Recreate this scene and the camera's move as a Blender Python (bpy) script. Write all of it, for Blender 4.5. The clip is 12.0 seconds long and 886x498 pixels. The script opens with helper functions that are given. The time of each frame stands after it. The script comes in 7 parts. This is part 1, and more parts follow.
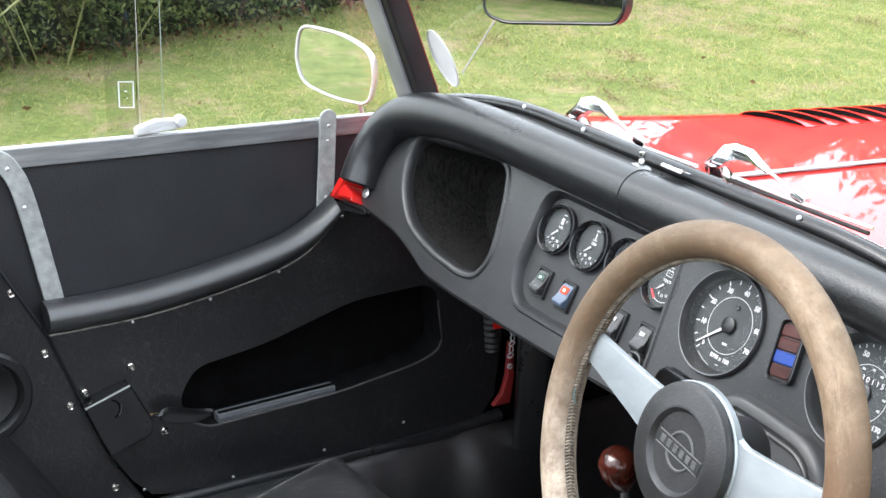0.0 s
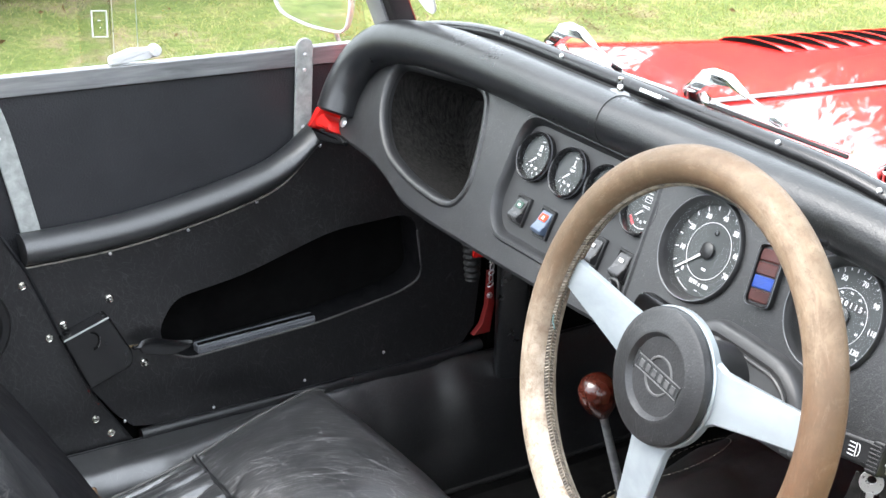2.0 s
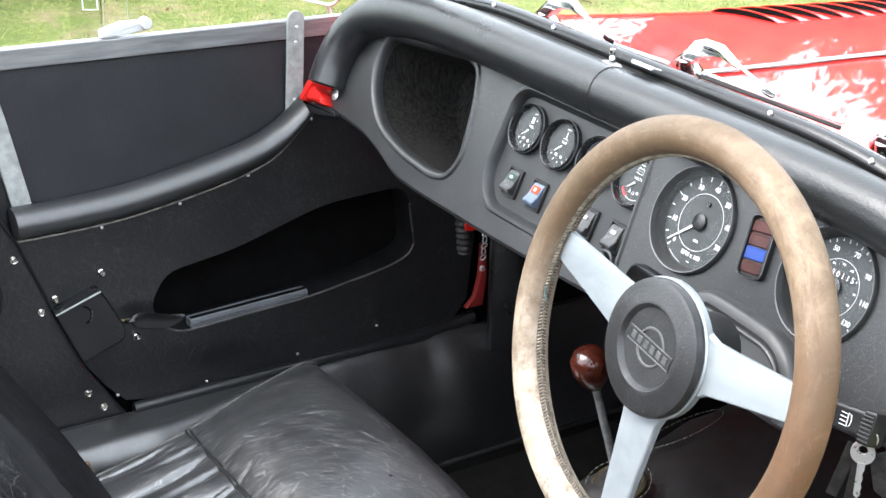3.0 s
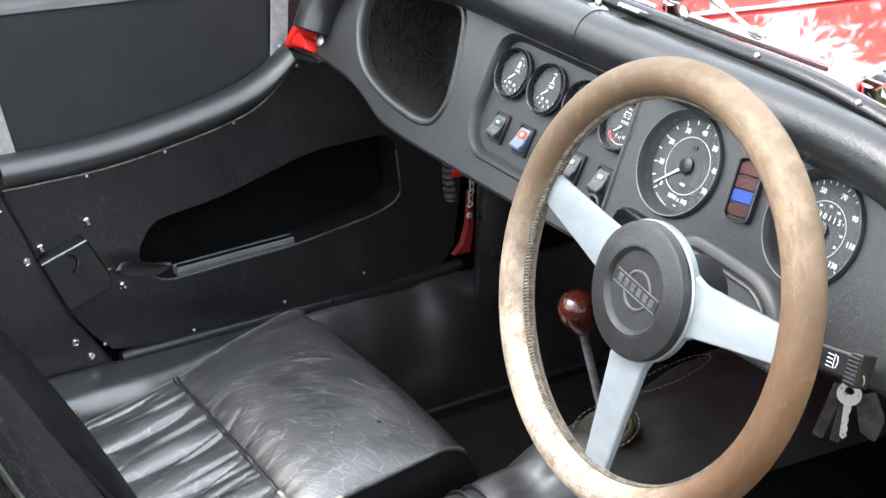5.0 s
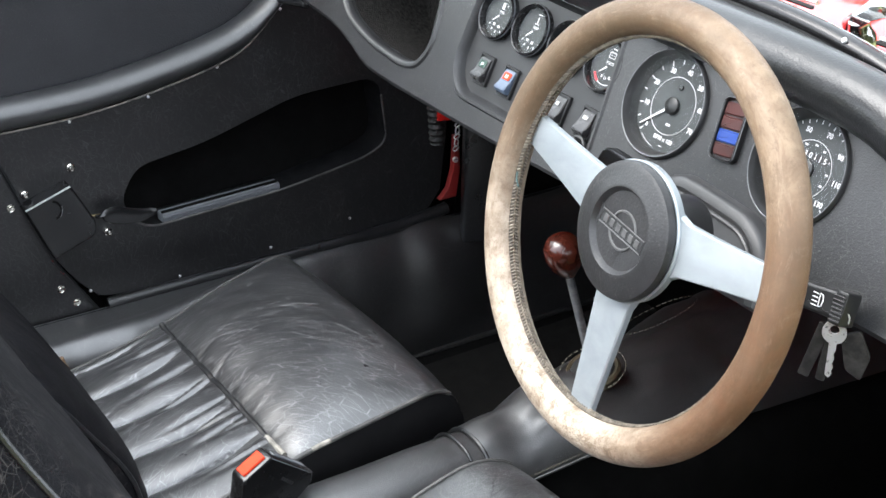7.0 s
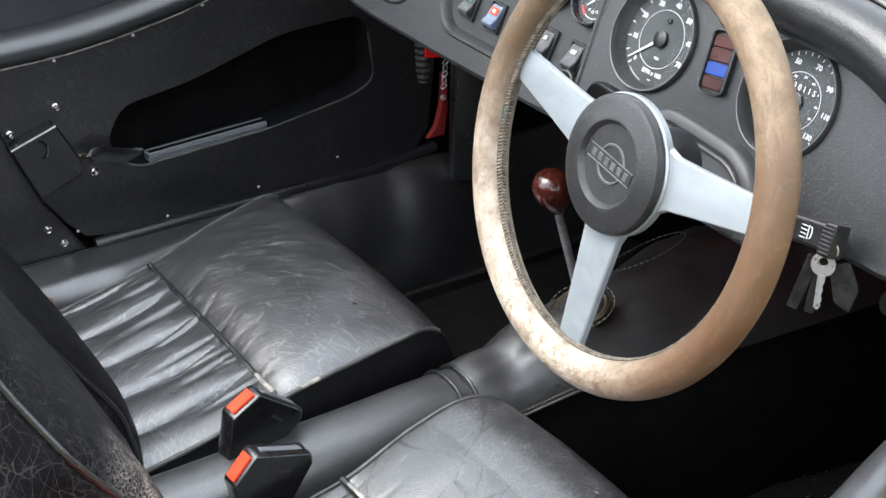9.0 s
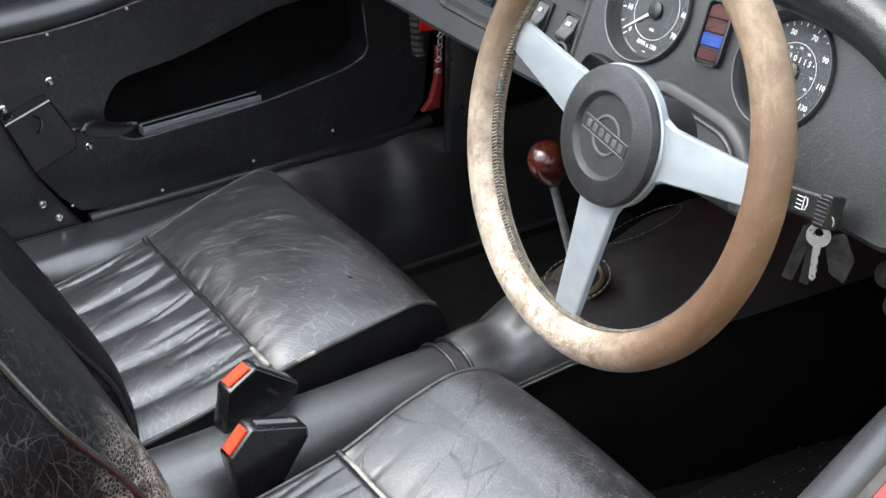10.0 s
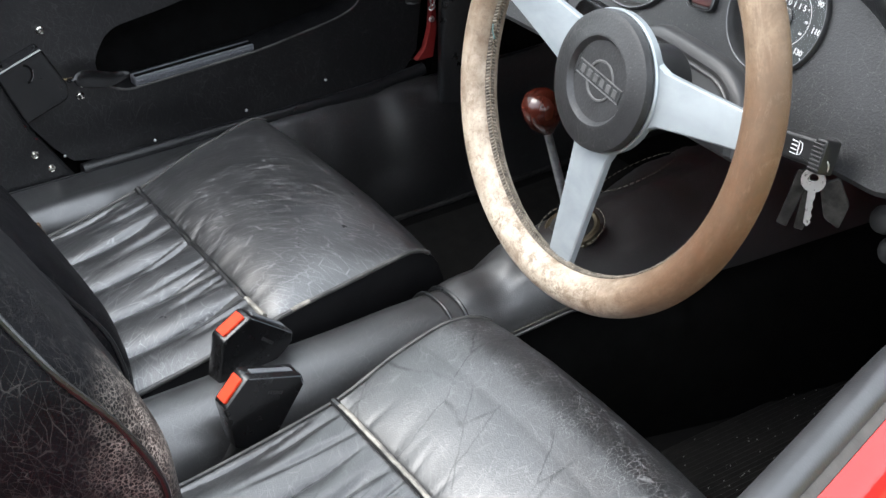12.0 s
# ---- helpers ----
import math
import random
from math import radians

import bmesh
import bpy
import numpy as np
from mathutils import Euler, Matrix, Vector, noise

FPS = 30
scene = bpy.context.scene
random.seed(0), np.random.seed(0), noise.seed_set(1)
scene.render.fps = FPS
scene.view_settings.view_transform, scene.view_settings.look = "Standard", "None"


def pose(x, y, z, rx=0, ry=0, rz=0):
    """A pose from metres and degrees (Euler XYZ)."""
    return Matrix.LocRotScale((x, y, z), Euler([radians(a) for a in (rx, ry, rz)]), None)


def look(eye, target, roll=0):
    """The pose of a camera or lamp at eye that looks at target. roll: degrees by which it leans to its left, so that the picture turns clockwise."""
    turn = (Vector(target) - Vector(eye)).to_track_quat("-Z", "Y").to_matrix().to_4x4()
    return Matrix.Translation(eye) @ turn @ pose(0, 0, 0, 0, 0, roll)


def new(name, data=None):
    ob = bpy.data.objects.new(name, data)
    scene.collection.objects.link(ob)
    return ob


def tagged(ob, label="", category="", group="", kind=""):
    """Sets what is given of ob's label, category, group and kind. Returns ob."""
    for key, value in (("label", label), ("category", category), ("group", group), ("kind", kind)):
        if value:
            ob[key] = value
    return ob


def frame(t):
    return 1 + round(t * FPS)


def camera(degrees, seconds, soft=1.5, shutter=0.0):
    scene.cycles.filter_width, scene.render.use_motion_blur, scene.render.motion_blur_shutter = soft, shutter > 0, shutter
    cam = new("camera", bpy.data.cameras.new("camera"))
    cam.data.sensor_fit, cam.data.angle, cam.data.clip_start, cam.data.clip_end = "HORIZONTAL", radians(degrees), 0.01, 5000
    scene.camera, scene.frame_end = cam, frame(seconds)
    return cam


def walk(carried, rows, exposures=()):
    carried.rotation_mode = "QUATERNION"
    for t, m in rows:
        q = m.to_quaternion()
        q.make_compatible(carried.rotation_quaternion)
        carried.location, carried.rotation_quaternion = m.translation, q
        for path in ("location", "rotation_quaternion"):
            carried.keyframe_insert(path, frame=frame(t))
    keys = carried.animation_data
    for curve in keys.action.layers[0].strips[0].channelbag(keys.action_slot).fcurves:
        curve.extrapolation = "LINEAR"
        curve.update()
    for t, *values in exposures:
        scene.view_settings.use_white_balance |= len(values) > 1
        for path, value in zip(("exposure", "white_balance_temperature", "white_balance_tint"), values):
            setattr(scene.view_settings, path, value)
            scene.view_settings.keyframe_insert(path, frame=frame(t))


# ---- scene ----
cam = camera(32.38, 12.0)
# seconds, eye x y z, turn to the left, pitch, lean
ROWS = [
    (0.0, 1.0316, -0.9569, 1.4052, 58.413, -19.764, 1.718),
    (0.5, 1.0309, -0.9560, 1.4036, 58.195, -20.421, 1.688),
    (1.0, 1.0302, -0.9549, 1.4017, 57.979, -21.129, 1.628),
    (1.5, 1.0296, -0.9541, 1.4000, 57.763, -21.699, 1.608),
    (2.0, 1.0292, -0.9527, 1.3979, 57.550, -22.256, 1.562),
    (2.5, 1.0291, -0.9516, 1.3962, 57.405, -22.727, 1.522),
    (3.0, 1.0293, -0.9502, 1.3945, 57.278, -23.190, 1.487),
    (5.0, 1.0285, -0.9468, 1.3875, 56.762, -25.030, 1.342),
    (5.5, 1.0283, -0.9461, 1.3859, 56.615, -25.476, 1.311),
    (6.0, 1.0282, -0.9453, 1.3842, 56.488, -25.958, 1.266),
    (6.5, 1.0285, -0.9446, 1.3823, 56.356, -26.408, 1.216),
    (7.0, 1.0287, -0.9438, 1.3802, 56.206, -26.953, 1.194),
    (9.0, 1.0284, -0.9419, 1.3720, 55.715, -29.091, 1.032),
    (9.5, 1.0286, -0.9413, 1.3704, 55.619, -29.548, 0.991),
    (10.0, 1.0288, -0.9407, 1.3685, 55.538, -30.004, 0.949),
    (10.5, 1.0289, -0.9403, 1.3665, 55.472, -30.406, 0.953),
    (11.0, 1.0293, -0.9402, 1.3649, 55.423, -30.842, 0.912),
    (11.5, 1.0291, -0.9399, 1.3633, 55.357, -31.272, 0.882),
    (12.0, 1.0284, -0.9392, 1.3620, 55.285, -31.773, 0.813),
]
walk(cam, [(t, pose(x, y, z, 90 + pitch, 0, yaw) @ pose(0, 0, 0, 0, 0, lean)) for t, x, y, z, yaw, pitch, lean in ROWS],
     exposures=[(0.0, 1.66), (1.2, 1.84), (2.5, 2.04), (3.5, 2.02), (5.5, 1.94), (7.0, 1.84), (9.5, 1.72), (12.0, 1.58)])

# ---- light: a bright overcast day ----
world = bpy.data.worlds.new("sky")
scene.world = world
world.use_nodes = True
wn = world.node_tree.nodes
sky = wn.new("ShaderNodeTexSky")
sky.sky_type = "NISHITA"
sky.sun_disc = False
sky.sun_elevation, sky.sun_rotation = radians(48), radians(-150)
sky.dust_density, sky.air_density = 3.0, 1.0
soft_sky = wn.new("ShaderNodeHueSaturation")
soft_sky.inputs["Saturation"].default_value = 0.3
world.node_tree.links.new(sky.outputs[0], soft_sky.inputs["Color"])
cloud = wn.new("ShaderNodeMix")
cloud.data_type = "RGBA"
cloud.inputs[0].default_value = 0.75
cloud.inputs[7].default_value = (9.0, 9.8, 10.9, 1)      # an even deck of cloud over the sky
world.node_tree.links.new(soft_sky.outputs[0], cloud.inputs[6])
world.node_tree.links.new(cloud.outputs[2], wn["Background"].inputs["Color"])
wn["Background"].inputs["Strength"].default_value = 0.15
sun_data = bpy.data.lights.new("sun", "SUN")
sun_data.energy, sun_data.angle, sun_data.color = 1.5, radians(40), (1.0, 0.98, 0.95)
sun = new("sun", sun_data)
sun.matrix_world = look((0, 0, 10), (0.35, 0.55, 9.1))


# ---- materials ----
def nodes_of(name):
    m = bpy.data.materials.new(name)
    m.use_nodes = True
    return m, m.node_tree, m.node_tree.nodes["Principled BSDF"]


def ramp(nt, source, stops):
    r = nt.nodes.new("ShaderNodeValToRGB")
    while len(r.color_ramp.elements) < len(stops):
        r.color_ramp.elements.new(0.5)
    for e, (p, c) in zip(r.color_ramp.elements, stops):
        e.position = p
        e.color = (*c, 1) if isinstance(c, tuple) else (c, c, c, 1)
    nt.links.new(source, r.inputs[0])
    return r.outputs[0]


def coords(nt, stretch=(1, 1, 1), turn=(0, 0, 0)):
    tc = nt.nodes.new("ShaderNodeTexCoord")
    mp = nt.nodes.new("ShaderNodeMapping")
    mp.inputs["Scale"].default_value = stretch
    mp.inputs["Rotation"].default_value = [radians(a) for a in turn]
    nt.links.new(tc.outputs["Object"], mp.inputs[0])
    return mp.outputs[0]


def noise_tex(nt, vec, scale, detail=4, rough=0.6, distort=0.0):
    n = nt.nodes.new("ShaderNodeTexNoise")
    n.inputs["Scale"].default_value, n.inputs["Detail"].default_value = scale, detail
    n.inputs["Roughness"].default_value, n.inputs["Distortion"].default_value = rough, distort
    nt.links.new(vec, n.inputs["Vector"])
    return n.outputs["Fac"]


def voronoi(nt, vec, scale, feature="F1"):
    n = nt.nodes.new("ShaderNodeTexVoronoi")
    n.feature = feature
    n.inputs["Scale"].default_value = scale
    nt.links.new(vec, n.inputs["Vector"])
    return n.outputs["Distance"]


def mix(nt, fac, a, b, mode="MIX"):
    m = nt.nodes.new("ShaderNodeMix")
    m.data_type, m.blend_type = "RGBA", mode
    for k, val in ((0, fac), (6, a), (7, b)):
        sock = m.inputs[k]
        if isinstance(val, (int, float)):
            sock.default_value = val if k == 0 else (val, val, val, 1)
        elif isinstance(val, tuple):
            sock.default_value = (*val, 1)
        else:
            nt.links.new(val, sock)
    return m.outputs[2]


def bump(nt, bsdf, height, strength, distance, below=None):
    b = nt.nodes.new("ShaderNodeBump")
    b.inputs["Strength"].default_value, b.inputs["Distance"].default_value = strength, distance
    nt.links.new(height, b.inputs["Height"])
    if below is not None:
        nt.links.new(below, b.inputs["Normal"])
    nt.links.new(b.outputs[0], bsdf.inputs["Normal"])
    return b.outputs[0]


def crazing(nt, turn, along, across, warp, width):
    """Fine straight cracks that fork and cross: the edges of long cells."""
    v = coords(nt, (1, 1, 1), turn)
    n = nt.nodes.new("ShaderNodeTexNoise")
    n.inputs["Scale"].default_value, n.inputs["Detail"].default_value = 26.0, 2.0
    nt.links.new(v, n.inputs["Vector"])
    sub = nt.nodes.new("ShaderNodeVectorMath")
    sub.operation = "MULTIPLY_ADD"
    nt.links.new(n.outputs["Color"], sub.inputs[0])
    sub.inputs[1].default_value = (warp, warp, warp)
    nt.links.new(v, sub.inputs[2])
    mp = nt.nodes.new("ShaderNodeMapping")
    mp.inputs["Scale"].default_value = (along, across, across * 0.7)
    nt.links.new(sub.outputs[0], mp.inputs[0])
    return ramp(nt, voronoi(nt, mp.outputs[0], 1.0, "DISTANCE_TO_EDGE"), [(0.0, 1.0), (width, 0.0)])


def surface(name, dark, light, rough=(0.4, 0.6), patch=8.0, grain=400.0, relief=0.0003, metal=0.0, coat=0.0, strength=0.5, grain_kind="noise", stretch=(1, 1, 1), turn=(0, 0, 0), spec=0.5, dust=0.0, lump=0.0):
    """A surface with stains at a large scale, grain at a small one, and relief."""
    m, nt, b = nodes_of(name)
    v = coords(nt, stretch, turn)
    big = noise_tex(nt, v, patch, 5, 0.6, 0.3)
    tone = ramp(nt, big, [(0.3, dark), (0.7, light)])
    if dust:
        specks = ramp(nt, noise_tex(nt, v, 520, 3, 0.6), [(0.60, 0.0), (0.72, 1.0)])
        specks = mix(nt, 1.0, specks, ramp(nt, noise_tex(nt, v, 24, 5, 0.7), [(0.38, 0.0), (0.66, 1.0)]), "MULTIPLY")
        wipes = mix(nt, 1.0, crazing(nt, (20, 35, 50), 16, 70, 0.012, 0.030), ramp(nt, noise_tex(nt, v, 17, 5, 0.7), [(0.46, 0.0), (0.66, 1.0)]), "MULTIPLY")
        specks = mix(nt, 1.0, specks, mix(nt, 1.0, wipes, 0.28, "MULTIPLY"), "LIGHTEN")
        tone = mix(nt, mix(nt, 1.0, specks, dust, "MULTIPLY"), tone, (0.17, 0.165, 0.155))
    nt.links.new(tone, b.inputs["Base Color"])
    nt.links.new(ramp(nt, noise_tex(nt, v, patch * 2.3, 4), [(0.3, rough[0]), (0.7, rough[1])]), b.inputs["Roughness"])
    b.inputs["Metallic"].default_value = metal
    b.inputs["Coat Weight"].default_value = coat
    b.inputs["Coat Roughness"].default_value = 0.025
    b.inputs["Specular IOR Level"].default_value = spec
    if relief:
        h = voronoi(nt, v, grain) if grain_kind == "cells" else noise_tex(nt, v, grain, 3)
        below = bump(nt, b, h, strength, relief)
        if lump:
            bump(nt, b, noise_tex(nt, v, 55, 4, 0.6, 0.5), lump, 0.0016, below)
    return m


def near_spot(nt, spot, r0, r1, most=1.0):
    """1 round a place, fading out."""
    d = nt.nodes.new("ShaderNodeVectorMath")
    d.operation = "DISTANCE"
    tc = nt.nodes.new("ShaderNodeTexCoord")
    nt.links.new(tc.outputs["Object"], d.inputs[0])
    d.inputs[1].default_value = spot
    return ramp(nt, d.outputs["Value"], [(r0, most), (r1, 0.0)])


def arcs(nt, centre, along, across, warp, width):
    """Long fine lines that curve round a place, like the creases of a much used cushion."""
    v = coords(nt)
    n = nt.nodes.new("ShaderNodeTexNoise")
    n.inputs["Scale"].default_value, n.inputs["Detail"].default_value = 7.0, 2.0
    nt.links.new(v, n.inputs["Vector"])
    sub = nt.nodes.new("ShaderNodeVectorMath")
    sub.operation = "MULTIPLY_ADD"
    nt.links.new(n.outputs["Color"], sub.inputs[0])
    sub.inputs[1].default_value = (warp, warp, warp)
    off = nt.nodes.new("ShaderNodeVectorMath")
    off.operation = "SUBTRACT"
    nt.links.new(v, off.inputs[0])
    off.inputs[1].default_value = (centre[0] + warp / 2, centre[1] + warp / 2, 0)
    nt.links.new(off.outputs[0], sub.inputs[2])
    sep = nt.nodes.new("ShaderNodeSeparateXYZ")
    nt.links.new(sub.outputs[0], sep.inputs[0])

    def calc(kind, a, b):
        m = nt.nodes.new("ShaderNodeMath")
        m.operation = kind
        for k, q in enumerate((a, b)):
            if isinstance(q, (int, float)):
                m.inputs[k].default_value = q
            else:
                nt.links.new(q, m.inputs[k])
        return m.outputs[0]
    far = calc("SQRT", calc("ADD", calc("MULTIPLY", sep.outputs[0], sep.outputs[0]), calc("MULTIPLY", sep.outputs[1], sep.outputs[1])), 0)
    turn = calc("ARCTAN2", sep.outputs[1], sep.outputs[0])
    join = nt.nodes.new("ShaderNodeCombineXYZ")
    nt.links.new(calc("MULTIPLY", turn, along), join.inputs[0])
    nt.links.new(calc("MULTIPLY", far, across), join.inputs[1])
    return ramp(nt, voronoi(nt, join.outputs[0], 1.0, "DISTANCE_TO_EDGE"), [(0.0, 1.0), (width, 0.0)])


def leather(name, base, scuff, crackle=0.25, rough=(0.32, 0.5), worn=False, spec=0.6, fan=(0, 0, 35), lump=0.06, cracked=None, coat=0.0, swirl=None, fine_scale=1.0, crease=0.06, folds=0.0):
    """Black hide: fine grain, faint hair scratches in a fan, pale cracks where it has rubbed."""
    m, nt, b = nodes_of(name)
    v = coords(nt)
    fine = voronoi(nt, v, 620)
    marks = None
    for k, (dt, al, ac, wp) in enumerate(((0, 22, 80, 0.012), (35, 30, 120, 0.014), (-40, 18, 95, 0.012))):
        if swirl:
            line = arcs(nt, swirl, (3.2, 4.6, 2.4)[k], (105, 190, 70)[k], (0.016, 0.022, 0.030)[k], (0.028, 0.038, 0.018)[k])
        else:
            line = crazing(nt, (fan[0], fan[1], fan[2] + dt), al * fine_scale, ac * fine_scale, wp, 0.030)
        where = ramp(nt, noise_tex(nt, coords(nt, (1, 1, 1), (0, 0, 40 * k)), 17, 6, 0.8), [(0.42, 0.0), (0.64, 1.0)])
        one = mix(nt, 1.0, line, where, "MULTIPLY")
        marks = one if marks is None else mix(nt, 1.0, marks, one, "LIGHTEN")
    pale = mix(nt, 1.0, marks, crackle, "MULTIPLY")
    if cracked:
        bend = nt.nodes.new("ShaderNodeTexNoise")
        bend.inputs["Scale"].default_value, bend.inputs["Detail"].default_value = 60.0, 2.0
        nt.links.new(v, bend.inputs["Vector"])
        bent = nt.nodes.new("ShaderNodeVectorMath")
        bent.operation = "MULTIPLY_ADD"
        nt.links.new(bend.outputs["Color"], bent.inputs[0])
        bent.inputs[1].default_value = (0.005, 0.005, 0.005)
        nt.links.new(coords(nt, (1.9, 0.9, 1.2), (0, 0, 35)), bent.inputs[2])
        cells = ramp(nt, voronoi(nt, bent.outputs[0], 125, "DISTANCE_TO_EDGE"), [(0.0, 0.85), (0.042, 0.0)])
        wide = ramp(nt, voronoi(nt, bent.outputs[0], 48, "DISTANCE_TO_EDGE"), [(0.0, 0.55), (0.020, 0.0)])
        cells = mix(nt, 1.0, cells, ramp(nt, noise_tex(nt, v, 40, 6, 0.75), [(0.40, 0.0), (0.58, 1.0)]), "MULTIPLY")
        cells = mix(nt, 1.0, cells, wide, "LIGHTEN")
        for at, r0, r1 in cracked:
            pale = mix(nt, 1.0, pale, mix(nt, 1.0, cells, near_spot(nt, at, r0, r1, 1.0), "MULTIPLY"), "LIGHTEN")
    tone = ramp(nt, noise_tex(nt, v, 7, 4), [(0.3, base), (0.75, tuple(c * 1.6 for c in base))])
    col = mix(nt, pale, tone, scuff)
    if worn:
        split = ramp(nt, voronoi(nt, coords(nt, (1, 1, 1.2)), 300, "DISTANCE_TO_EDGE"), [(0.0, 1.0), (0.12, 0.0)])
        chip = ramp(nt, noise_tex(nt, v, 420, 5, 0.8), [(0.55, 0.0), (0.62, 1.0)])
        rub = mix(nt, 1.0, mix(nt, 1.0, split, chip, "LIGHTEN"), ramp(nt, noise_tex(nt, v, 45, 6, 0.75), [(0.36, 0.0), (0.60, 1.0)]), "MULTIPLY")
        col = mix(nt, mix(nt, 1.0, ramp(nt, noise_tex(nt, v, 30, 3), [(0.35, 0.0), (0.65, 1.0)]), near_spot(nt, worn, 0.01, 0.05, 0.15), "MULTIPLY"), col, (0.16, 0.10, 0.075))
        col = mix(nt, mix(nt, 1.0, rub, near_spot(nt, worn, 0.018, 0.072, 0.90), "MULTIPLY"), col, (0.46, 0.40, 0.35))
    nt.links.new(col, b.inputs["Base Color"])
    b.inputs["Specular IOR Level"].default_value = spec
    nt.links.new(ramp(nt, noise_tex(nt, v, 30, 4), [(0.3, rough[0]), (0.7, rough[1])]), b.inputs["Roughness"])
    b.inputs["Coat Weight"].default_value, b.inputs["Coat Roughness"].default_value = coat, 0.28
    n1 = bump(nt, b, fine, 0.55, 0.00035)
    n2 = bump(nt, b, ramp(nt, marks, [(0.0, 1.0), (1.0, 0.0)]), crease, 0.0006, n1)
    if folds:
        deep = mix(nt, 1.0, crazing(nt, (0, 0, 62), 4, 17, 0.008, 0.016), ramp(nt, noise_tex(nt, v, 9, 4, 0.7), [(0.46, 0.0), (0.60, 0.8)]), "MULTIPLY")
        n2 = bump(nt, b, ramp(nt, deep, [(0.0, 1.0), (1.0, 0.0)]), folds, 0.0012, n2)
        # less shine in the creases, so their shade is set by the material
        spec_col = ramp(nt, deep, [(0.0, spec), (1.0, spec * 0.4)])
        nt.links.new(spec_col, b.inputs["Specular IOR Level"])
        nt.links.new(ramp(nt, deep, [(0.0, coat), (1.0, coat * 0.3)]), b.inputs["Coat Weight"])
    n3 = bump(nt, b, noise_tex(nt, v, 70, 5, 0.65, 0.6), 0.10, 0.0012, n2)
    bump(nt, b, noise_tex(nt, v, 16, 2), lump, 0.004, n3)
    return m


def clear(name, tint=(1, 1, 1), gloss=0.10, rough=0.0):
    m = bpy.data.materials.new(name)
    m.use_nodes = True
    nt = m.node_tree
    nt.nodes.remove(nt.nodes["Principled BSDF"])
    out = nt.nodes["Material Output"]
    tr, gl, mx, fr = (nt.nodes.new(k) for k in ("ShaderNodeBsdfTransparent", "ShaderNodeBsdfGlossy", "ShaderNodeMixShader", "ShaderNodeFresnel"))
    fr.inputs["IOR"].default_value = 1.0 + gloss * 4
    tr.inputs["Color"].default_value = (*tint, 1)
    gl.inputs["Roughness"].default_value = rough
    nt.links.new(fr.outputs[0], mx.inputs[0])
    nt.links.new(tr.outputs[0], mx.inputs[1])
    nt.links.new(gl.outputs[0], mx.inputs[2])
    nt.links.new(mx.outputs[0], out.inputs["Surface"])
    return m


M_DASH = surface("dash_vinyl", (0.0085, 0.009, 0.0096), (0.0152, 0.0157, 0.0172), (0.36, 0.50), 14, 620, 0.0003, grain_kind="cells", strength=0.45, spec=0.6, dust=0.6)
M_PAD = surface("pad_vinyl", (0.006, 0.0065, 0.007), (0.011, 0.0115, 0.013), (0.26, 0.38), 10, 520, 0.0003, grain_kind="cells", strength=0.45, spec=0.6, dust=0.35, lump=0.22)
M_TRIM = leather("scuffed_vinyl", (0.0068, 0.0068, 0.0074), (0.20, 0.20, 0.20), 0.24, (0.30, 0.42), spec=0.7, fan=(0, 90, 25), lump=0.08, fine_scale=1.5)
M_SCREEN_VINYL = surface("grained_vinyl", (0.015, 0.0155, 0.0175), (0.025, 0.0255, 0.0285), (0.34, 0.46), 9, 380, 0.0006, grain_kind="cells", strength=0.8, dust=0.2)
M_PANEL = surface("instrument_panel", (0.012, 0.0125, 0.013), (0.018, 0.0185, 0.020), (0.38, 0.48), 12, 900, 0.0001)
M_CARPET = surface("black_carpet", (0.003, 0.003, 0.003), (0.036, 0.034, 0.032), (0.9, 1.0), 230, 600, 0.004, strength=1.0, spec=0.1, stretch=(1.2, 1.2, 0.22))
# near-black: carries the shade in the pocket and down the cushions' sides
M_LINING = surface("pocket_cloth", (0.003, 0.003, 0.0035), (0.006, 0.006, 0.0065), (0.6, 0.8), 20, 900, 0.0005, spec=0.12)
M_HIDE = leather("seat_hide", (0.010, 0.0103, 0.0113), (0.33, 0.33, 0.34), 0.55, (0.27, 0.38), spec=1.0, coat=1.0, swirl=(-0.22, -0.33), crease=0.05)
M_HIDE_DRIVER = leather("cracked_seat_hide", (0.010, 0.0102, 0.011), (0.34, 0.34, 0.34), 0.18, (0.32, 0.44), spec=0.9, coat=0.6, fan=(0, 0, 60), crease=0.12, folds=0.15, cracked=[((-0.03, -0.135, 0.465), 0.03, 0.085), ((0.06, -0.130, 0.46), 0.03, 0.075), ((0.15, -0.135, 0.455), 0.03, 0.08), ((0.25, -0.145, 0.45), 0.03, 0.09)])
M_HIDE_BACK = leather("backrest_hide", (0.004, 0.004, 0.0048), (0.30, 0.28, 0.26), 0.12, (0.40, 0.54), spec=0.06, fan=(0, 90, 0), fine_scale=1.7)
M_HIDE_WORN = leather("worn_hide", (0.004, 0.004, 0.0048), (0.30, 0.28, 0.26), 0.14, (0.45, 0.6), worn=(0.322, -0.650, 0.775), spec=0.06, fan=(0, 90, 15), fine_scale=1.7)
M_HIDE_PLAIN = leather("tunnel_hide", (0.011, 0.011, 0.0116), (0.16, 0.16, 0.16), 0.26, (0.34, 0.46), spec=1.0, lump=0.10, coat=0.8)
M_HIDE_LOOSE = leather("loose_cover_hide", (0.010, 0.010, 0.0106), (0.14, 0.14, 0.14), 0.16, (0.34, 0.48), spec=1.0, lump=0.45, coat=0.85)
M_PIPING = surface("piping", (0.015, 0.015, 0.016), (0.085, 0.083, 0.078), (0.4, 0.55), 30, 300, 0.0002)
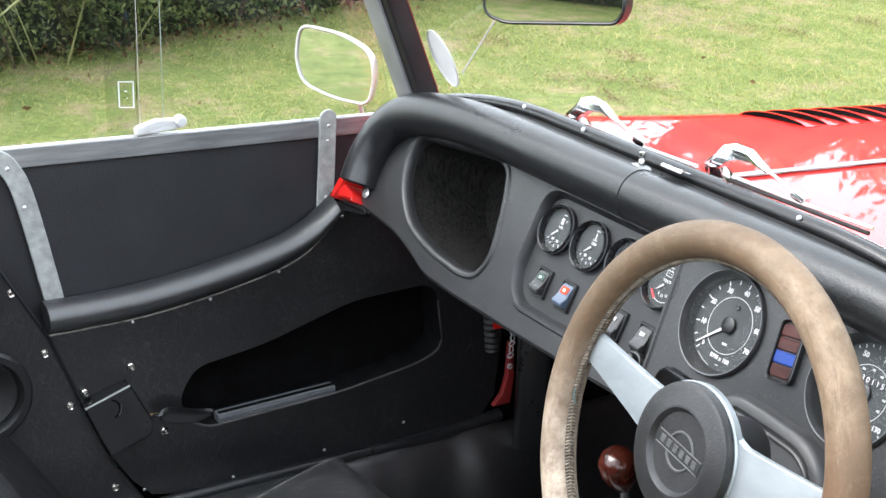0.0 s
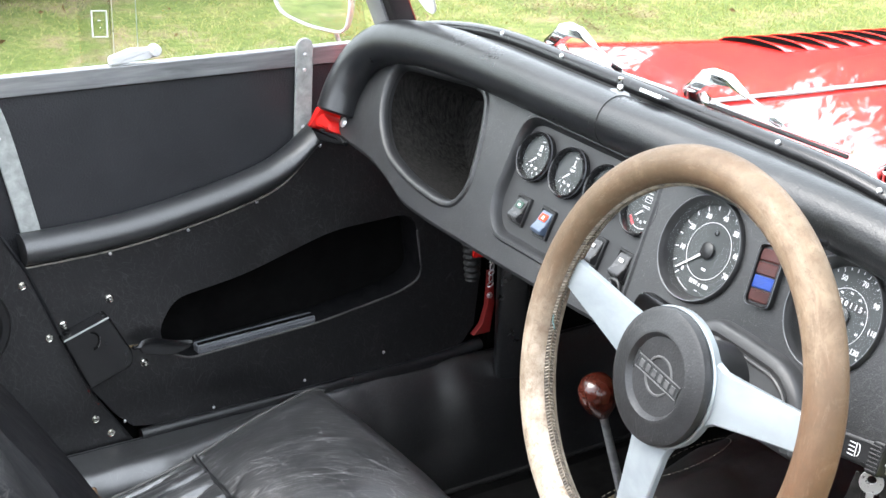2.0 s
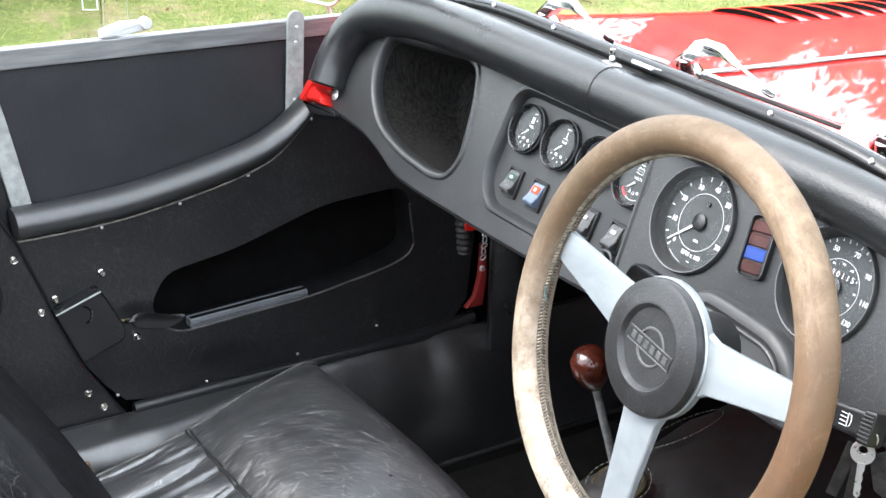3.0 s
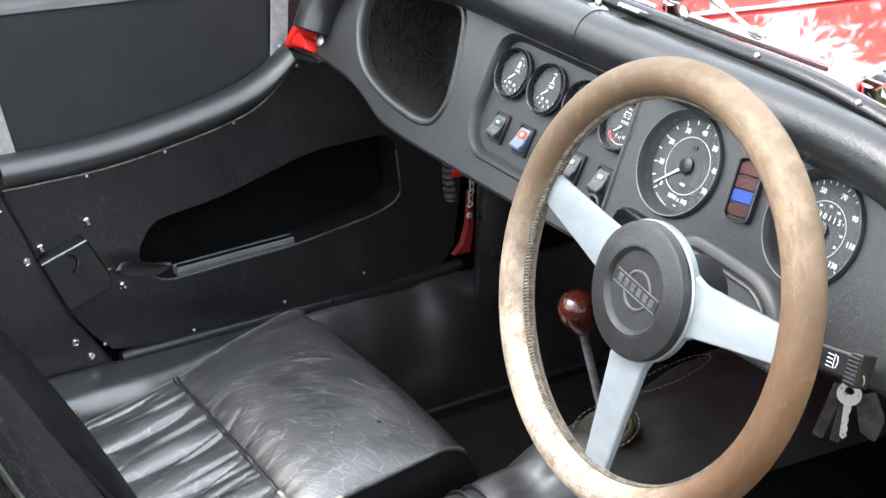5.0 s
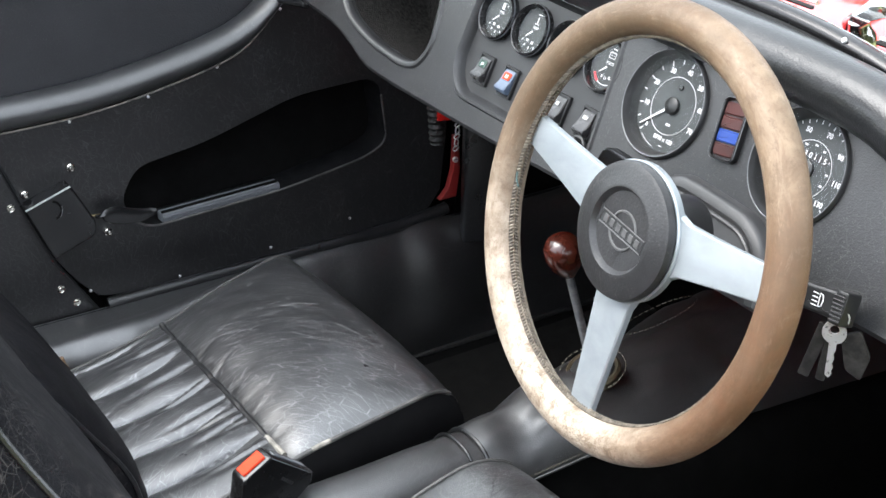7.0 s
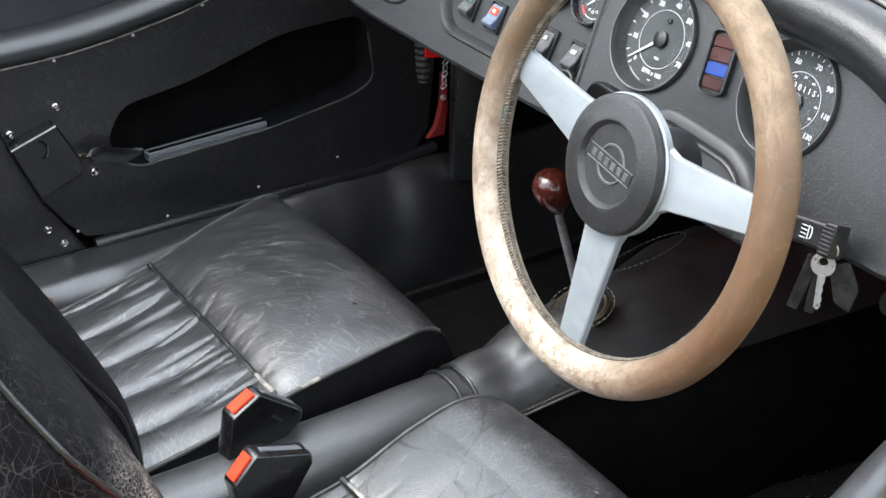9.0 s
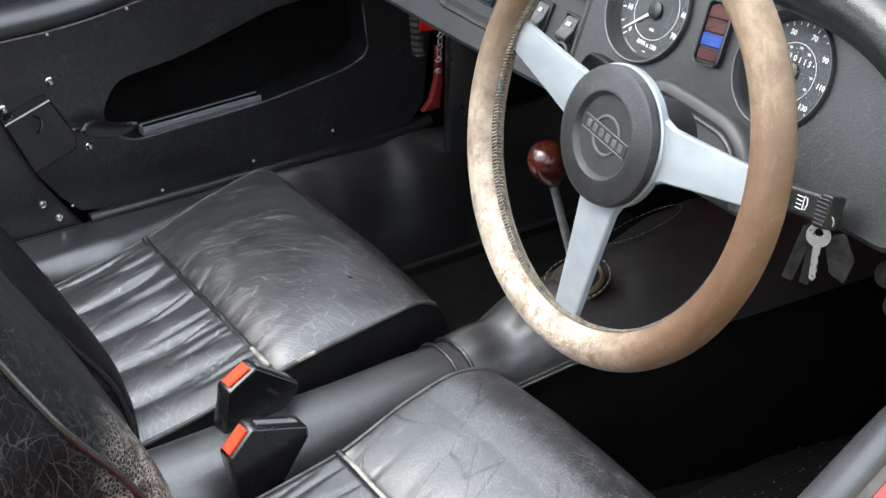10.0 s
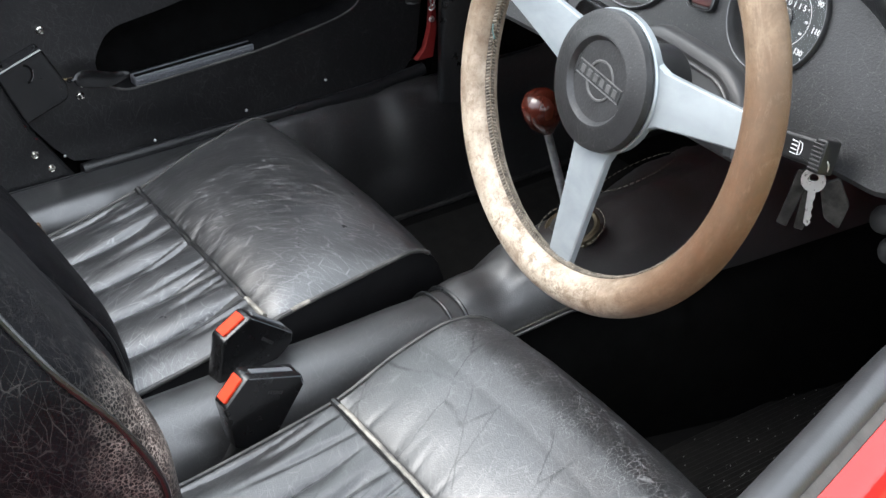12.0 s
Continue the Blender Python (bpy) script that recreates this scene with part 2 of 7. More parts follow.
M_PIPING_WORN = surface("worn_piping", (0.05, 0.048, 0.045), (0.32, 0.30, 0.26), (0.5, 0.7), 60, 300, 0.0003)
M_POST = surface("pillar_black", (0.012, 0.010, 0.011), (0.020, 0.017, 0.018), (0.45, 0.6), 30, 300, 0.0001, spec=0.3)
M_HUB = surface("horn_pad_hide", (0.010, 0.010, 0.0105), (0.022, 0.022, 0.023), (0.36, 0.5), 40, 420, 0.0003, grain_kind="cells", strength=0.4, dust=0.5)
# darker copy of the red paint, with the shade on these edges mixed in
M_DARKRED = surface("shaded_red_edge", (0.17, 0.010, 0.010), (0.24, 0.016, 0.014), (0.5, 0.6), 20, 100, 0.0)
M_GLOSSBLACK = surface("glossy_black_paint", (0.004, 0.004, 0.0045), (0.007, 0.007, 0.0075), (0.18, 0.28), 30, 300, 0.0001, spec=0.5)
M_DOORPAD = surface("door_pad_vinyl", (0.010, 0.0105, 0.011), (0.018, 0.0185, 0.020), (0.34, 0.46), 10, 520, 0.0003, grain_kind="cells", strength=0.4, spec=1.0, dust=0.35, lump=0.18)
M_GREYPAD = surface("grey_pad_vinyl", (0.022, 0.022, 0.023), (0.040, 0.040, 0.042), (0.30, 0.42), 10, 520, 0.0003, grain_kind="cells", strength=0.3, spec=0.8, lump=0.18)
M_STEM = surface("bramble_stem", (0.16, 0.17, 0.07), (0.30, 0.30, 0.13), (0.5, 0.7), 6, 100, 0.0)
M_RED = surface("red_paint", (0.56, 0.012, 0.010), (0.62, 0.018, 0.014), (0.50, 0.56), 5, 40, 0.0, coat=0.85, spec=0.1)
M_CHROME = surface("chrome", 0.62, 0.72, (0.05, 0.14), 20, 200, 0.00003, metal=1.0)
M_ALLOY = surface("brushed_alloy", (0.24, 0.268, 0.283), (0.345, 0.375, 0.392), (0.36, 0.46), 14, 500, 0.00005, metal=0.55, stretch=(1, 6, 1))
M_RAIL = surface("dull_alloy", (0.22, 0.225, 0.23), (0.46, 0.465, 0.47), (0.32, 0.55), 26, 400, 0.0001, metal=0.8, stretch=(1, 0.3, 3))
M_STRAP = surface("grey_enamel", (0.19, 0.20, 0.19), (0.37, 0.38, 0.365), (0.4, 0.6), 65, 260, 0.0002)
M_BLACK = surface("black_plastic", (0.007, 0.007, 0.0075), (0.012, 0.012, 0.0125), (0.32, 0.45), 30, 500, 0.0001)
M_RUBBER = surface("black_rubber", (0.006, 0.006, 0.006), (0.012, 0.012, 0.012), (0.6, 0.8), 30, 400, 0.0004)
M_GREYP = surface("grey_plastic", (0.09, 0.095, 0.105), (0.12, 0.125, 0.135), (0.4, 0.5), 30, 300, 0.0001)
# base lifted to grey for the sky reflected in the dial glass
M_FACE = surface("dial_face", (0.022, 0.026, 0.027), (0.030, 0.035, 0.036), (0.5, 0.6), 30, 300, 0.0)
M_BEZEL = surface("bezel", (0.010, 0.010, 0.011), (0.016, 0.016, 0.017), (0.18, 0.3), 60, 300, 0.0)
M_WHITE = surface("white_marking", 0.52, 0.62, (0.5, 0.6), 60, 300, 0.0)
M_WHITEP = surface("white_plastic", 0.46, 0.60, (0.3, 0.45), 40, 300, 0.0)
M_DULLWHITE = surface("worn_white_marking", 0.35, 0.62, (0.5, 0.6), 60, 300, 0.0)
M_REDMARK = surface("red_marking", (0.55, 0.03, 0.04), (0.62, 0.05, 0.06), (0.5, 0.6), 60, 300, 0.0)
M_ORANGE = surface("orange_button", (0.66, 0.045, 0.018), (0.74, 0.06, 0.022), (0.55, 0.65), 60, 300, 0.0, spec=0.15)
M_AMBER = surface("red_lens", (0.028, 0.007, 0.006), (0.055, 0.011, 0.009), (0.45, 0.55), 60, 300, 0.0, coat=0.1, spec=0.3)
M_BLUE = surface("blue_lens", (0.012, 0.040, 0.20), (0.018, 0.055, 0.26), (0.45, 0.55), 60, 300, 0.0, coat=0.1, spec=0.3)
M_GREEN = surface("green_lens", (0.003, 0.025, 0.016), (0.005, 0.040, 0.024), (0.15, 0.3), 60, 300, 0.0)
M_SLATE = surface("blue_grey_plastic", (0.06, 0.085, 0.13), (0.09, 0.12, 0.17), (0.35, 0.45), 60, 300, 0.0)
M_KNOB = surface("varnished_wood", (0.026, 0.006, 0.0035), (0.060, 0.012, 0.007), (0.18, 0.26), 40, 200, 0.0, coat=0.3, stretch=(1, 1, 0.2))
M_STEEL = surface("bright_steel", 0.60, 0.66, (0.26, 0.32), 80, 300, 0.0, metal=0.65)
M_NUT = surface("nickel_plate", (0.62, 0.60, 0.55), (0.78, 0.76, 0.70), (0.16, 0.30), 90, 300, 0.0, metal=1.0)
M_BRASS = surface("worn_brass", (0.11, 0.085, 0.05), (0.22, 0.17, 0.09), (0.3, 0.5), 60, 300, 0.0, metal=0.8)
M_MAT = surface("ribbed_mat", (0.005, 0.005, 0.005), (0.010, 0.0095, 0.009), (0.7, 0.9), 30, 500, 0.0008, spec=0.12)
# near-black, so the deep shade of the footwells is partly in this colour
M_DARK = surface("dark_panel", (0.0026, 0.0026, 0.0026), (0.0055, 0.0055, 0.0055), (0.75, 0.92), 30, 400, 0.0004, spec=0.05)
M_COWL = surface("moulded_plastic", (0.030, 0.030, 0.031), (0.042, 0.042, 0.043), (0.36, 0.46), 20, 500, 0.0002)
M_STITCH = surface("pale_thread", (0.10, 0.09, 0.07), (0.16, 0.15, 0.12), (0.7, 0.9), 60, 300, 0.0)
M_GLASS = clear("window_glass", (0.97, 0.985, 0.97), 0.08)
M_PERSPEX = clear("scratched_perspex", (0.93, 0.95, 0.93), 0.09, 0.02)
M_DIALGLASS = clear("dial_glass", (0.98, 0.99, 0.99), 0.055, 0.05)
M_MIRROR = surface("mirror_silver", 0.80, 0.84, (0.01, 0.02), 10, 100, 0.0, metal=1.0)
M_LABEL = surface("paper_disc", 0.66, 0.76, (0.5, 0.7), 20, 200, 0.0)


def rim_material():
    m, nt, b = nodes_of("rim_hide")
    v = coords(nt)
    broad = noise_tex(nt, v, 7, 3)
    mid = noise_tex(nt, v, 38, 6, 0.7)
    tone = ramp(nt, broad, [(0.30, (0.100, 0.062, 0.035)), (0.52, (0.160, 0.105, 0.064)), (0.74, (0.25, 0.185, 0.125))])
    grime = ramp(nt, mid, [(0.40, 0.0), (0.62, 1.0)])
    col = mix(nt, mix(nt, 1.0, grime, 0.55, "MULTIPLY"), tone, (0.075, 0.052, 0.033))
    # paler, bare hide low on the rim
    sep = nt.nodes.new("ShaderNodeSeparateXYZ")
    nt.links.new(coords(nt), sep.inputs[0])
    low = ramp(nt, sep.outputs["Z"], [(0.66, 1.0), (0.86, 0.0)])
    leftward = ramp(nt, sep.outputs["X"], [(0.17, 1.0), (0.28, 0.10)])
    low = mix(nt, 1.0, low, leftward, "MULTIPLY")
    bare = mix(nt, 1.0, low, ramp(nt, noise_tex(nt, v, 40, 5, 0.7), [(0.30, 0.22), (0.60, 1.0)]), "MULTIPLY")
    col = mix(nt, mix(nt, 1.0, bare, 0.75, "MULTIPLY"), col, (0.52, 0.45, 0.36))
    # grimy brown towards the top on the passenger's side
    high = mix(nt, 1.0, ramp(nt, sep.outputs["Z"], [(0.74, 0.0), (0.88, 1.0)]), ramp(nt, sep.outputs["X"], [(0.08, 1.0), (0.23, 0.0)]), "MULTIPLY")
    grimy = mix(nt, 1.0, high, ramp(nt, noise_tex(nt, v, 90, 6, 0.75), [(0.35, 0.45), (0.6, 1.0)]), "MULTIPLY")
    col = mix(nt, mix(nt, 1.0, grimy, 0.9, "MULTIPLY"), col, (0.080, 0.055, 0.032))
    # sky highlight on the rim's upper right, painted in as paler hide
    sky_gleam = mix(nt, 1.0, ramp(nt, sep.outputs["Z"], [(0.88, 0.0), (0.95, 1.0)]), ramp(nt, sep.outputs["X"], [(0.17, 0.0), (0.22, 1.0)]), "MULTIPLY")
    sky_gleam = mix(nt, 1.0, sky_gleam, ramp(nt, noise_tex(nt, v, 60, 5, 0.7), [(0.38, 0.3), (0.58, 1.0)]), "MULTIPLY")
    col = mix(nt, mix(nt, 1.0, sky_gleam, 0.30, "MULTIPLY"), col, (0.40, 0.31, 0.22))
    warm = mix(nt, 1.0, ramp(nt, sep.outputs["X"], [(0.24, 0.0), (0.31, 1.0)]), ramp(nt, sep.outputs["Z"], [(0.82, 1.0), (0.92, 0.0)]), "MULTIPLY")
    warm = mix(nt, 1.0, warm, ramp(nt, noise_tex(nt, v, 45, 5, 0.7), [(0.35, 0.35), (0.6, 1.0)]), "MULTIPLY")
    col = mix(nt, mix(nt, 1.0, warm, 0.9, "MULTIPLY"), col, (0.130, 0.068, 0.036))
    # streaks that run along the rim, and a few pale nicks
    tc = nt.nodes.new("ShaderNodeVectorMath")
    tc.operation = "SUBTRACT"
    nt.links.new(v, tc.inputs[0])
    tc.inputs[1].default_value = (0.156, -0.171, 0.813)
    s2 = nt.nodes.new("ShaderNodeSeparateXYZ")
    nt.links.new(tc.outputs[0], s2.inputs[0])
    ang, sq1, sq2, far = (nt.nodes.new("ShaderNodeMath") for _ in range(4))
    ang.operation, sq1.operation, sq2.operation, far.operation = "ARCTAN2", "MULTIPLY", "MULTIPLY_ADD", "SQRT"
    nt.links.new(s2.outputs["Z"], ang.inputs[0])
    nt.links.new(s2.outputs["X"], ang.inputs[1])
    nt.links.new(s2.outputs["Z"], sq1.inputs[0])
    nt.links.new(s2.outputs["Z"], sq1.inputs[1])
    nt.links.new(s2.outputs["X"], sq2.inputs[0])
    nt.links.new(s2.outputs["X"], sq2.inputs[1])
    nt.links.new(sq1.outputs[0], sq2.inputs[2])
    nt.links.new(sq2.outputs[0], far.inputs[0])
    ringwise = nt.nodes.new("ShaderNodeCombineXYZ")
    nt.links.new(ang.outputs[0], ringwise.inputs[0])
    nt.links.new(far.outputs[0], ringwise.inputs[1])
    stretch = nt.nodes.new("ShaderNodeMapping")
    stretch.inputs["Scale"].default_value = (5.0, 130.0, 1.0)
    nt.links.new(ringwise.outputs[0], stretch.inputs[0])
    streak = ramp(nt, noise_tex(nt, stretch.outputs[0], 1.0, 5, 0.7, 0.5), [(0.42, 0.0), (0.62, 1.0)])
    col = mix(nt, mix(nt, 1.0, streak, 0.52, "MULTIPLY"), col, (0.095, 0.052, 0.027))
    pale = ramp(nt, noise_tex(nt, stretch.outputs[0], 1.7, 6, 0.8, 0.3), [(0.55, 0.0), (0.72, 1.0)])
    col = mix(nt, mix(nt, 1.0, pale, 0.22, "MULTIPLY"), col, (0.42, 0.34, 0.25))
    col = mix(nt, mix(nt, 1.0, bare, 0.50, "MULTIPLY"), col, (0.48, 0.42, 0.34))
    soil = ramp(nt, noise_tex(nt, v, 120, 7, 0.85), [(0.50, 0.0), (0.60, 1.0)])
    col = mix(nt, mix(nt, 1.0, soil, 0.5, "MULTIPLY"), col, (0.10, 0.066, 0.040))
    grimespot = mix(nt, 1.0, ramp(nt, noise_tex(nt, v, 95, 7, 0.85, 0.4), [(0.50, 0.0), (0.58, 1.0)]), ramp(nt, sep.outputs["Z"], [(0.66, 1.0), (0.78, 0.12)]), "MULTIPLY")
    grimespot = mix(nt, 1.0, grimespot, ramp(nt, noise_tex(nt, v, 22, 4, 0.6), [(0.38, 0.1), (0.58, 1.0)]), "MULTIPLY")
    col = mix(nt, mix(nt, 1.0, grimespot, 0.75, "MULTIPLY"), col, (0.105, 0.070, 0.042))
    fleck = ramp(nt, noise_tex(nt, v, 240, 5, 0.75), [(0.68, 0.0), (0.74, 1.0)])
    col = mix(nt, mix(nt, 1.0, fleck, 0.45, "MULTIPLY"), col, (0.55, 0.47, 0.37))
    # the hide is darker and browner towards the right, most of all low down
    brown_side = mix(nt, 1.0, ramp(nt, sep.outputs["X"], [(0.20, 0.0), (0.31, 1.0)]), ramp(nt, sep.outputs["Z"], [(0.76, 1.0), (0.90, 0.15)]), "MULTIPLY")
    brown_side = mix(nt, 1.0, brown_side, ramp(nt, noise_tex(nt, stretch.outputs[0], 0.8, 5, 0.7, 0.4), [(0.30, 0.55), (0.60, 1.0)]), "MULTIPLY")
    col = mix(nt, brown_side, col, mix(nt, 1.0, col, (0.70, 0.58, 0.48), "MULTIPLY"))
    nt.links.new(col, b.inputs["Base Color"])
    nt.links.new(ramp(nt, mid, [(0.3, 0.46), (0.7, 0.62)]), b.inputs["Roughness"])
    b.inputs["Specular IOR Level"].default_value = 0.35
    bump(nt, b, noise_tex(nt, v, 260, 6, 0.75), 0.6, 0.0007)
    return m


M_RIM = rim_material()


def grass_material():
    m, nt, b = nodes_of("grass")
    v = coords(nt)
    broad = noise_tex(nt, v, 0.9, 4, 0.6)
    mid = noise_tex(nt, v, 5, 5, 0.65)
    fine = noise_tex(nt, v, 28, 6, 0.8)
    a = ramp(nt, mid, [(0.30, (0.112, 0.150, 0.040)), (0.50, (0.168, 0.197, 0.060)), (0.70, (0.285, 0.250, 0.110))])
    brown = ramp(nt, mix(nt, 0.5, broad, mid), [(0.52, 0.0), (0.60, 0.85)])
    col = mix(nt, brown, a, (0.27, 0.205, 0.13))
    col = mix(nt, 0.5, col, ramp(nt, fine, [(0.32, 0.12), (0.68, 0.88)]), "OVERLAY")
    nt.links.new(col, b.inputs["Base Color"])
    b.inputs["Roughness"].default_value = 0.8
    b.inputs["Specular IOR Level"].default_value = 0.2
    bump(nt, b, fine, 0.8, 0.02)
    return m


def blade_material(name, stops, rough=0.6):
    m, nt, b = nodes_of(name)
    geo = nt.nodes.new("ShaderNodeNewGeometry")
    patchy = noise_tex(nt, coords(nt), 3.0, 4)
    fac = mix(nt, 0.55, geo.outputs["Random Per Island"], patchy)
    nt.links.new(ramp(nt, fac, stops), b.inputs["Base Color"])
    b.inputs["Roughness"].default_value = rough
    b.inputs["Specular IOR Level"].default_value = 0.25
    thin = nt.nodes.new("ShaderNodeBsdfTranslucent")
    both = nt.nodes.new("ShaderNodeMixShader")
    both.inputs[0].default_value = 0.5
    nt.links.new(b.inputs["Base Color"].links[0].from_socket, thin.inputs["Color"])
    nt.links.new(b.outputs[0], both.inputs[1])
    nt.links.new(thin.outputs[0], both.inputs[2])
    nt.links.new(both.outputs[0], nt.nodes["Material Output"].inputs["Surface"])
    return m


M_GRASS = grass_material()
M_BLADE = blade_material("grass_blade", [(0.30, (0.240, 0.285, 0.085)), (0.5, (0.33, 0.35, 0.12)), (0.70, (0.49, 0.43, 0.21))])
M_LEAF = blade_material("hedge_leaf", [(0.26, (0.07, 0.062, 0.030)), (0.38, (0.05, 0.075, 0.03)), (0.52, (0.10, 0.135, 0.05)), (0.70, (0.24, 0.27, 0.11))], 0.5)
M_LITTER = blade_material("dead_leaf", [(0.3, (0.10, 0.055, 0.03)), (0.5, (0.20, 0.12, 0.06)), (0.72, (0.33, 0.24, 0.14))], 0.8)
M_STRAW = blade_material("dry_straw", [(0.3, (0.20, 0.15, 0.08)), (0.5, (0.29, 0.24, 0.13)), (0.72, (0.40, 0.35, 0.20))], 0.8)
M_TWIG = surface("bark", (0.045, 0.032, 0.022), (0.11, 0.08, 0.055), (0.8, 0.95), 20, 200, 0.002)


# ---- building helpers ----
def thing(name, label, category, at=(0, 0, 0), group="", kind=""):
    ob = new(name)
    ob.location = at
    ob["at"] = list(at)
    ob.empty_display_size = 0.02
    return tagged(ob, label, category, group, kind)


def part(name, bm, material, parent=None, label="", smooth=True, category="", group="", kind=""):
    """Links a bmesh in world coordinates as one mesh, under a thing or under a part."""
    me = bpy.data.meshes.new(name)
    bm.to_mesh(me)
    bm.free()
    for m in material if isinstance(material, (list, tuple)) else [material]:
        me.materials.append(m)
    if smooth:
        me.shade_smooth()
        me.set_sharp_from_angle(angle=radians(38))
    ob = new(name, me)
    if parent is not None:
        ob.parent = parent
        if parent.type == "EMPTY":
            ob.matrix_parent_inverse = Matrix.Translation(Vector(parent["at"])).inverted()
    return tagged(ob, label, category, group, kind)


def frame_at(origin, u, v):
    u, v = Vector(u).normalized(), Vector(v).normalized()
    n = u.cross(v).normalized()
    v = n.cross(u)
    m = Matrix((u, v, n)).transposed().to_4x4()
    m.translation = origin
    return m


def lathe(profile, m=None, seg=48, bm=None):
    """Turns (radius, height) round the local z axis."""
    bm = bm or bmesh.new()
    m = m or Matrix()
    rings = []
    for r, h in profile:
        if r < 1e-6:
            rings.append([bm.verts.new(m @ Vector((0, 0, h)))])
        else:
            rings.append([bm.verts.new(m @ Vector((r * math.cos(a), r * math.sin(a), h))) for a in (2 * math.pi * k / seg for k in range(seg))])
    for a, b in zip(rings, rings[1:]):
        for k in range(seg):
            q = [a[k % len(a)], a[(k + 1) % len(a)], b[(k + 1) % len(b)], b[k % len(b)]]
            q = list(dict.fromkeys(q))
            if len(q) > 2:
                bm.faces.new(q)
    return bm


def smooth_path(points, steps=8, closed=False):
    """A Catmull-Rom line through the points."""
    p = [Vector(q) for q in points]
    out = []
    n = len(p)
    for i in range(n if closed else n - 1):
        g = lambda k: p[k % n] if closed else p[max(0, min(n - 1, k))]
        a, b, c, d = g(i - 1), g(i), g(i + 1), g(i + 2)
        for s in range(steps):
            t = s / steps
            out.append(0.5 * ((2 * b) + (c - a) * t + (2 * a - 5 * b + 4 * c - d) * t * t + (3 * b - a - 3 * c + d) * t ** 3))
    if not closed:
        out.append(p[-1])
    return out


def tube(points, radius, seg=12, closed=False, caps=True, bm=None, flat=1.0, up=(0, 0, 1), squash_up=None):
    """A tube along the points; radius may be a list. flat squashes it along its own up."""
    bm = bm or bmesh.new()
    pts = [Vector(q) for q in points]
    n = len(pts)
    rad = radius if isinstance(radius, (list, tuple)) else [radius] * n
    rings = []
    for i, q in enumerate(pts):
        a = pts[(i - 1) % n] if closed or i else pts[0]
        b = pts[(i + 1) % n] if closed or i < n - 1 else pts[-1]
        t = (b - a).normalized()
        side = t.cross(Vector(up))
        if side.length < 1e-4:
            side = t.cross(Vector((1, 0, 0.01)))
        side.normalize()
        top = side.cross(t)
        rings.append([bm.verts.new(q + rad[i] * (math.cos(w) * side + flat * math.sin(w) * top)) for w in (2 * math.pi * k / seg for k in range(seg))])
    for i in range(n if closed else n - 1):
        a, b = rings[i], rings[(i + 1) % n]
        for k in range(seg):
            bm.faces.new((a[k], a[(k + 1) % seg], b[(k + 1) % seg], b[k]))
    if caps and not closed:
        bm.faces.new(rings[0][::-1])
        bm.faces.new(rings[-1])
    return bm


def rounded(points, radius, steps=5):
    """A closed 2D outline with its corners rounded; radius may be a list."""
    out = []
    n = len(points)
    for i in range(n):
        r = radius[i] if isinstance(radius, (list, tuple)) else radius
        p, a, b = Vector(points[i]), Vector(points[i - 1]), Vector(points[(i + 1) % n])
        da, db = (a - p), (b - p)
        cut = min(r, da.length * 0.48, db.length * 0.48)
        s, e = p + da.normalized() * cut, p + db.normalized() * cut
        for k in range(steps + 1):
            t = k / steps
            out.append((1 - t) ** 2 * s + 2 * t * (1 - t) * p + t * t * e)
    return out


def inset(loop, d):
    """The loop moved inwards by d (the loop runs anticlockwise)."""
    n = len(loop)
    out = []
    for i in range(n):
        e = (loop[(i + 1) % n] - loop[i - 1])
        if e.length < 1e-9:
            e = Vector((1, 0))
        e.normalize()
        out.append(loop[i] + Vector((-e.y, e.x)) * d)
    return out


def ccw(loop):
    area = sum(loop[i - 1].x * loop[i].y - loop[i].x * loop[i - 1].y for i in range(len(loop)))
    return loop if area > 0 else loop[::-1]


def stacked(loop, levels, m, bm=None, cap_first=False, cap_last=True):
    """Skins rings of one outline: levels are (inset, height). Caps by fans."""
    bm = bm or bmesh.new()
    loop = ccw([Vector(q) for q in loop])
    levels = list(levels)
    if cap_last:
        levels.append((levels[-1][0] + 0.0006, levels[-1][1]))
    rings = [[bm.verts.new(m @ Vector((q.x, q.y, h))) for q in inset(loop, d)] for d, h in levels]
    n = len(loop)
    for a, b in zip(rings, rings[1:]):
        for k in range(n):
            bm.faces.new((a[k], a[(k + 1) % n], b[(k + 1) % n], b[k]))
    if cap_first:
        bm.faces.new(rings[0][::-1])
    if cap_last:
        bm.faces.new(rings[-1])
    return bm


def block(loop, m, depth, edge=0.001, bm=None):
    """A plate with the outline, standing up from 0 to depth, its upper edge eased."""
    return stacked(loop, [(0, 0), (0, depth - edge), (edge * 0.3, depth - edge * 0.3), (edge, depth)], m, bm, cap_first=True)


def holed(outer, holes, m, bm=None):
    """A flat sheet with openings."""
    bm = bm or bmesh.new()
    edges = []
    for loop in (outer, *holes):
        vs = [bm.verts.new(m @ Vector((q[0], q[1], 0))) for q in loop]
        edges += [bm.edges.new((vs[i - 1], vs[i])) for i in range(len(vs))]
    bmesh.ops.triangle_fill(bm, use_beauty=True, use_dissolve=False, edges=edges, normal=m.to_3x3() @ Vector((0, 0, 1)))
    return bm


def circle(r, n=40, at=(0, 0)):
    return [Vector((at[0] + r * math.cos(2 * math.pi * k / n), at[1] + r * math.sin(2 * math.pi * k / n))) for k in range(n)]


def box(m, size, edge=0.002, bm=None):
    x, y, z = size
    return block(rounded([(-x / 2, -y / 2), (x / 2, -y / 2), (x / 2, y / 2), (-x / 2, y / 2)], edge * 1.5, 3), m @ Matrix.Translation((0, 0, -z / 2)), z, edge, bm)


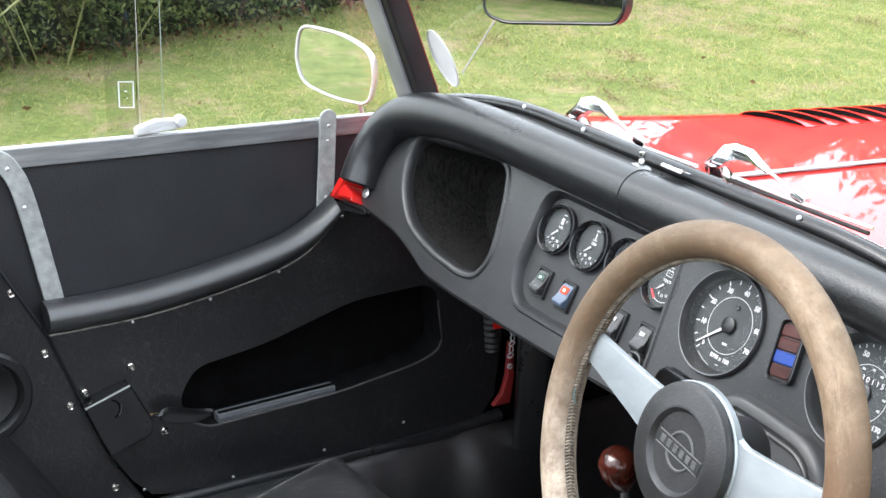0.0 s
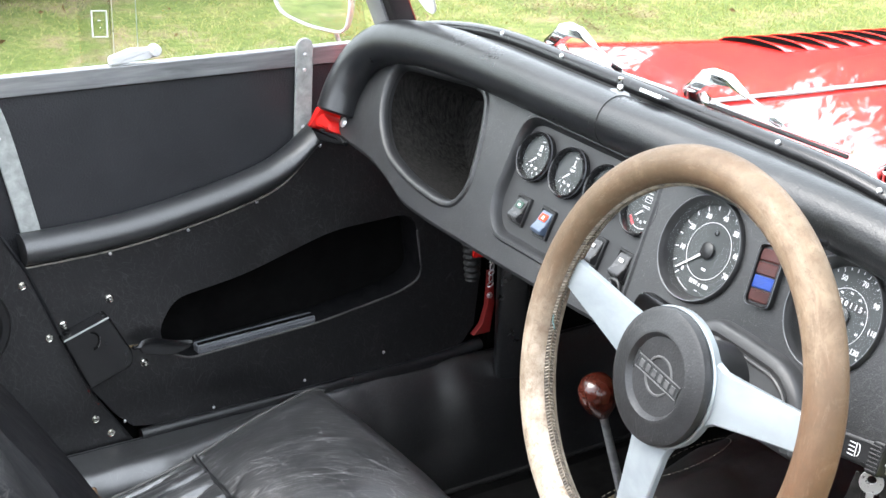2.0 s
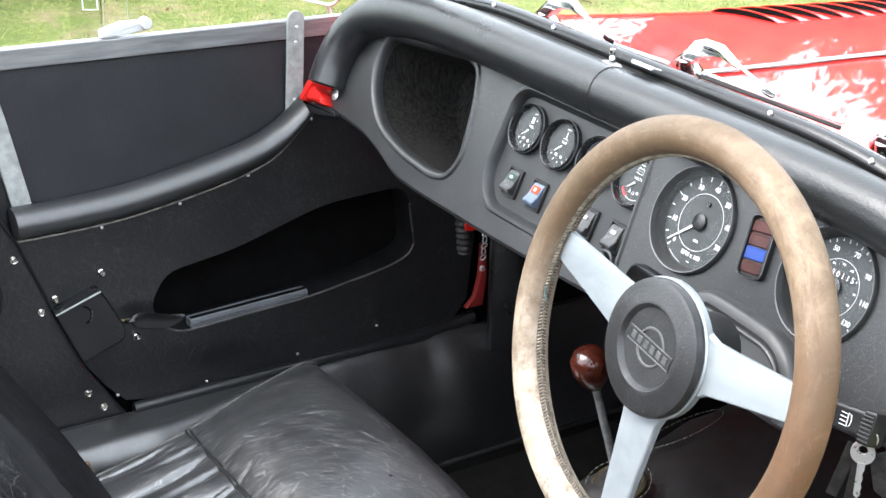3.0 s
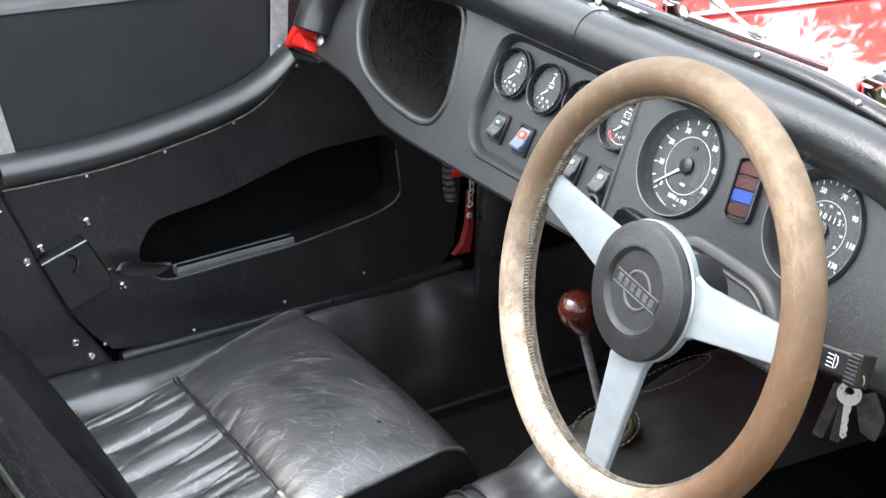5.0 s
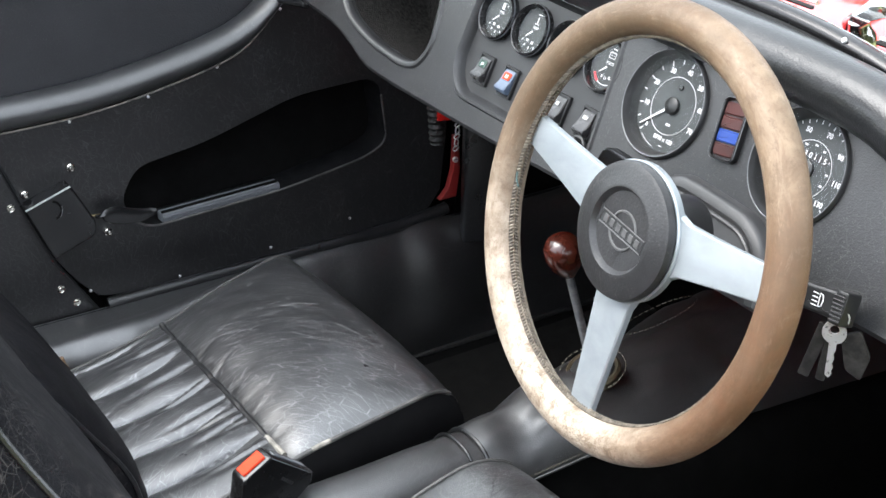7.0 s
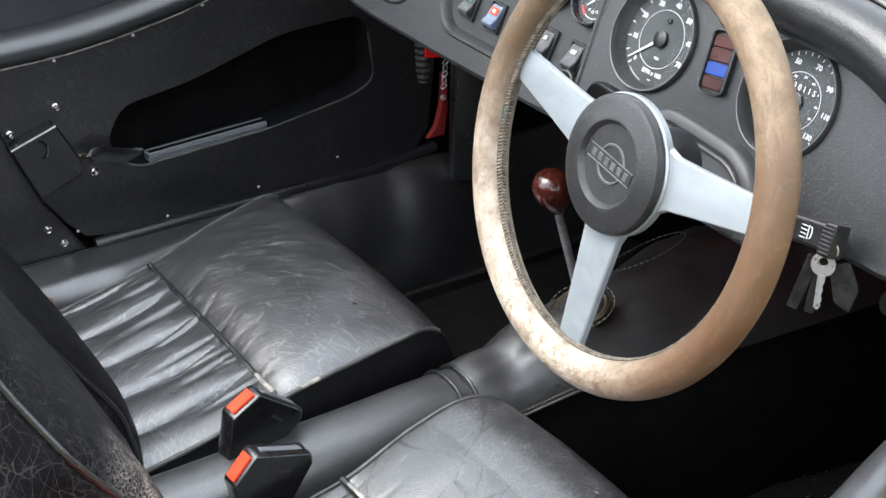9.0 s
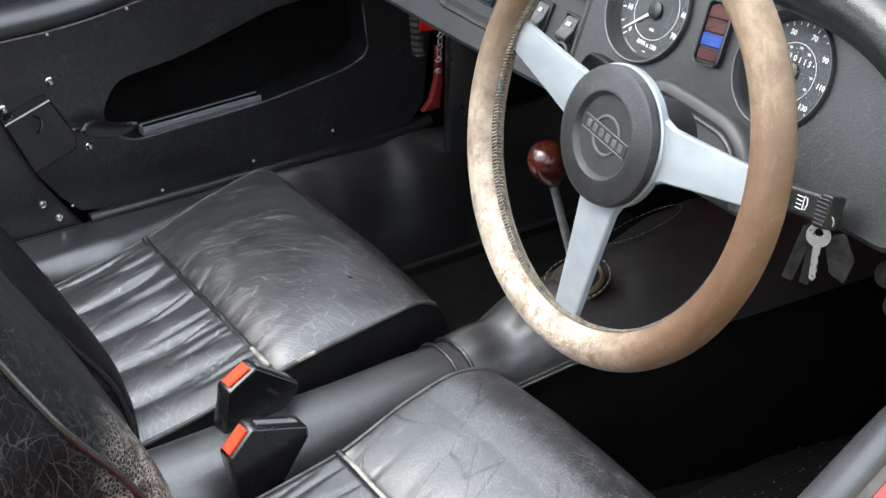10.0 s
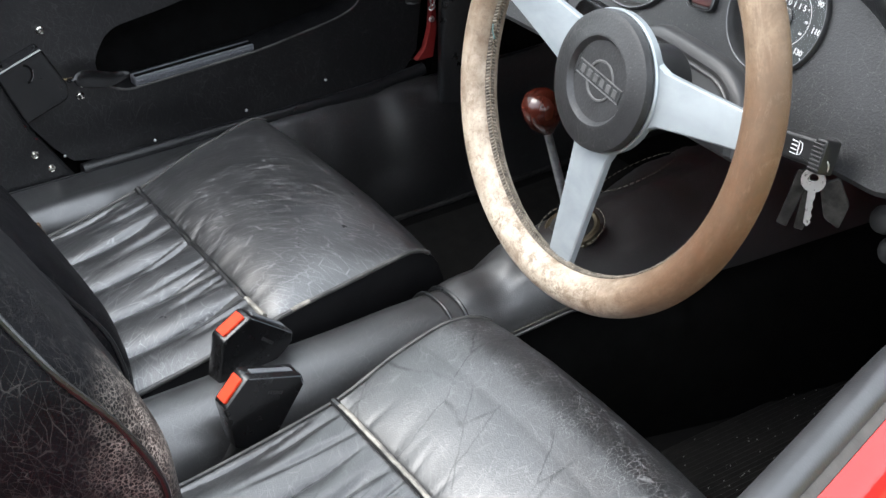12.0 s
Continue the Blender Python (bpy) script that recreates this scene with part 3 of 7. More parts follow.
def grid(fn, nu, nv, bm=None, flip=False):
    """A sheet fn(s, t) for s, t in 0..1."""
    bm = bm or bmesh.new()
    vs = [[bm.verts.new(fn(i / nu, j / nv)) for j in range(nv + 1)] for i in range(nu + 1)]
    for i in range(nu):
        for j in range(nv):
            q = (vs[i][j], vs[i + 1][j], vs[i + 1][j + 1], vs[i][j + 1])
            bm.faces.new(q[::-1] if flip else q)
    return bm


def lettering(body, size, m, parent, material, name="lettering", bold=0.0):
    cu = bpy.data.curves.new(name, "FONT")
    cu.body, cu.size, cu.align_x, cu.align_y, cu.extrude, cu.offset = body, size, "CENTER", "CENTER", 0.00008, bold
    cu.resolution_u = 3
    tmp = new("tmp_text", cu)
    bpy.context.view_layer.update()
    me = bpy.data.meshes.new_from_object(tmp)
    bpy.data.objects.remove(tmp)
    me.transform(m)
    me.materials.append(material)
    ob = new(name, me)
    ob.parent = parent
    if parent.type == "EMPTY":
        ob.matrix_parent_inverse = Matrix.Translation(Vector(parent["at"])).inverted()
    return ob


def solidify(bm, d):
    """Thickness d behind every face of a sheet."""
    bmesh.ops.recalc_face_normals(bm, faces=bm.faces)
    bmesh.ops.solidify(bm, geom=bm.faces[:], thickness=d)
    return bm


XC = -0.17          # the car's middle
ZT = 0.84           # height of the dial centres
RAKE = radians(24)
D_U, D_V = Vector((1, 0, 0)), Vector((0, math.sin(RAKE), math.cos(RAKE)))
D_N = D_U.cross(D_V)


def on_dash(u, v, n=0.0):
    return frame_at(Vector((0, 0, ZT)) + D_U * u + D_V * v + D_N * n, D_U, D_V)


DASH = on_dash(0, 0)

# ---- ground and surroundings ----
bm = bmesh.new()
bmesh.ops.create_grid(bm, x_segments=60, y_segments=60, size=60)
for q in bm.verts:
    q.co.z = 0.03 * noise.noise(q.co * 0.35)
    if q.co.length < 4:
        q.co.z *= 0.3
part("ground", bm, M_GRASS, label="mown lawn, green with patches of dry brown grass", category="lawn", kind="structure")


def scatter(name, points, heights, widths, lean, material, label, category, seed):
    """Blades of two triangles each, all in one mesh."""
    rng = np.random.default_rng(seed)
    n = len(points)
    turn = rng.uniform(0, 2 * np.pi, n)
    d = np.c_[np.cos(turn), np.sin(turn), np.zeros(n)]
    tilt = rng.normal(0, lean, (n, 2))
    top = points + np.c_[tilt * heights[:, None], heights]
    mid = points + np.c_[tilt * heights[:, None] * 0.35, heights * 0.55]
    a, b = points - d * widths[:, None], points + d * widths[:, None]
    c, e = mid + d * widths[:, None] * 0.7, mid - d * widths[:, None] * 0.7
    verts = np.stack([a, b, c, e, top], 1).reshape(-1, 3)
    k = np.arange(n)[:, None] * 5
    faces = [tuple(f) for f in np.concatenate([k + [0, 1, 2, 3]]).tolist()] + [tuple(f) for f in (k + [3, 2, 4]).tolist()]
    me = bpy.data.meshes.new(name)
    me.from_pydata(verts.tolist(), [], faces)
    me.materials.append(material)
    return tagged(new(name, me), label, category, kind="stuff")


rng = np.random.default_rng(4)
n = 130000
gx, gy = rng.uniform(-7.0, -1.6, n), rng.uniform(-0.6, 7.5, n)
dens = np.array([noise.noise(Vector((x * 1.3, y * 1.3, 0))) for x, y in zip(gx, gy)])
keep = (dens > -0.35) | (rng.random(n) < 0.25)
gp = np.c_[gx, gy, np.zeros(n)][keep]
gz = np.clip(rng.normal(0.014, 0.005, len(gp)), 0.005, 0.032) * (1 + 0.5 * np.clip(dens[keep], -0.5, 0.8))
scatter("grass_blades", gp, gz, rng.uniform(0.0014, 0.0028, len(gp)), 1.2, M_BLADE, "short mown grass, green and straw-coloured blades", "grass", 5)

# tufts of dry clippings left on the lawn
tuft = np.c_[rng.uniform(-6.5, -1.8, 46), rng.uniform(1.5, 7.5, 46)]
tp = np.concatenate([np.c_[q[0] + rng.normal(0, 0.07, 90), q[1] + rng.normal(0, 0.04, 90), rng.uniform(0.0, 0.02, 90)] for q in tuft])


def leaves(name, points, size, material, label, category, seed, kind="stuff"):
    rng = np.random.default_rng(seed)
    n = len(points)
    a = rng.normal(size=(n, 3))
    a /= np.linalg.norm(a, axis=1)[:, None]
    b = np.cross(a, rng.normal(size=(n, 3)))
    b /= np.linalg.norm(b, axis=1)[:, None]
    s = (size * rng.uniform(0.6, 1.4, n))[:, None]
    c = np.cross(a, b) * s * 0.25
    verts = np.stack([points - a * s, points + b * s * 0.55 + c, points + a * s, points - b * s * 0.55 + c], 1).reshape(-1, 3)
    k = np.arange(n)[:, None] * 4
    faces = [tuple(f) for f in (k + [0, 1, 2]).tolist()] + [tuple(f) for f in (k + [0, 2, 3]).tolist()]
    me = bpy.data.meshes.new(name)
    me.from_pydata(verts.tolist(), [], faces)
    me.materials.append(material)
    return me


def hedge(seed, pts_low, n_high, along, tall, mapping, label, leaf=0.019, core=0.5, stems=0):
    rng = np.random.default_rng(seed)
    ob = thing("hedge", label, "hedge", mapping(np.array([[0.0, 0.5, 0.0]]))[0].tolist())
    y = rng.uniform(*along, pts_low + n_high)
    z = np.concatenate([rng.beta(1.2, 1.6, pts_low) * 0.9 + 0.03, rng.uniform(0.3, tall, n_high)])
    ragged = np.array([0.72 + 0.45 * noise.noise(Vector((yy * 0.9, 5.0, 0))) for yy in y])
    z = np.where(z > 1.2, z * np.clip(ragged, 0.45, 1.0), z)
    lump = np.array([noise.noise(Vector((yy * 1.7, zz * 2.0, 3.0))) for yy, zz in zip(y, z)])
    x = rng.gamma(1.6, 0.14, len(y)) - 0.28 * lump - 0.15 * np.minimum(z, 1.0)
    pts = mapping(np.c_[x, y, z])
    crown = new("crown", leaves("crown", pts, leaf, M_LEAF, "", "", seed + 1))
    crown.parent = ob
    crown.matrix_parent_inverse = Matrix.Translation(Vector(ob["at"])).inverted()
    bm = bmesh.new()
    for k in range(int((along[1] - along[0]) * 16)):
        yy, xx = rng.uniform(*along), rng.uniform(0.1, 0.5)
        zz = rng.uniform(0.5, 2.0)
        p0 = np.array([xx, yy, 0.0])
        p1 = p0 + [rng.normal(-0.1, 0.12), rng.normal(0, 0.2), zz * 0.5]
        p2 = p1 + [rng.normal(-0.1, 0.15), rng.normal(0, 0.3), zz * 0.5]
        tube(smooth_path([Vector(q) for q in mapping(np.array([p0, p1, p2]))], 4), 0.008 * rng.uniform(0.4, 1.4), 6, bm=bm)
    part("twigs", bm, M_TWIG, ob)
    if stems:
        bm = bmesh.new()
        for k in range(stems):
            yy, h = rng.uniform(-0.4, 5.0), rng.uniform(0.5, 1.3)
            side = rng.choice([-1, 1]) * rng.uniform(0.25, 0.9)
            p = np.array([[0.05, yy, 0.0], [-0.10, yy + side * 0.5, h * 0.6], [-0.22, yy + side * 1.2, h], [-0.30, yy + side * 2.0, h * rng.uniform(0.5, 1.1)]])
            tube(smooth_path([Vector(q) for q in mapping(p)], 6), 0.0035 * rng.uniform(0.7, 1.4), 5, bm=bm)
        part("pale_stems", bm, M_STEM, ob, "long pale bramble stems")
    # dark sheet coloured for the shade inside; it also stops light coming through
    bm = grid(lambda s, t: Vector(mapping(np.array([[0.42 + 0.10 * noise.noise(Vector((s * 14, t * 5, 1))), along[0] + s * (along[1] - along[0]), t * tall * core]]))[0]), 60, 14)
    part("inner_shade_sheet", solidify(bm, 0.2), M_HEDGE_SHADE, ob)
    return ob


M_HEDGE_SHADE = surface("hedge_shade", (0.010, 0.014, 0.006), (0.035, 0.045, 0.018), (0.8, 1.0), 9, 60, 0.03, strength=1.0)
hedge(11, 62000, 14000, (-2.0, 7.0), 1.8, lambda p: np.c_[-4.46 - 0.36 * p[:, 1] - p[:, 0], p[:, 1], p[:, 2]], "dense green bramble hedge, dark at its foot", leaf=0.0145, stems=18)
# the other four stand out of view, added to shape reflections and skylight
hedge(15, 1000, 26000, (6.5, 18.0), 4.3, lambda p: np.c_[-5.1 - 0.30 * p[:, 1] - p[:, 0] * 1.6, p[:, 1], p[:, 2]], "unseen ragged hedge, added to break up the bonnet's reflections", 0.075, core=0.66)
hedge(21, 3000, 9000, (-10, 12), 4.0, lambda p: np.c_[8.5 + p[:, 0], p[:, 1], p[:, 2]], "unseen tall hedge, added to darken reflections from the right", 0.06)
hedge(31, 3000, 9000, (-9, 9), 3.6, lambda p: np.c_[p[:, 1], -11.0 - p[:, 0], p[:, 2]], "unseen tall hedge, added to darken reflections from behind", 0.06)
hedge(41, 3000, 9000, (-12, 9), 6.0, lambda p: np.c_[p[:, 1], 14.0 + p[:, 0], p[:, 2]], "unseen tall hedge, added to block low sky beyond the bonnet", 0.06)

rng = np.random.default_rng(8)
yy = rng.uniform(-0.5, 4.5, 900)
lit = np.c_[-4.44 - 0.36 * yy + rng.gamma(1.5, 0.10, 900) - 0.30, yy, rng.uniform(0.01, 0.06, 900)]
lit2 = np.c_[rng.uniform(-6.0, -2.2, 34), rng.uniform(0.2, 6.0, 34), rng.uniform(0.015, 0.03, 34)]
scatter("dry_clippings", tp, rng.uniform(0.006, 0.018, len(tp)), rng.uniform(0.002, 0.005, len(tp)), 1.8, M_STRAW, "tufts of dry brown clippings on the lawn", "clippings", 19)
tagged(new("fallen_leaves", leaves("fallen_leaves", np.r_[lit, lit2], 0.016, M_LITTER, "", "", 9)), "dry brown fallen leaves lying on the grass", "leaves", kind="stuff")

# ---- the car: it is one thing in the setting, its loose things are their own ----
car = thing("car_body", "red open sports car with black trim, roof down", "car", (XC, 0.0, 0.0))


def bonnet_z(x, y):
    dx = x - XC
    return 0.921 - 0.055 * (y - 0.16) - (0.9 + 3.2 * max(0, y - 0.13)) * dx ** 4


def bonnet_pt(s, t):
    # s across, t along; the sides turn down
    y = 0.135 + 1.15 * t
    w = (s * 2 - 1)
    half = 0.40 - 0.06 * t
    ext = abs(w)
    if ext < 0.8:
        dx = w / 0.8 * half
        return Vector((XC + dx, y, bonnet_z(XC + dx, y)))
    k = (ext - 0.8) / 0.2
    sgn = 1 if w > 0 else -1
    return Vector((XC + sgn * (half + 0.035 * math.sin(k * math.pi / 2)), y, bonnet_z(XC + half, y) - 0.015 * k - 0.30 * k * k))


part("bonnet", solidify(grid(bonnet_pt, 60, 24), 0.003), M_RED, car, "glossy red bonnet with louvres")
# louvres in the bonnet's shoulder
for side in (-1, 1):
    for k in range(17):
        yy = 0.425 + 0.040 * k
        bm = bmesh.new()
        cx = XC + side * 0.232

        def hood(s, t, yy=yy, cx=cx):
            x = cx + (s - 0.5) * 0.125
            lift = 0.0075 * (math.sin(math.pi * s) ** 0.5) * math.cos(t * math.pi / 2)
            y = yy + 0.026 * t
            return Vector((x, y, bonnet_z(x, y) + 0.0008 + lift))
        grid(hood, 12, 5, bm)
        part("louvre", solidify(bm, 0.001), M_RED, car)

        # dark sheet in place of the shaded opening; the bonnet below is whole
        def mouth(s, t, yy=yy, cx=cx):
            x = cx + (s - 0.5) * 0.118
            y = yy + 0.0015
            return Vector((x, y, bonnet_z(x, y) + 0.0010 + 0.0060 * t * (math.sin(math.pi * s) ** 0.5)))
        part("louvre_shade", solidify(grid(mouth, 12, 1), 0.001), M_DARK, car)
hinge = [Vector((XC, y, bonnet_z(XC, y) + 0.003)) for y in np.linspace(0.15, 1.25, 14)]
part("bonnet_hinge", tube(hinge, 0.0050, 10, flat=0.45), M_RAIL, car, "polished hinge strip along the bonnet")


# red scuttle between windscreen and bonnet
def scuttle_pt(s, t):
    x = XC + (s * 2 - 1) * 0.52
    dx = abs(x - XC)
    y = 0.074 + 0.076 * t
    drop = 0.9 * max(0, dx - 0.30) ** 2 + 6.0 * max(0, dx - 0.42) ** 2
    return Vector((x, y, 0.932 - 0.006 * t - 1.2 * dx ** 4 - drop))


part("scuttle", solidify(grid(scuttle_pt, 60, 8), 0.003), M_RED, car, "red scuttle panel under the windscreen")


# ---- windscreen ----
def sill_pt(x, dz=0.0, dy=0.0):
    dx = abs(x - XC)
    return Vector((x, 0.066 - 0.10 * max(0, dx - 0.25) ** 2 + dy, 0.944 - 0.55 * max(0, dx - 0.22) ** 2 + dz))


RAKEW = 0.40
M_PILLAR = surface("grey_pillar_paint", (0.17, 0.17, 0.18), (0.24, 0.24, 0.25), (0.35, 0.45), 20, 300, 0.0001)
screen = thing("windscreen", "flat glass windscreen in a dark bright-edged frame", "windscreen", (XC, 0.066, 0.93))
xs = np.linspace(XC - 0.485, XC + 0.485, 40)
part("lower_frame", tube([sill_pt(x) for x in xs], 0.0105, 12, flat=0.8), M_GLOSSBLACK, screen, "black lower screen frame")
part("bright_strip", tube([sill_pt(x, 0.004, 0.010) for x in xs], 0.0012, 8), M_CHROME, screen, "bright trim strip")
part("bright_bead", tube([sill_pt(x, 0.0068, -0.002) for x in xs], 0.0010, 6), M_CHROME, screen)
part("rubber_seal", tube([sill_pt(x, -0.012, -0.010) for x in xs], 0.010, 8, flat=0.8), M_RUBBER, screen)


def glass_pt(s, t):
    b = sill_pt(XC + (s * 2 - 1) * 0.475)
    h = 0.30 * t
    return Vector((b.x * 1.0, b.y - RAKEW * h, b.z + h))


gl = part("glass", grid(glass_pt, 20, 2), M_GLASS, screen)
gl.visible_shadow = False
for side in (-1, 1):
    base = sill_pt(XC + side * 0.487)
    top = base + Vector((0, -RAKEW * 0.34, 0.34))
    up = (top - base).normalized()
    loop = rounded([(-0.046, -0.022), (0.013, -0.022), (0.013, 0.006), (-0.046, 0.006)], 0.004, 3)
    if side > 0:
        loop = [Vector((-q[0], q[1])) for q in loop][::-1]
    mm = frame_at(base - up * 0.03, (1, 0, 0), up.cross(Vector((1, 0, 0))))
    part("pillar", stacked(loop, [(0, 0), (0, 0.40)], mm, cap_first=True), M_POST, screen, "dark painted windscreen pillar")
    inner = rounded([(-0.050, -0.0262), (-0.006, -0.0262), (-0.006, -0.0222), (-0.050, -0.0222)], 0.0008, 2)
    if side > 0:
        inner = [Vector((-q.x, q.y)) for q in inner]
    part("pillar_plate", stacked(inner, [(0, 0.01), (0, 0.39)], mm, cap_first=True), M_PILLAR, screen, "dull grey pillar plate")
    if side < 0:
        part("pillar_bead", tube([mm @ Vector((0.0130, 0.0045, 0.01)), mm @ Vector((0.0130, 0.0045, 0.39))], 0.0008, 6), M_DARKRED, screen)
top_line = [sill_pt(x) + Vector((0, -RAKEW * 0.335, 0.335)) for x in xs]
part("upper_frame", tube(top_line, 0.010, 8), M_BLACK, screen)
for x in (-0.44, -0.32, 0.03, 0.16):
    b = sill_pt(x, 0.006, -0.009)
    part("screw", lathe([(0, 0.0022), (0.002, 0.002), (0.003, 0.0005), (0.003, 0)], frame_at(b, (1, 0, 0), (0, 0.3, 1)), 12), M_STEEL, screen)


# ---- dashboard ----
dash = thing("dashboard", "black grained vinyl dashboard with glovebox and instrument recess", "dashboard", (XC, 0.0, 0.72))
left_half = [(-0.205, -0.116), (-0.30, -0.117), (-0.43, -0.117), (-0.495, -0.1145), (-0.548, -0.0965), (-0.592, -0.0865), (-0.69, -0.080), (-0.705, -0.03), (-0.70, 0.02), (-0.66, 0.06), (-0.58, 0.078), (-0.40, 0.085)]
right_half = [(0.10, 0.085), (0.26, 0.080), (0.33, 0.05), (0.375, 0.0), (0.375, -0.07), (0.35, -0.094), (0.20, -0.094), (0.0, -0.112)]
outer = ccw([Vector(q) for q in rounded(left_half + right_half, 0.02, 4)])
glove = ccw(rounded([(-0.612, 0.037), (-0.446, 0.054), (-0.412, 0.046), (-0.394, 0.0), (-0.383, -0.058), (-0.396, -0.083), (-0.425, -0.089), (-0.50, -0.084), (-0.565, -0.068), (-0.602, -0.036), (-0.620, 0.0)], [0.03, 0.02, 0.015, 0.02, 0.02, 0.012, 0.02, 0.03, 0.03, 0.03, 0.03], 5))
recess = ccw(rounded([(-0.328, 0.050), (-0.088, 0.050), (-0.076, -0.088), (-0.306, -0.0885), (-0.330, -0.06)], [0.03, 0.01, 0.01, 0.03, 0.03], 6))
rec_out, glove_out = inset(recess, -0.006), inset(glove, -0.008)
bm = holed(outer, [glove_out, rec_out, circle(0.0525, 48, (0.0, 0.0008))[::-1], circle(0.0525, 48, (0.178, 0.002))[::-1]], DASH)
stacked(outer, [(0, 0), (-0.004, -0.004), (-0.004, -0.03)], DASH, bm, cap_last=False)
bmesh.ops.remove_doubles(bm, verts=bm.verts, dist=0.0002)
part("fascia", bm, M_DASH, dash, "grained black vinyl fascia")
# rolled lip of the glovebox and its carpeted inside
bm = stacked(glove, [(-0.008, 0.0), (-0.006, 0.0025), (-0.003, 0.003), (0.0, 0.0015), (0.0022, -0.003), (0.003, -0.008), (0.0035, -0.012)], DASH, cap_last=False)
part("glovebox_lip", bm, M_DASH, dash, "rounded padded glovebox edge")
bm = stacked(glove, [(0.0030, -0.0075), (0.002, -0.10), (0.010, -0.13)], DASH)
bmesh.ops.reverse_faces(bm, faces=bm.faces)
part("glovebox_lining", bm, M_CARPET, dash, "black ribbed carpet lining")
# instrument recess: rounded step and floor
bm = stacked(recess, [(-0.006, 0.0), (-0.004, 0.0022), (-0.001, 0.0022), (0.002, -0.001), (0.004, -0.006), (0.006, -0.011)], DASH, cap_last=False)
part("recess_edge", bm, M_DASH, dash)
inner_panel = inset(recess, 0.004)
bm = stacked(inner_panel, [(0, -0.0145), (0.0, -0.0105), (0.001, -0.0100)], DASH)
part("switch_panel", bm, M_PANEL, dash, "smooth black instrument panel")

# padded roll along the top of the dash
roll_c = [(-0.694, -0.058), (-0.696, -0.02), (-0.683, 0.022), (-0.648, 0.052), (-0.59, 0.069), (-0.50, 0.079), (-0.40, 0.081), (-0.2, 0.081), (0.0, 0.081), (0.15, 0.080), (0.25, 0.072), (0.32, 0.045), (0.36, 0.0), (0.37, -0.05)]
path = smooth_path([DASH @ Vector((u, v, 0.008)) for u, v in roll_c], 8)
rad = [0.0285] * len(path)
rad[0] = rad[-1] = 0.024
roll = part("padded_roll", tube(path, rad, 24, up=D_N), M_PAD, dash, "stuffed black vinyl crash roll")


def apron(s, t):
    x = XC + (s * 2 - 1) * 0.50
    b = sill_pt(x, -0.012, -0.006)
    v = float(np.interp(x, [u for u, _ in roll_c[2:11]], [w for _, w in roll_c[2:11]]))
    a = DASH @ Vector((x, v, 0.008)) + Vector((0, 0.010, 0.0262))
    p = a.lerp(b, t)
    return p + Vector((0, 0, 0.003 * math.sin(t * math.pi)))


part("top_apron", solidify(grid(apron, 60, 5), 0.004), M_PAD, dash)
# seam across the roll
k = min(range(len(path)), key=lambda i: abs(path[i].x + 0.165))
tan = (path[k + 1] - path[k - 1]).normalized()
part("roll_seam", tube([path[k] + 0.0287 * (math.cos(a) * D_N + math.sin(a) * tan.cross(D_N)) for a in np.linspace(-2.2, 2.2, 24)], 0.0007, 6), M_RUBBER, dash)

# screws and the stud on the roll's top
part("fascia_screw", lathe([(0, 0.003), (0.004, 0.0026), (0.0065, 0.001), (0.007, 0)], on_dash(-0.680, -0.064, 0.002), 16), M_STEEL, dash, "bright domed screw")
base = Vector((-0.191, 0.040, 0.9425))
mst = Matrix.Translation(base)
ob = thing("lift_dot_stud", "small bright metal stud on the dash roll", "stud", base)
part("base", lathe([(0, 0.002), (0.011, 0.0015), (0.012, 0)], mst @ Matrix.Diagonal((1.3, 0.6, 1, 1)), 20), M_RAIL, ob)
part("post", lathe([(0.0035, 0), (0.0035, 0.008), (0.0022, 0.010), (0.0036, 0.013), (0.003, 0.017), (0, 0.018)], mst, 16), M_CHROME, ob)
# bracket at the screen's foot
bmk = Vector((-0.145, 0.052, 0.950))
ob = thing("screen_bracket", "bright bent metal clip at the windscreen foot", "bracket", bmk)
part("plate", box(Matrix.Translation(bmk) @ pose(0, 0, 0, -25, 0, 0), (0.034, 0.022, 0.004), 0.001), M_CHROME, ob)


def screw(at, normal, parent, r=0.004, mat=None):
    n = Vector(normal).normalized()
    u = n.orthogonal()
    part("screw", lathe([(0, r * 0.55), (r * 0.6, r * 0.45), (r, 0.0004), (r, -0.0005)], frame_at(Vector(at), u, n.cross(u)), 14), mat or M_STEEL, parent)


# ---- dials ----
M_RING = surface("satin_bezel", (0.022, 0.022, 0.023), (0.034, 0.034, 0.035), (0.30, 0.40), 60, 300, 0.0)


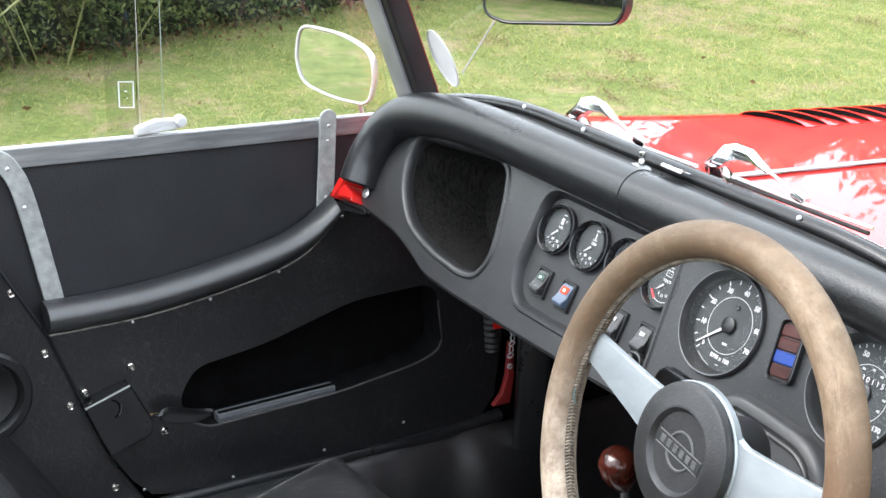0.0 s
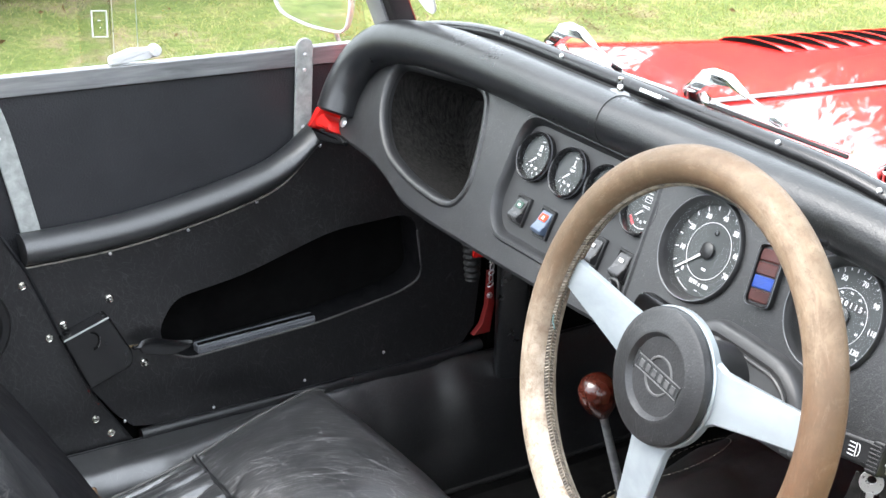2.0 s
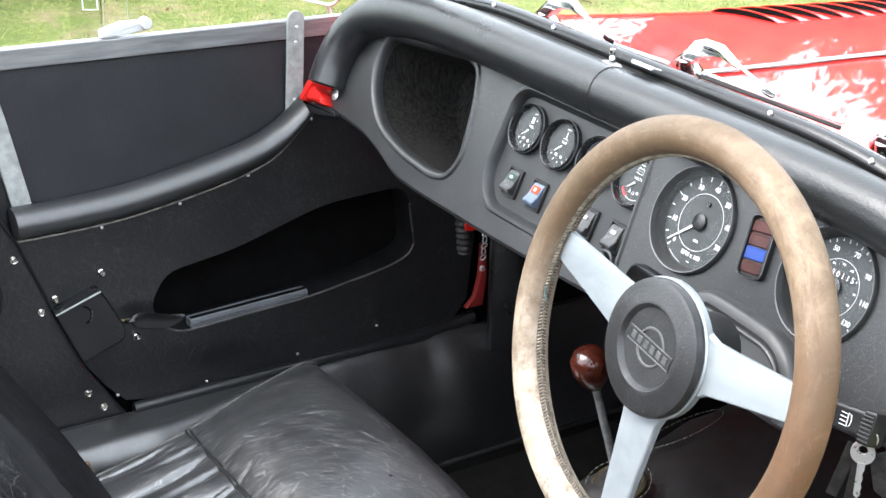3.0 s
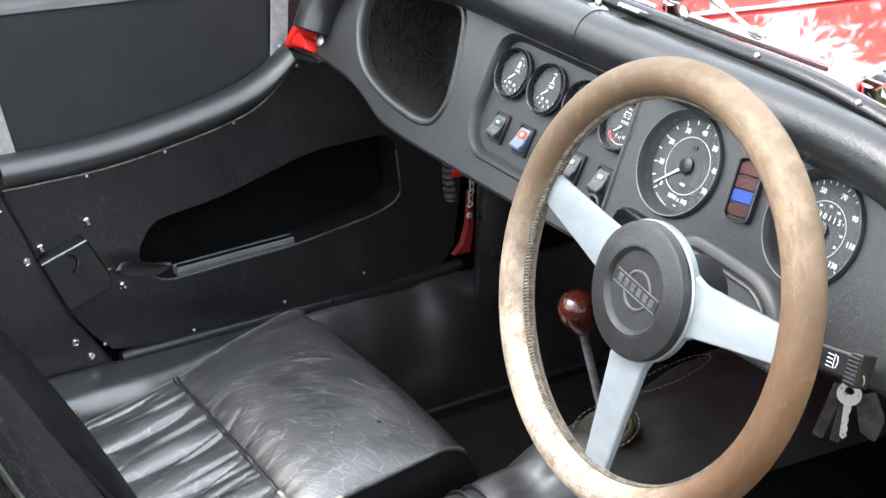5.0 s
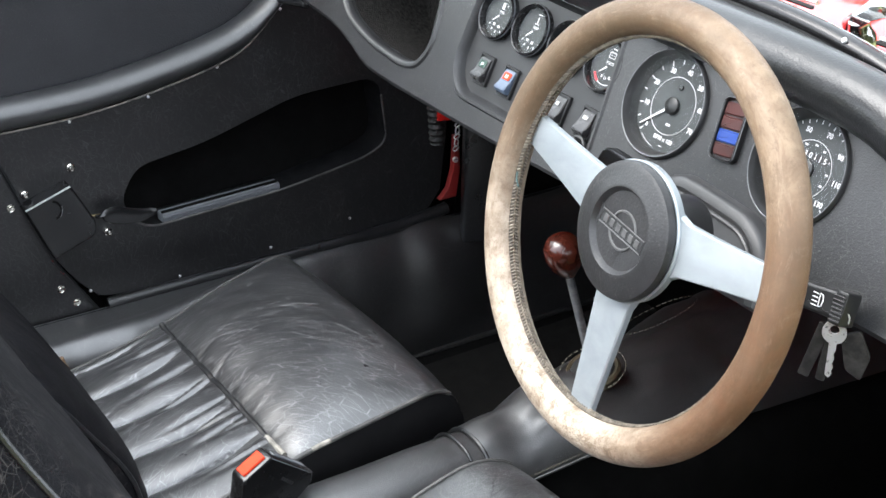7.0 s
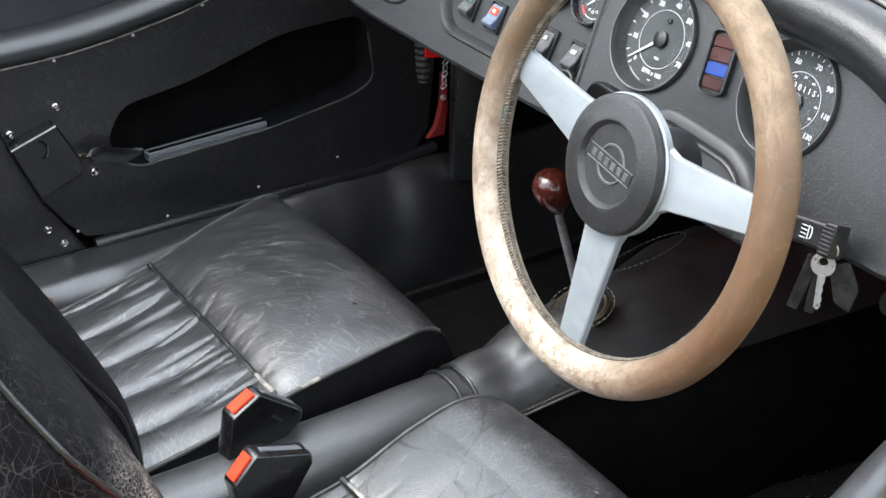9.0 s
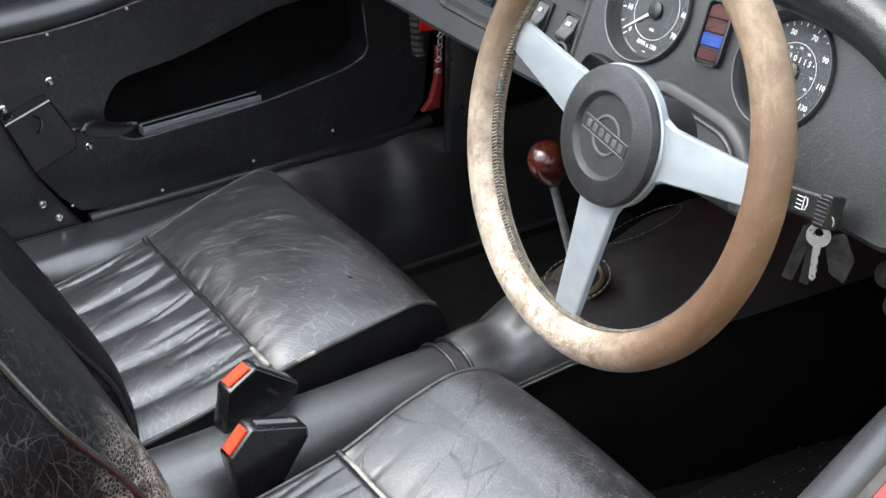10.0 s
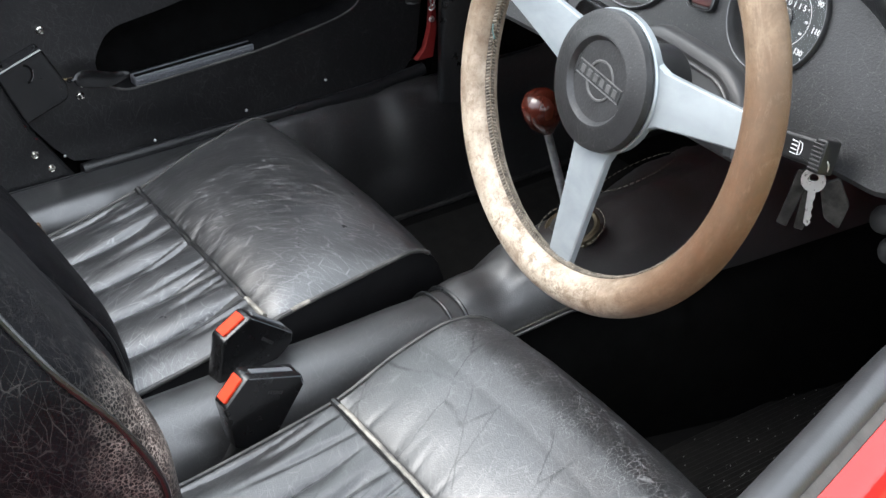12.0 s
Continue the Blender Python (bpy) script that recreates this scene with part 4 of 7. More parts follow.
def dial_base(name, label, u, v, r, n, deep=0.0):
    """A round instrument; deep: how far its face lies behind the panel. Returns it and the pose of its markings."""
    m = on_dash(u, v, n)
    mf = m @ Matrix.Translation((0, 0, -deep))
    ob = thing(name, label, "gauge", m.translation)
    if deep > 0.008:
        prof = [(r * 0.99, -0.012), (r, 0.0), (r * 0.993, 0.0022), (r * 0.975, 0.0034), (r * 0.955, 0.0030), (r * 0.94, 0.0010), (r * 0.865, -deep + 0.0015), (r * 0.850, -deep - 0.0005)]
    else:
        prof = [(r * 0.99, -0.012), (r, 0.002), (r * 0.985, 0.0055), (r * 0.94, 0.0075), (r * 0.90, 0.0065), (r * 0.875, 0.002), (r * 0.862, -deep - 0.001)]
    part("bezel", lathe(prof, m, 64), M_BEZEL if r < 0.04 else M_RING, ob, "black bezel ring")
    part("dial_face", lathe([(r * 0.885, -0.0015), (0, -0.0015)], mf, 64), M_FACE, ob, "dark grey dial face")
    # grey ring painted as the glint that runs round the bezel
    part("rim_glint", lathe([(r * 0.985, 0.0026), (r * 0.970, 0.0036), (r * 0.958, 0.0033)] if deep > 0.008 else [(r * 0.998, 0.0028), (r * 1.004, 0.0036), (r * 0.992, 0.0048)], m, 64), M_GREYP, ob, "thin grey ring for the glint on the rim")
    g = part("glass", lathe([(r * 0.90, -0.002 if deep > 0.008 else 0.0025), (r * 0.5, -0.001 if deep > 0.008 else 0.0032), (0, -0.0005 if deep > 0.008 else 0.0035)], m, 48), M_DIALGLASS, ob)
    g.visible_shadow = False
    return ob, mf


def tick(ob, m, ang, r0, r1, w, mat=None, h=-0.0011):
    a = radians(ang)
    mm = m @ Matrix.Rotation(a, 4, "Z") @ Matrix.Translation(((r0 + r1) / 2, 0, h))
    bm = bmesh.new()
    bmesh.ops.create_cube(bm, size=1, matrix=mm @ Matrix.Diagonal((r1 - r0, w, 0.0003, 1)))
    part("tick", bm, mat or M_WHITE, ob, smooth=False)


def needle(ob, m, ang, length, tail, w, hub):
    mm = m @ Matrix.Rotation(radians(ang), 4, "Z")
    loop = [Vector((-tail, -w * 0.6)), Vector((length, -w * 0.25)), Vector((length, w * 0.25)), Vector((-tail, w * 0.6))]
    part("needle", block(loop, mm @ Matrix.Translation((0, 0, 0.0004)), 0.0006, 0.0001), M_WHITE, ob, "white pointer")
    if hub:
        part("needle_cap", lathe([(hub, 0.0), (hub, 0.002), (hub * 0.8, 0.003), (0, 0.0031)], m, 24), M_BLACK, ob)


def arc(ob, m, r, a0, a1, w, mat, name="scale_line"):
    pts = [m @ Vector((r * math.cos(radians(a)), r * math.sin(radians(a)), -0.0010)) for a in np.linspace(a0, a1, max(8, int(abs(a1 - a0) / 5)))]
    part(name, tube(pts, w / 2, 4, up=D_N), mat, ob)


def write(ob, m, body, x, y, size, mat=None, bold=0.0, turn=0):
    lettering(body, size, m @ Matrix.Translation((x, y, -0.0012)) @ Matrix.Rotation(radians(turn), 4, "Z"), ob, mat or M_WHITE, bold=bold)


def bars(ob, m, x, y, n, w, h, gap, mat=None, z=-0.0011):
    for k in range(n):
        bm = bmesh.new()
        bmesh.ops.create_cube(bm, size=1, matrix=m @ Matrix.Translation((x + (k - (n - 1) / 2) * (w + gap), y, z)) @ Matrix.Diagonal((w, h, 0.0003, 1)))
        part("marking", bm, mat or M_WHITE, ob, smooth=False)


RS = 0.0290
PN = -0.0100
PD = -0.0072
for kind, u in (("FUEL", -0.2930), ("TEMP", -0.2305), ("OIL", -0.1665), ("VOLTS", -0.1027)):
    lab = {"FUEL": "small round fuel gauge with white pointer", "TEMP": "small round temperature gauge with white pointer", "OIL": "small round black gauge half behind the steering wheel", "VOLTS": "small round voltmeter with red and white scale"}[kind]
    ob, m = dial_base({"FUEL": "fuel_gauge", "TEMP": "temperature_gauge", "OIL": "pressure_gauge", "VOLTS": "voltmeter"}[kind], lab, u, 0.0086, RS, PD, 0.001)
    bars(ob, m, 0.0005, 0.0185, 4, 0.0011, 0.0014, 0.0004, M_DULLWHITE)
    if kind != "OIL":
        write(ob, m, kind, 0.0, 0.0035, 0.0040, bold=0.00008)
    needle(ob, m, 222, 0.0125, -0.001, 0.0018, 0)
    if kind == "FUEL":
        part("pump_symbol", block(rounded([(-0.0028, 0.007), (0.0016, 0.007), (0.0016, 0.0145), (-0.0028, 0.0145)], 0.0006, 2), m @ Matrix.Translation((0, 0, -0.0013)), 0.0003, 0.0001), M_WHITE, ob)
        tick(ob, m, 62, 0.0125, 0.0150, 0.001)
    elif kind == "TEMP":
        tick(ob, m, 90, 0.008, 0.0155, 0.0014)
        bars(ob, m, 0, 0.0078, 2, 0.0030, 0.0010, 0.0012)
    elif kind == "VOLTS":
        part("battery_symbol", tube([m @ Vector((x, y, -0.001)) for x, y in ((-0.0045, 0.009), (0.0045, 0.009), (0.0045, 0.0145), (-0.0045, 0.0145))], 0.0005, 5, closed=True, up=D_N), M_WHITE, ob)
        bars(ob, m, 0, 0.0152, 2, 0.0015, 0.0014, 0.003)
        bars(ob, m, 0, 0.0118, 2, 0.0016, 0.0007, 0.002)
        arc(ob, m, 0.0195, 213, 245, 0.0030, M_REDMARK, "red_band")
        arc(ob, m, 0.0195, 245, 305, 0.0009, M_WHITE)
        arc(ob, m, 0.0195, 305, 325, 0.0016, M_REDMARK, "red_band")
        for tx, a in (("8", 247), ("13", 272), ("15", 300)):
            write(ob, m, tx, 0.0125 * math.cos(radians(a)), 0.0125 * math.sin(radians(a)), 0.0042, bold=0.0001)
    if kind in ("FUEL", "TEMP"):
        for a in (222, 245, 270, 295, 318):
            tick(ob, m, a, 0.0175, 0.0205, 0.0012)
        bars(ob, m, -0.006, -0.0115, 2, 0.0016, 0.0030, 0.0005)
        bars(ob, m, 0.003, -0.0125, 2, 0.0016, 0.0030, 0.0005)

# rev counter
RT = 0.0545
ob, tm = dial_base("rev_counter", "large round rev counter, dark grey face with white figures", 0.0, 0.0008, RT, 0.0020, 0.0115)
for k in range(15):
    a = 228 - k * 18.1
    tick(ob, tm, a, 0.0405 if k % 2 == 0 else 0.0415, 0.0455, 0.0012)
    if k % 2 == 0:
        j = k // 2
        write(ob, tm, str(j * 10), 0.0358 * math.cos(radians(a)), 0.0358 * math.sin(radians(a)), 0.0072 if j else 0.0060, bold=0.0003)
arc(ob, tm, 0.0287, 0, 360, 0.0008, M_WHITE)
write(ob, tm, "RPM x 100", 0.004, -0.0335, 0.0060, bold=0.00025)
bars(ob, tm, 0.003, -0.0185, 4, 0.0013, 0.0024, 0.0003, M_WHITE)
bars(ob, tm, 0.004, -0.0405, 3, 0.0011, 0.0011, 0.0004, M_DULLWHITE)
needle(ob, tm, 222, 0.0425, 0.0, 0.0026, 0.0085)
part("reset_dot", lathe([(0.0025, -0.0015), (0.0025, 0.0005), (0, 0.001)], tm @ Matrix.Translation((0.0015, 0.0195, 0)), 16), M_BEZEL, ob)
arc(ob, tm, 0.0445, 236, 262, 0.0009, M_DULLWHITE)

# speedometer
ob, sm = dial_base("speedometer", "large round speedometer with mileage counter", 0.178, 0.002, RT, 0.0020, 0.0115)
for k in range(27):
    a = 212 - k * 9.75
    tick(ob, sm, a, 0.0415 if k % 2 == 0 else 0.0425, 0.0450, 0.0009)
    if k % 2 == 0 and (k // 2 * 10) % 20 == 10:
        j = k // 2 * 10
        write(ob, sm, str(j), 0.0358 * math.cos(radians(a)), 0.0358 * math.sin(radians(a)), 0.0068, bold=0.00025)
arc(ob, sm, 0.0265, -60, 240, 0.0007, M_WHITE)
for a in range(-50, 231, 28):
    mm = sm @ Matrix.Translation((0.0228 * math.cos(radians(a)), 0.0228 * math.sin(radians(a)), 0))
    bars(ob, mm, 0, 0, 2, 0.0014, 0.0020, 0.0004, M_DULLWHITE)
win = sm @ Matrix.Translation((0.004, 0.0125, -0.0012))
part("counter_window", block(rounded([(-0.0155, -0.0038), (0.0155, -0.0038), (0.0155, 0.0038), (-0.0155, 0.0038)], 0.001, 2), win, 0.0004, 0.0001), M_BLACK, ob)
for k, ch in enumerate("30115"):
    lettering(ch, 0.0075, win @ Matrix.Translation((-0.0115 + 0.0058 * k, 0, 0.0006)), ob, M_WHITE, bold=0.0001)
needle(ob, sm, 222, 0.033, 0.0, 0.0022, 0.0085)
part("yellow_mark", block([(-0.0008, -0.002), (0.0008, -0.002), (0.0008, 0.002), (-0.0008, 0.002)] and [Vector(q) for q in ((-0.0008, -0.002), (0.0008, -0.002), (0.0008, 0.002), (-0.0008, 0.002))], sm @ Matrix.Translation((0.012, -0.014, -0.0012)), 0.0003, 0.0001), M_BRASS, ob)

# warning lamp strip
mw = on_dash(0.0915, 0.0055, 0.0) @ Matrix.Rotation(radians(7), 4, "Z") @ Matrix.Diagonal((1.20, 0.98, 1, 1))
ob = thing("warning_lamp_cluster", "upright strip of red and blue warning lamps in a black frame", "warning lamps", mw.translation)
loop = rounded([(-0.0135, -0.0305), (0.0135, -0.0305), (0.0135, 0.0305), (-0.0135, 0.0305)], 0.008, 6)
part("frame", stacked(loop, [(0, 0), (0, 0.006), (0.0012, 0.0075), (0.0022, 0.0065), (0.0026, 0.003)], mw, cap_last=True), M_BLACK, ob, "black frame")
part("bright_edge", tube([mw @ Vector((q.x, q.y, 0.0062)) for q in inset(ccw(loop), 0.0006)], 0.0006, 5, closed=True, up=D_N), M_GREYP, ob)
for k, mat in enumerate((M_AMBER, M_BLUE, M_AMBER, M_AMBER)):
    y = -0.0200 + 0.0132 * k
    rr = [0.005, 0.005, 0.0012, 0.0012] if k == 0 else [0.0012, 0.0012, 0.004, 0.004] if k == 3 else 0.0012
    lp = rounded([(-0.0108, y - 0.0060), (0.0108, y - 0.0060), (0.0108, y + 0.0060), (-0.0108, y + 0.0060)], rr, 4)
    part("lamp_lens", stacked(lp, [(0, 0.003), (0, 0.0042), (0.001, 0.005)], mw), mat, ob, "blue lens" if k == 1 else "dark red lens")
ml = on_dash(0.080, 0.044, 0.001)
ob = thing("green_lamp", "small green indicator lamp", "lamp", ml.translation)
part("collar", lathe([(0.0075, 0), (0.0075, 0.004), (0.006, 0.0055), (0.0052, 0.004)], ml, 24), M_BLACK, ob)
part("lens", lathe([(0.0055, 0.003), (0.004, 0.006), (0, 0.007)], ml, 20), M_GREEN, ob)


# ---- rocker switches ----
def rocker(u, mat, symbol, label):
    m = on_dash(u, -0.0535, PN)
    ob = thing("rocker_switch", label, "switch", m.translation, "row of rocker switches")
    w, h = 0.0128, 0.0172
    fl = rounded([(-w, -h), (w, -h), (w, h), (-w, h)], 0.0015, 3)
    part("surround", stacked(fl, [(0, 0), (0, 0.0025), (0.0008, 0.0036), (0.0024, 0.0036), (0.0028, -0.006)], m), M_BLACK, ob, "black switch surround")
    # a rocker pressed at its foot: two planes meeting in a ridge
    a, b = 0.0092, 0.0130
    prof = [(-b, -0.003), (-b, 0.0085), (-b + 0.004, 0.0125), (-0.002, 0.0078), (b, 0.0035), (b, -0.003)]
    bm = bmesh.new()
    rows = [[bm.verts.new(m @ Vector((x, y, z))) for y, z in prof] for x in (-a, a)]
    for i in range(len(prof) - 1):
        bm.faces.new((rows[0][i], rows[1][i], rows[1][i + 1], rows[0][i + 1]))
    bm.faces.new(rows[0][::-1])
    bm.faces.new(rows[1])
    bmesh.ops.recalc_face_normals(bm, faces=bm.faces)
    bmesh.ops.bevel(bm, geom=bm.edges[:], offset=0.0007, segments=2, affect="EDGES")
    key = part("rocker", bm, mat, ob)
    mm = m @ Matrix.Translation((0, 0.0056, 0.0062)) @ Matrix.Rotation(radians(-16), 4, "X")
    if symbol == "green":
        part("green_window", block(rounded([(-0.006, -0.004), (0.006, -0.004), (0.006, 0.0045), (-0.006, 0.0045)], 0.001, 2), mm, 0.0006, 0.0002), M_GREEN, key)
        bars(key, mm, 0, 0, 2, 0.0016, 0.003, 0.001, M_WHITE, 0.0008)
    elif symbol == "red":
        part("red_window", block(rounded([(-0.006, -0.004), (0.006, -0.004), (0.006, 0.0045), (-0.006, 0.0045)], 0.001, 2), mm, 0.0006, 0.0002), M_ORANGE, key)
        bars(key, mm, 0, 0, 2, 0.0014, 0.004, 0.001, M_WHITE, 0.0008)
    else:
        bars(key, mm, 0, 0, symbol, 0.0018, 0.0042, 0.0008, M_DULLWHITE, 0.0006)
    return ob


M_ROCKER = surface("dark_grey_rocker", (0.022, 0.022, 0.023), (0.034, 0.034, 0.035), (0.20, 0.30), 60, 300, 0.0)
rocker(-0.2855, M_ROCKER, "green", "black rocker switch with a small green window")
rocker(-0.2390, M_SLATE, "red", "blue-grey rocker switch with an orange window")
rocker(-0.1930, M_ROCKER, 2, "black rocker switch with white symbols")
rocker(-0.1473, M_ROCKER, 2, "black rocker switch with white symbols")
rocker(-0.1000, M_ROCKER, 3, "black rocker switch with white symbols")

# a small turning knob below the switches
mk = on_dash(-0.0925, -0.0780, 0.0)
ob = thing("panel_knob", "small round black knob below the switch row", "knob", mk.translation)
part("knob_body", lathe([(0.0095, 0.0), (0.0100, 0.004), (0.0092, 0.010), (0.0075, 0.0115), (0, 0.0118)], mk, 28), M_GLOSSBLACK, ob)
part("knob_skirt", lathe([(0.0125, 0.0), (0.0120, 0.002), (0.0100, 0.0025)], mk, 28), M_BLACK, ob)

# two dull round-ended pull levers under the driver's side of the dash
for at, lab in (((0.3235, 0.008, 0.7040), "dull black round-ended pull under the dash"), ((0.3375, 0.008, 0.6800), "dull black round-ended pull below its twin")):
    at = Vector(at)
    ob = thing("pull_lever", lab, "lever", at, "pulls under the dash")
    mp_ = frame_at(at, (1, 0, 0), (0, 0.45, 0.9))
    part("pull_knob", lathe([(0.004, -0.010), (0.0095, -0.006), (0.0125, 0.002), (0.0120, 0.008), (0.008, 0.012), (0, 0.0132)], mp_, 28), M_RUBBER, ob)
    part("pull_rod", tube([at - (mp_.to_3x3() @ Vector((0, 0, 0.008))), at + Vector((-0.005, 0.09, 0.03))], 0.004, 8), M_BLACK, ob)

# ---- steering wheel and column ----
WT, WY = radians(14.7), radians(-2.8)
HUB = Vector((0.1558, -0.1710, 0.8134))
W_U = Vector((math.cos(WY), math.sin(WY), 0))
W_V = Vector((-math.sin(WY) * math.sin(WT), math.cos(WY) * math.sin(WT), math.cos(WT)))
WH = frame_at(HUB, W_U, W_V)
W_N = WH.to_3x3() @ Vector((0, 0, 1))
wheel = thing("steering_wheel", "three-spoked steering wheel with worn tan leather rim and bright alloy spokes", "steering wheel", HUB)
RR, rr = 0.1810, 0.0170
ring = [WH @ Vector((RR * math.cos(a), RR * math.sin(a), 0)) for a in np.linspace(0, 2 * math.pi, 120, endpoint=False)]
rim = part("rim", tube(ring, rr, 28, closed=True, up=W_N), M_RIM, wheel, "worn tan leather-covered rim")
# laced seam round the inner side of the rim: a dark sunken strip, and crossing stitches over it
F0 = -0.02


def on_rim(a, f, lift=0.0):
    d = RR - (rr + lift) * math.cos(f)
    return WH @ Vector((d * math.cos(a), d * math.sin(a), (rr + lift) * math.sin(f)))


strip = bmesh.new()
rows = [[strip.verts.new(on_rim(2 * math.pi * k / 180, F0 + df, lf)) for df, lf in ((-0.30, 0.0001), (-0.15, 0.0005), (0.0, -0.0003), (0.15, 0.0005), (0.30, 0.0001))] for k in range(180)]
for k in range(180):
    for q in range(4):
        strip.faces.new((rows[k - 1][q], rows[k][q], rows[k][q + 1], rows[k - 1][q + 1]))
part("lacing_strip", strip, surface("grimy_seam_hide", (0.022, 0.018, 0.014), (0.150, 0.120, 0.090), (0.5, 0.7), 90, 500, 0.0005), rim, "dark grimy seam along the inside of the rim")
lace = bmesh.new()
nl = 330
lrng = np.random.default_rng(12)
for k in range(nl):
    a = 2 * math.pi * (k + lrng.uniform(-0.08, 0.08)) / nl
    for s_ in (-1, 1):
        p = [on_rim(a + da, F0 + s_ * df, lf) for da, df, lf in ((0.0, 0.05, 0.0006), (0.005, 0.15, 0.0011), (0.010, 0.27, 0.0002))]
        tube(p, 0.0010 * lrng.uniform(0.8, 1.25), 5, bm=lace)
part("lacing", lace, surface("lace_thread", (0.05, 0.042, 0.034), (0.26, 0.22, 0.17), (0.6, 0.8), 120, 300, 0.0), rim, "cross-stitched lacing")


def spoke(ang, w0, w1):
    """A pressed alloy spoke, wide at the hub, narrow at the rim, edges turned back."""
    m = WH @ Matrix.Rotation(radians(ang), 4, "Z")
    n = 16
    bm = bmesh.new()
    rows = []
    for i in range(n + 1):
        t = i / n
        r = 0.040 + (RR - 0.012 - 0.040) * t
        w = (w0 + (w1 - w0) * t ** 0.75) / 2 * (1 + 0.35 * max(0, 0.18 - t) / 0.18)
        z = -0.003 + 0.001 * t
        prof = [(-w, z - 0.007), (-w, z - 0.0015), (-w + 0.0012, z), (-w * 0.4, z + 0.0004), (w * 0.4, z + 0.0004), (w - 0.0012, z), (w, z - 0.0015), (w, z - 0.007)]
        rows.append([bm.verts.new(m @ Vector((r, y, zz))) for y, zz in prof])
    for a, b in zip(rows, rows[1:]):
        for k in range(7):
            bm.faces.new((a[k], b[k], b[k + 1], a[k + 1]))
        bm.faces.new((a[7], b[7], b[0], a[0]))
    bm.faces.new(rows[0])
    bm.faces.new(rows[-1][::-1])
    bmesh.ops.recalc_face_normals(bm, faces=bm.faces)
    part("spoke", bm, M_ALLOY, wheel, "tapered satin alloy spoke")


for ang in (168.4, 8.0, -90):
    spoke(ang, 0.052, 0.029)
HB = WH @ Matrix.Translation((0, 0, -0.004))
M_WORN = surface("rubbed_emboss", (0.05, 0.05, 0.05), (0.10, 0.10, 0.098), (0.4, 0.5), 90, 400, 0.0001)
part("hub_plate", lathe([(0.0, -0.006), (0.056, -0.006), (0.0605, -0.004), (0.0612, 0.003), (0.0600, 0.0045), (0, 0.0045)], HB, 64), M_ALLOY, wheel, "alloy hub plate")
pad = part("horn_pad", lathe([(0.0585, 0.004), (0.0600, 0.0060), (0.0600, 0.0090), (0.0585, 0.0130), (0.054, 0.0148), (0.044, 0.0152), (0.0405, 0.0166), (0.0375, 0.0166), (0.0355, 0.0142), (0.034, 0.0118), (0.018, 0.0112), (0, 0.0112)], HB, 72), M_HUB, wheel, "round black padded horn push with a raised badge")
bm = tube([HB @ Vector((0.0165 * math.cos(a), 0.0165 * math.sin(a), 0.0115)) for a in np.linspace(0, 2 * math.pi, 48, endpoint=False)], 0.0013, 6, closed=True, up=W_N)
part("badge_ring", bm, M_WORN, pad)
BM_ = HB @ Matrix.Rotation(radians(-7), 4, "Z")
bm = block(rounded([(-0.030, -0.0062), (0.030, -0.0062), (0.030, 0.0062), (-0.030, 0.0062)], 0.001, 2), BM_ @ Matrix.Translation((0, 0, 0.0112)), 0.0016, 0.0005)
badge = part("badge_plate", bm, M_DASH, pad)
part("badge_border", tube([BM_ @ Vector((x, y, 0.0127)) for x, y in ((-0.030, -0.0060), (0.030, -0.0060), (0.030, 0.0060), (-0.030, 0.0060))], 0.0007, 5, closed=True, up=W_N), M_WORN, badge)
for k in range(6):
    bm = bmesh.new()
    bmesh.ops.create_cube(bm, size=1, matrix=BM_ @ Matrix.Translation((-0.0225 + 0.009 * k, 0, 0.0130)) @ Matrix.Diagonal((0.0058, 0.0068, 0.0008, 1)))
    bmesh.ops.bevel(bm, geom=bm.edges[:], offset=0.0003, segments=1, affect="EDGES")
    part("embossed_bar", bm, M_WORN, badge, smooth=False)
for s in (-1, 1):
    part("badge_flare", block(ccw([Vector(q) for q in ((s * 0.029, -0.0062), (s * 0.034, -0.0095), (s * 0.0335, 0.0095), (s * 0.029, 0.0062))]), BM_ @ Matrix.Translation((0, 0, 0.0114)), 0.0012, 0.0004), M_DASH, badge)
part("boss", lathe([(0.040, -0.012), (0.036, -0.025), (0.034, -0.032)], HB, 40), M_BLACK, wheel)
# a loose thread on the rim
part("thread", tube([WH @ Vector((-0.163, -0.010, 0.004)), WH @ Vector((-0.155, -0.014, 0.009)), WH @ Vector((-0.148, -0.019, 0.010))], 0.0008, 5), surface("green_thread", (0.02, 0.045, 0.042), (0.04, 0.075, 0.07), (0.7, 0.9), 60, 200, 0.0), rim)

col = thing("steering_column", "black steering column shroud with moulded cowl", "steering column", HUB + Vector((0.0, 0.14, -0.03)))
cm = frame_at(HUB, W_U, W_V)
part("tube", lathe([(0.030, -0.030), (0.0335, -0.034), (0.0335, -0.064), (0.0325, -0.066), (0.012, -0.067), (0.0, -0.067)], cm, 40), M_BLACK, col, "round column shroud")
cow = rounded([(0.036, -0.128), (0.042, -0.066), (0.064, -0.050), (0.108, -0.052), (0.162, -0.056), (0.192, -0.076), (0.206, -0.128)], [0.004, 0.02, 0.02, 0.03, 0.03, 0.02, 0.004], 6)
part("wiper_stalk", block(rounded([(-0.125, 0.020), (-0.040, -0.004), (-0.036, 0.012), (-0.066, 0.036), (-0.118, 0.036)], 0.006, 4), cm @ Matrix.Translation((0, 0, -0.062)), 0.012, 0.003), M_GLOSSBLACK, col, "flat black stalk behind the spoke")
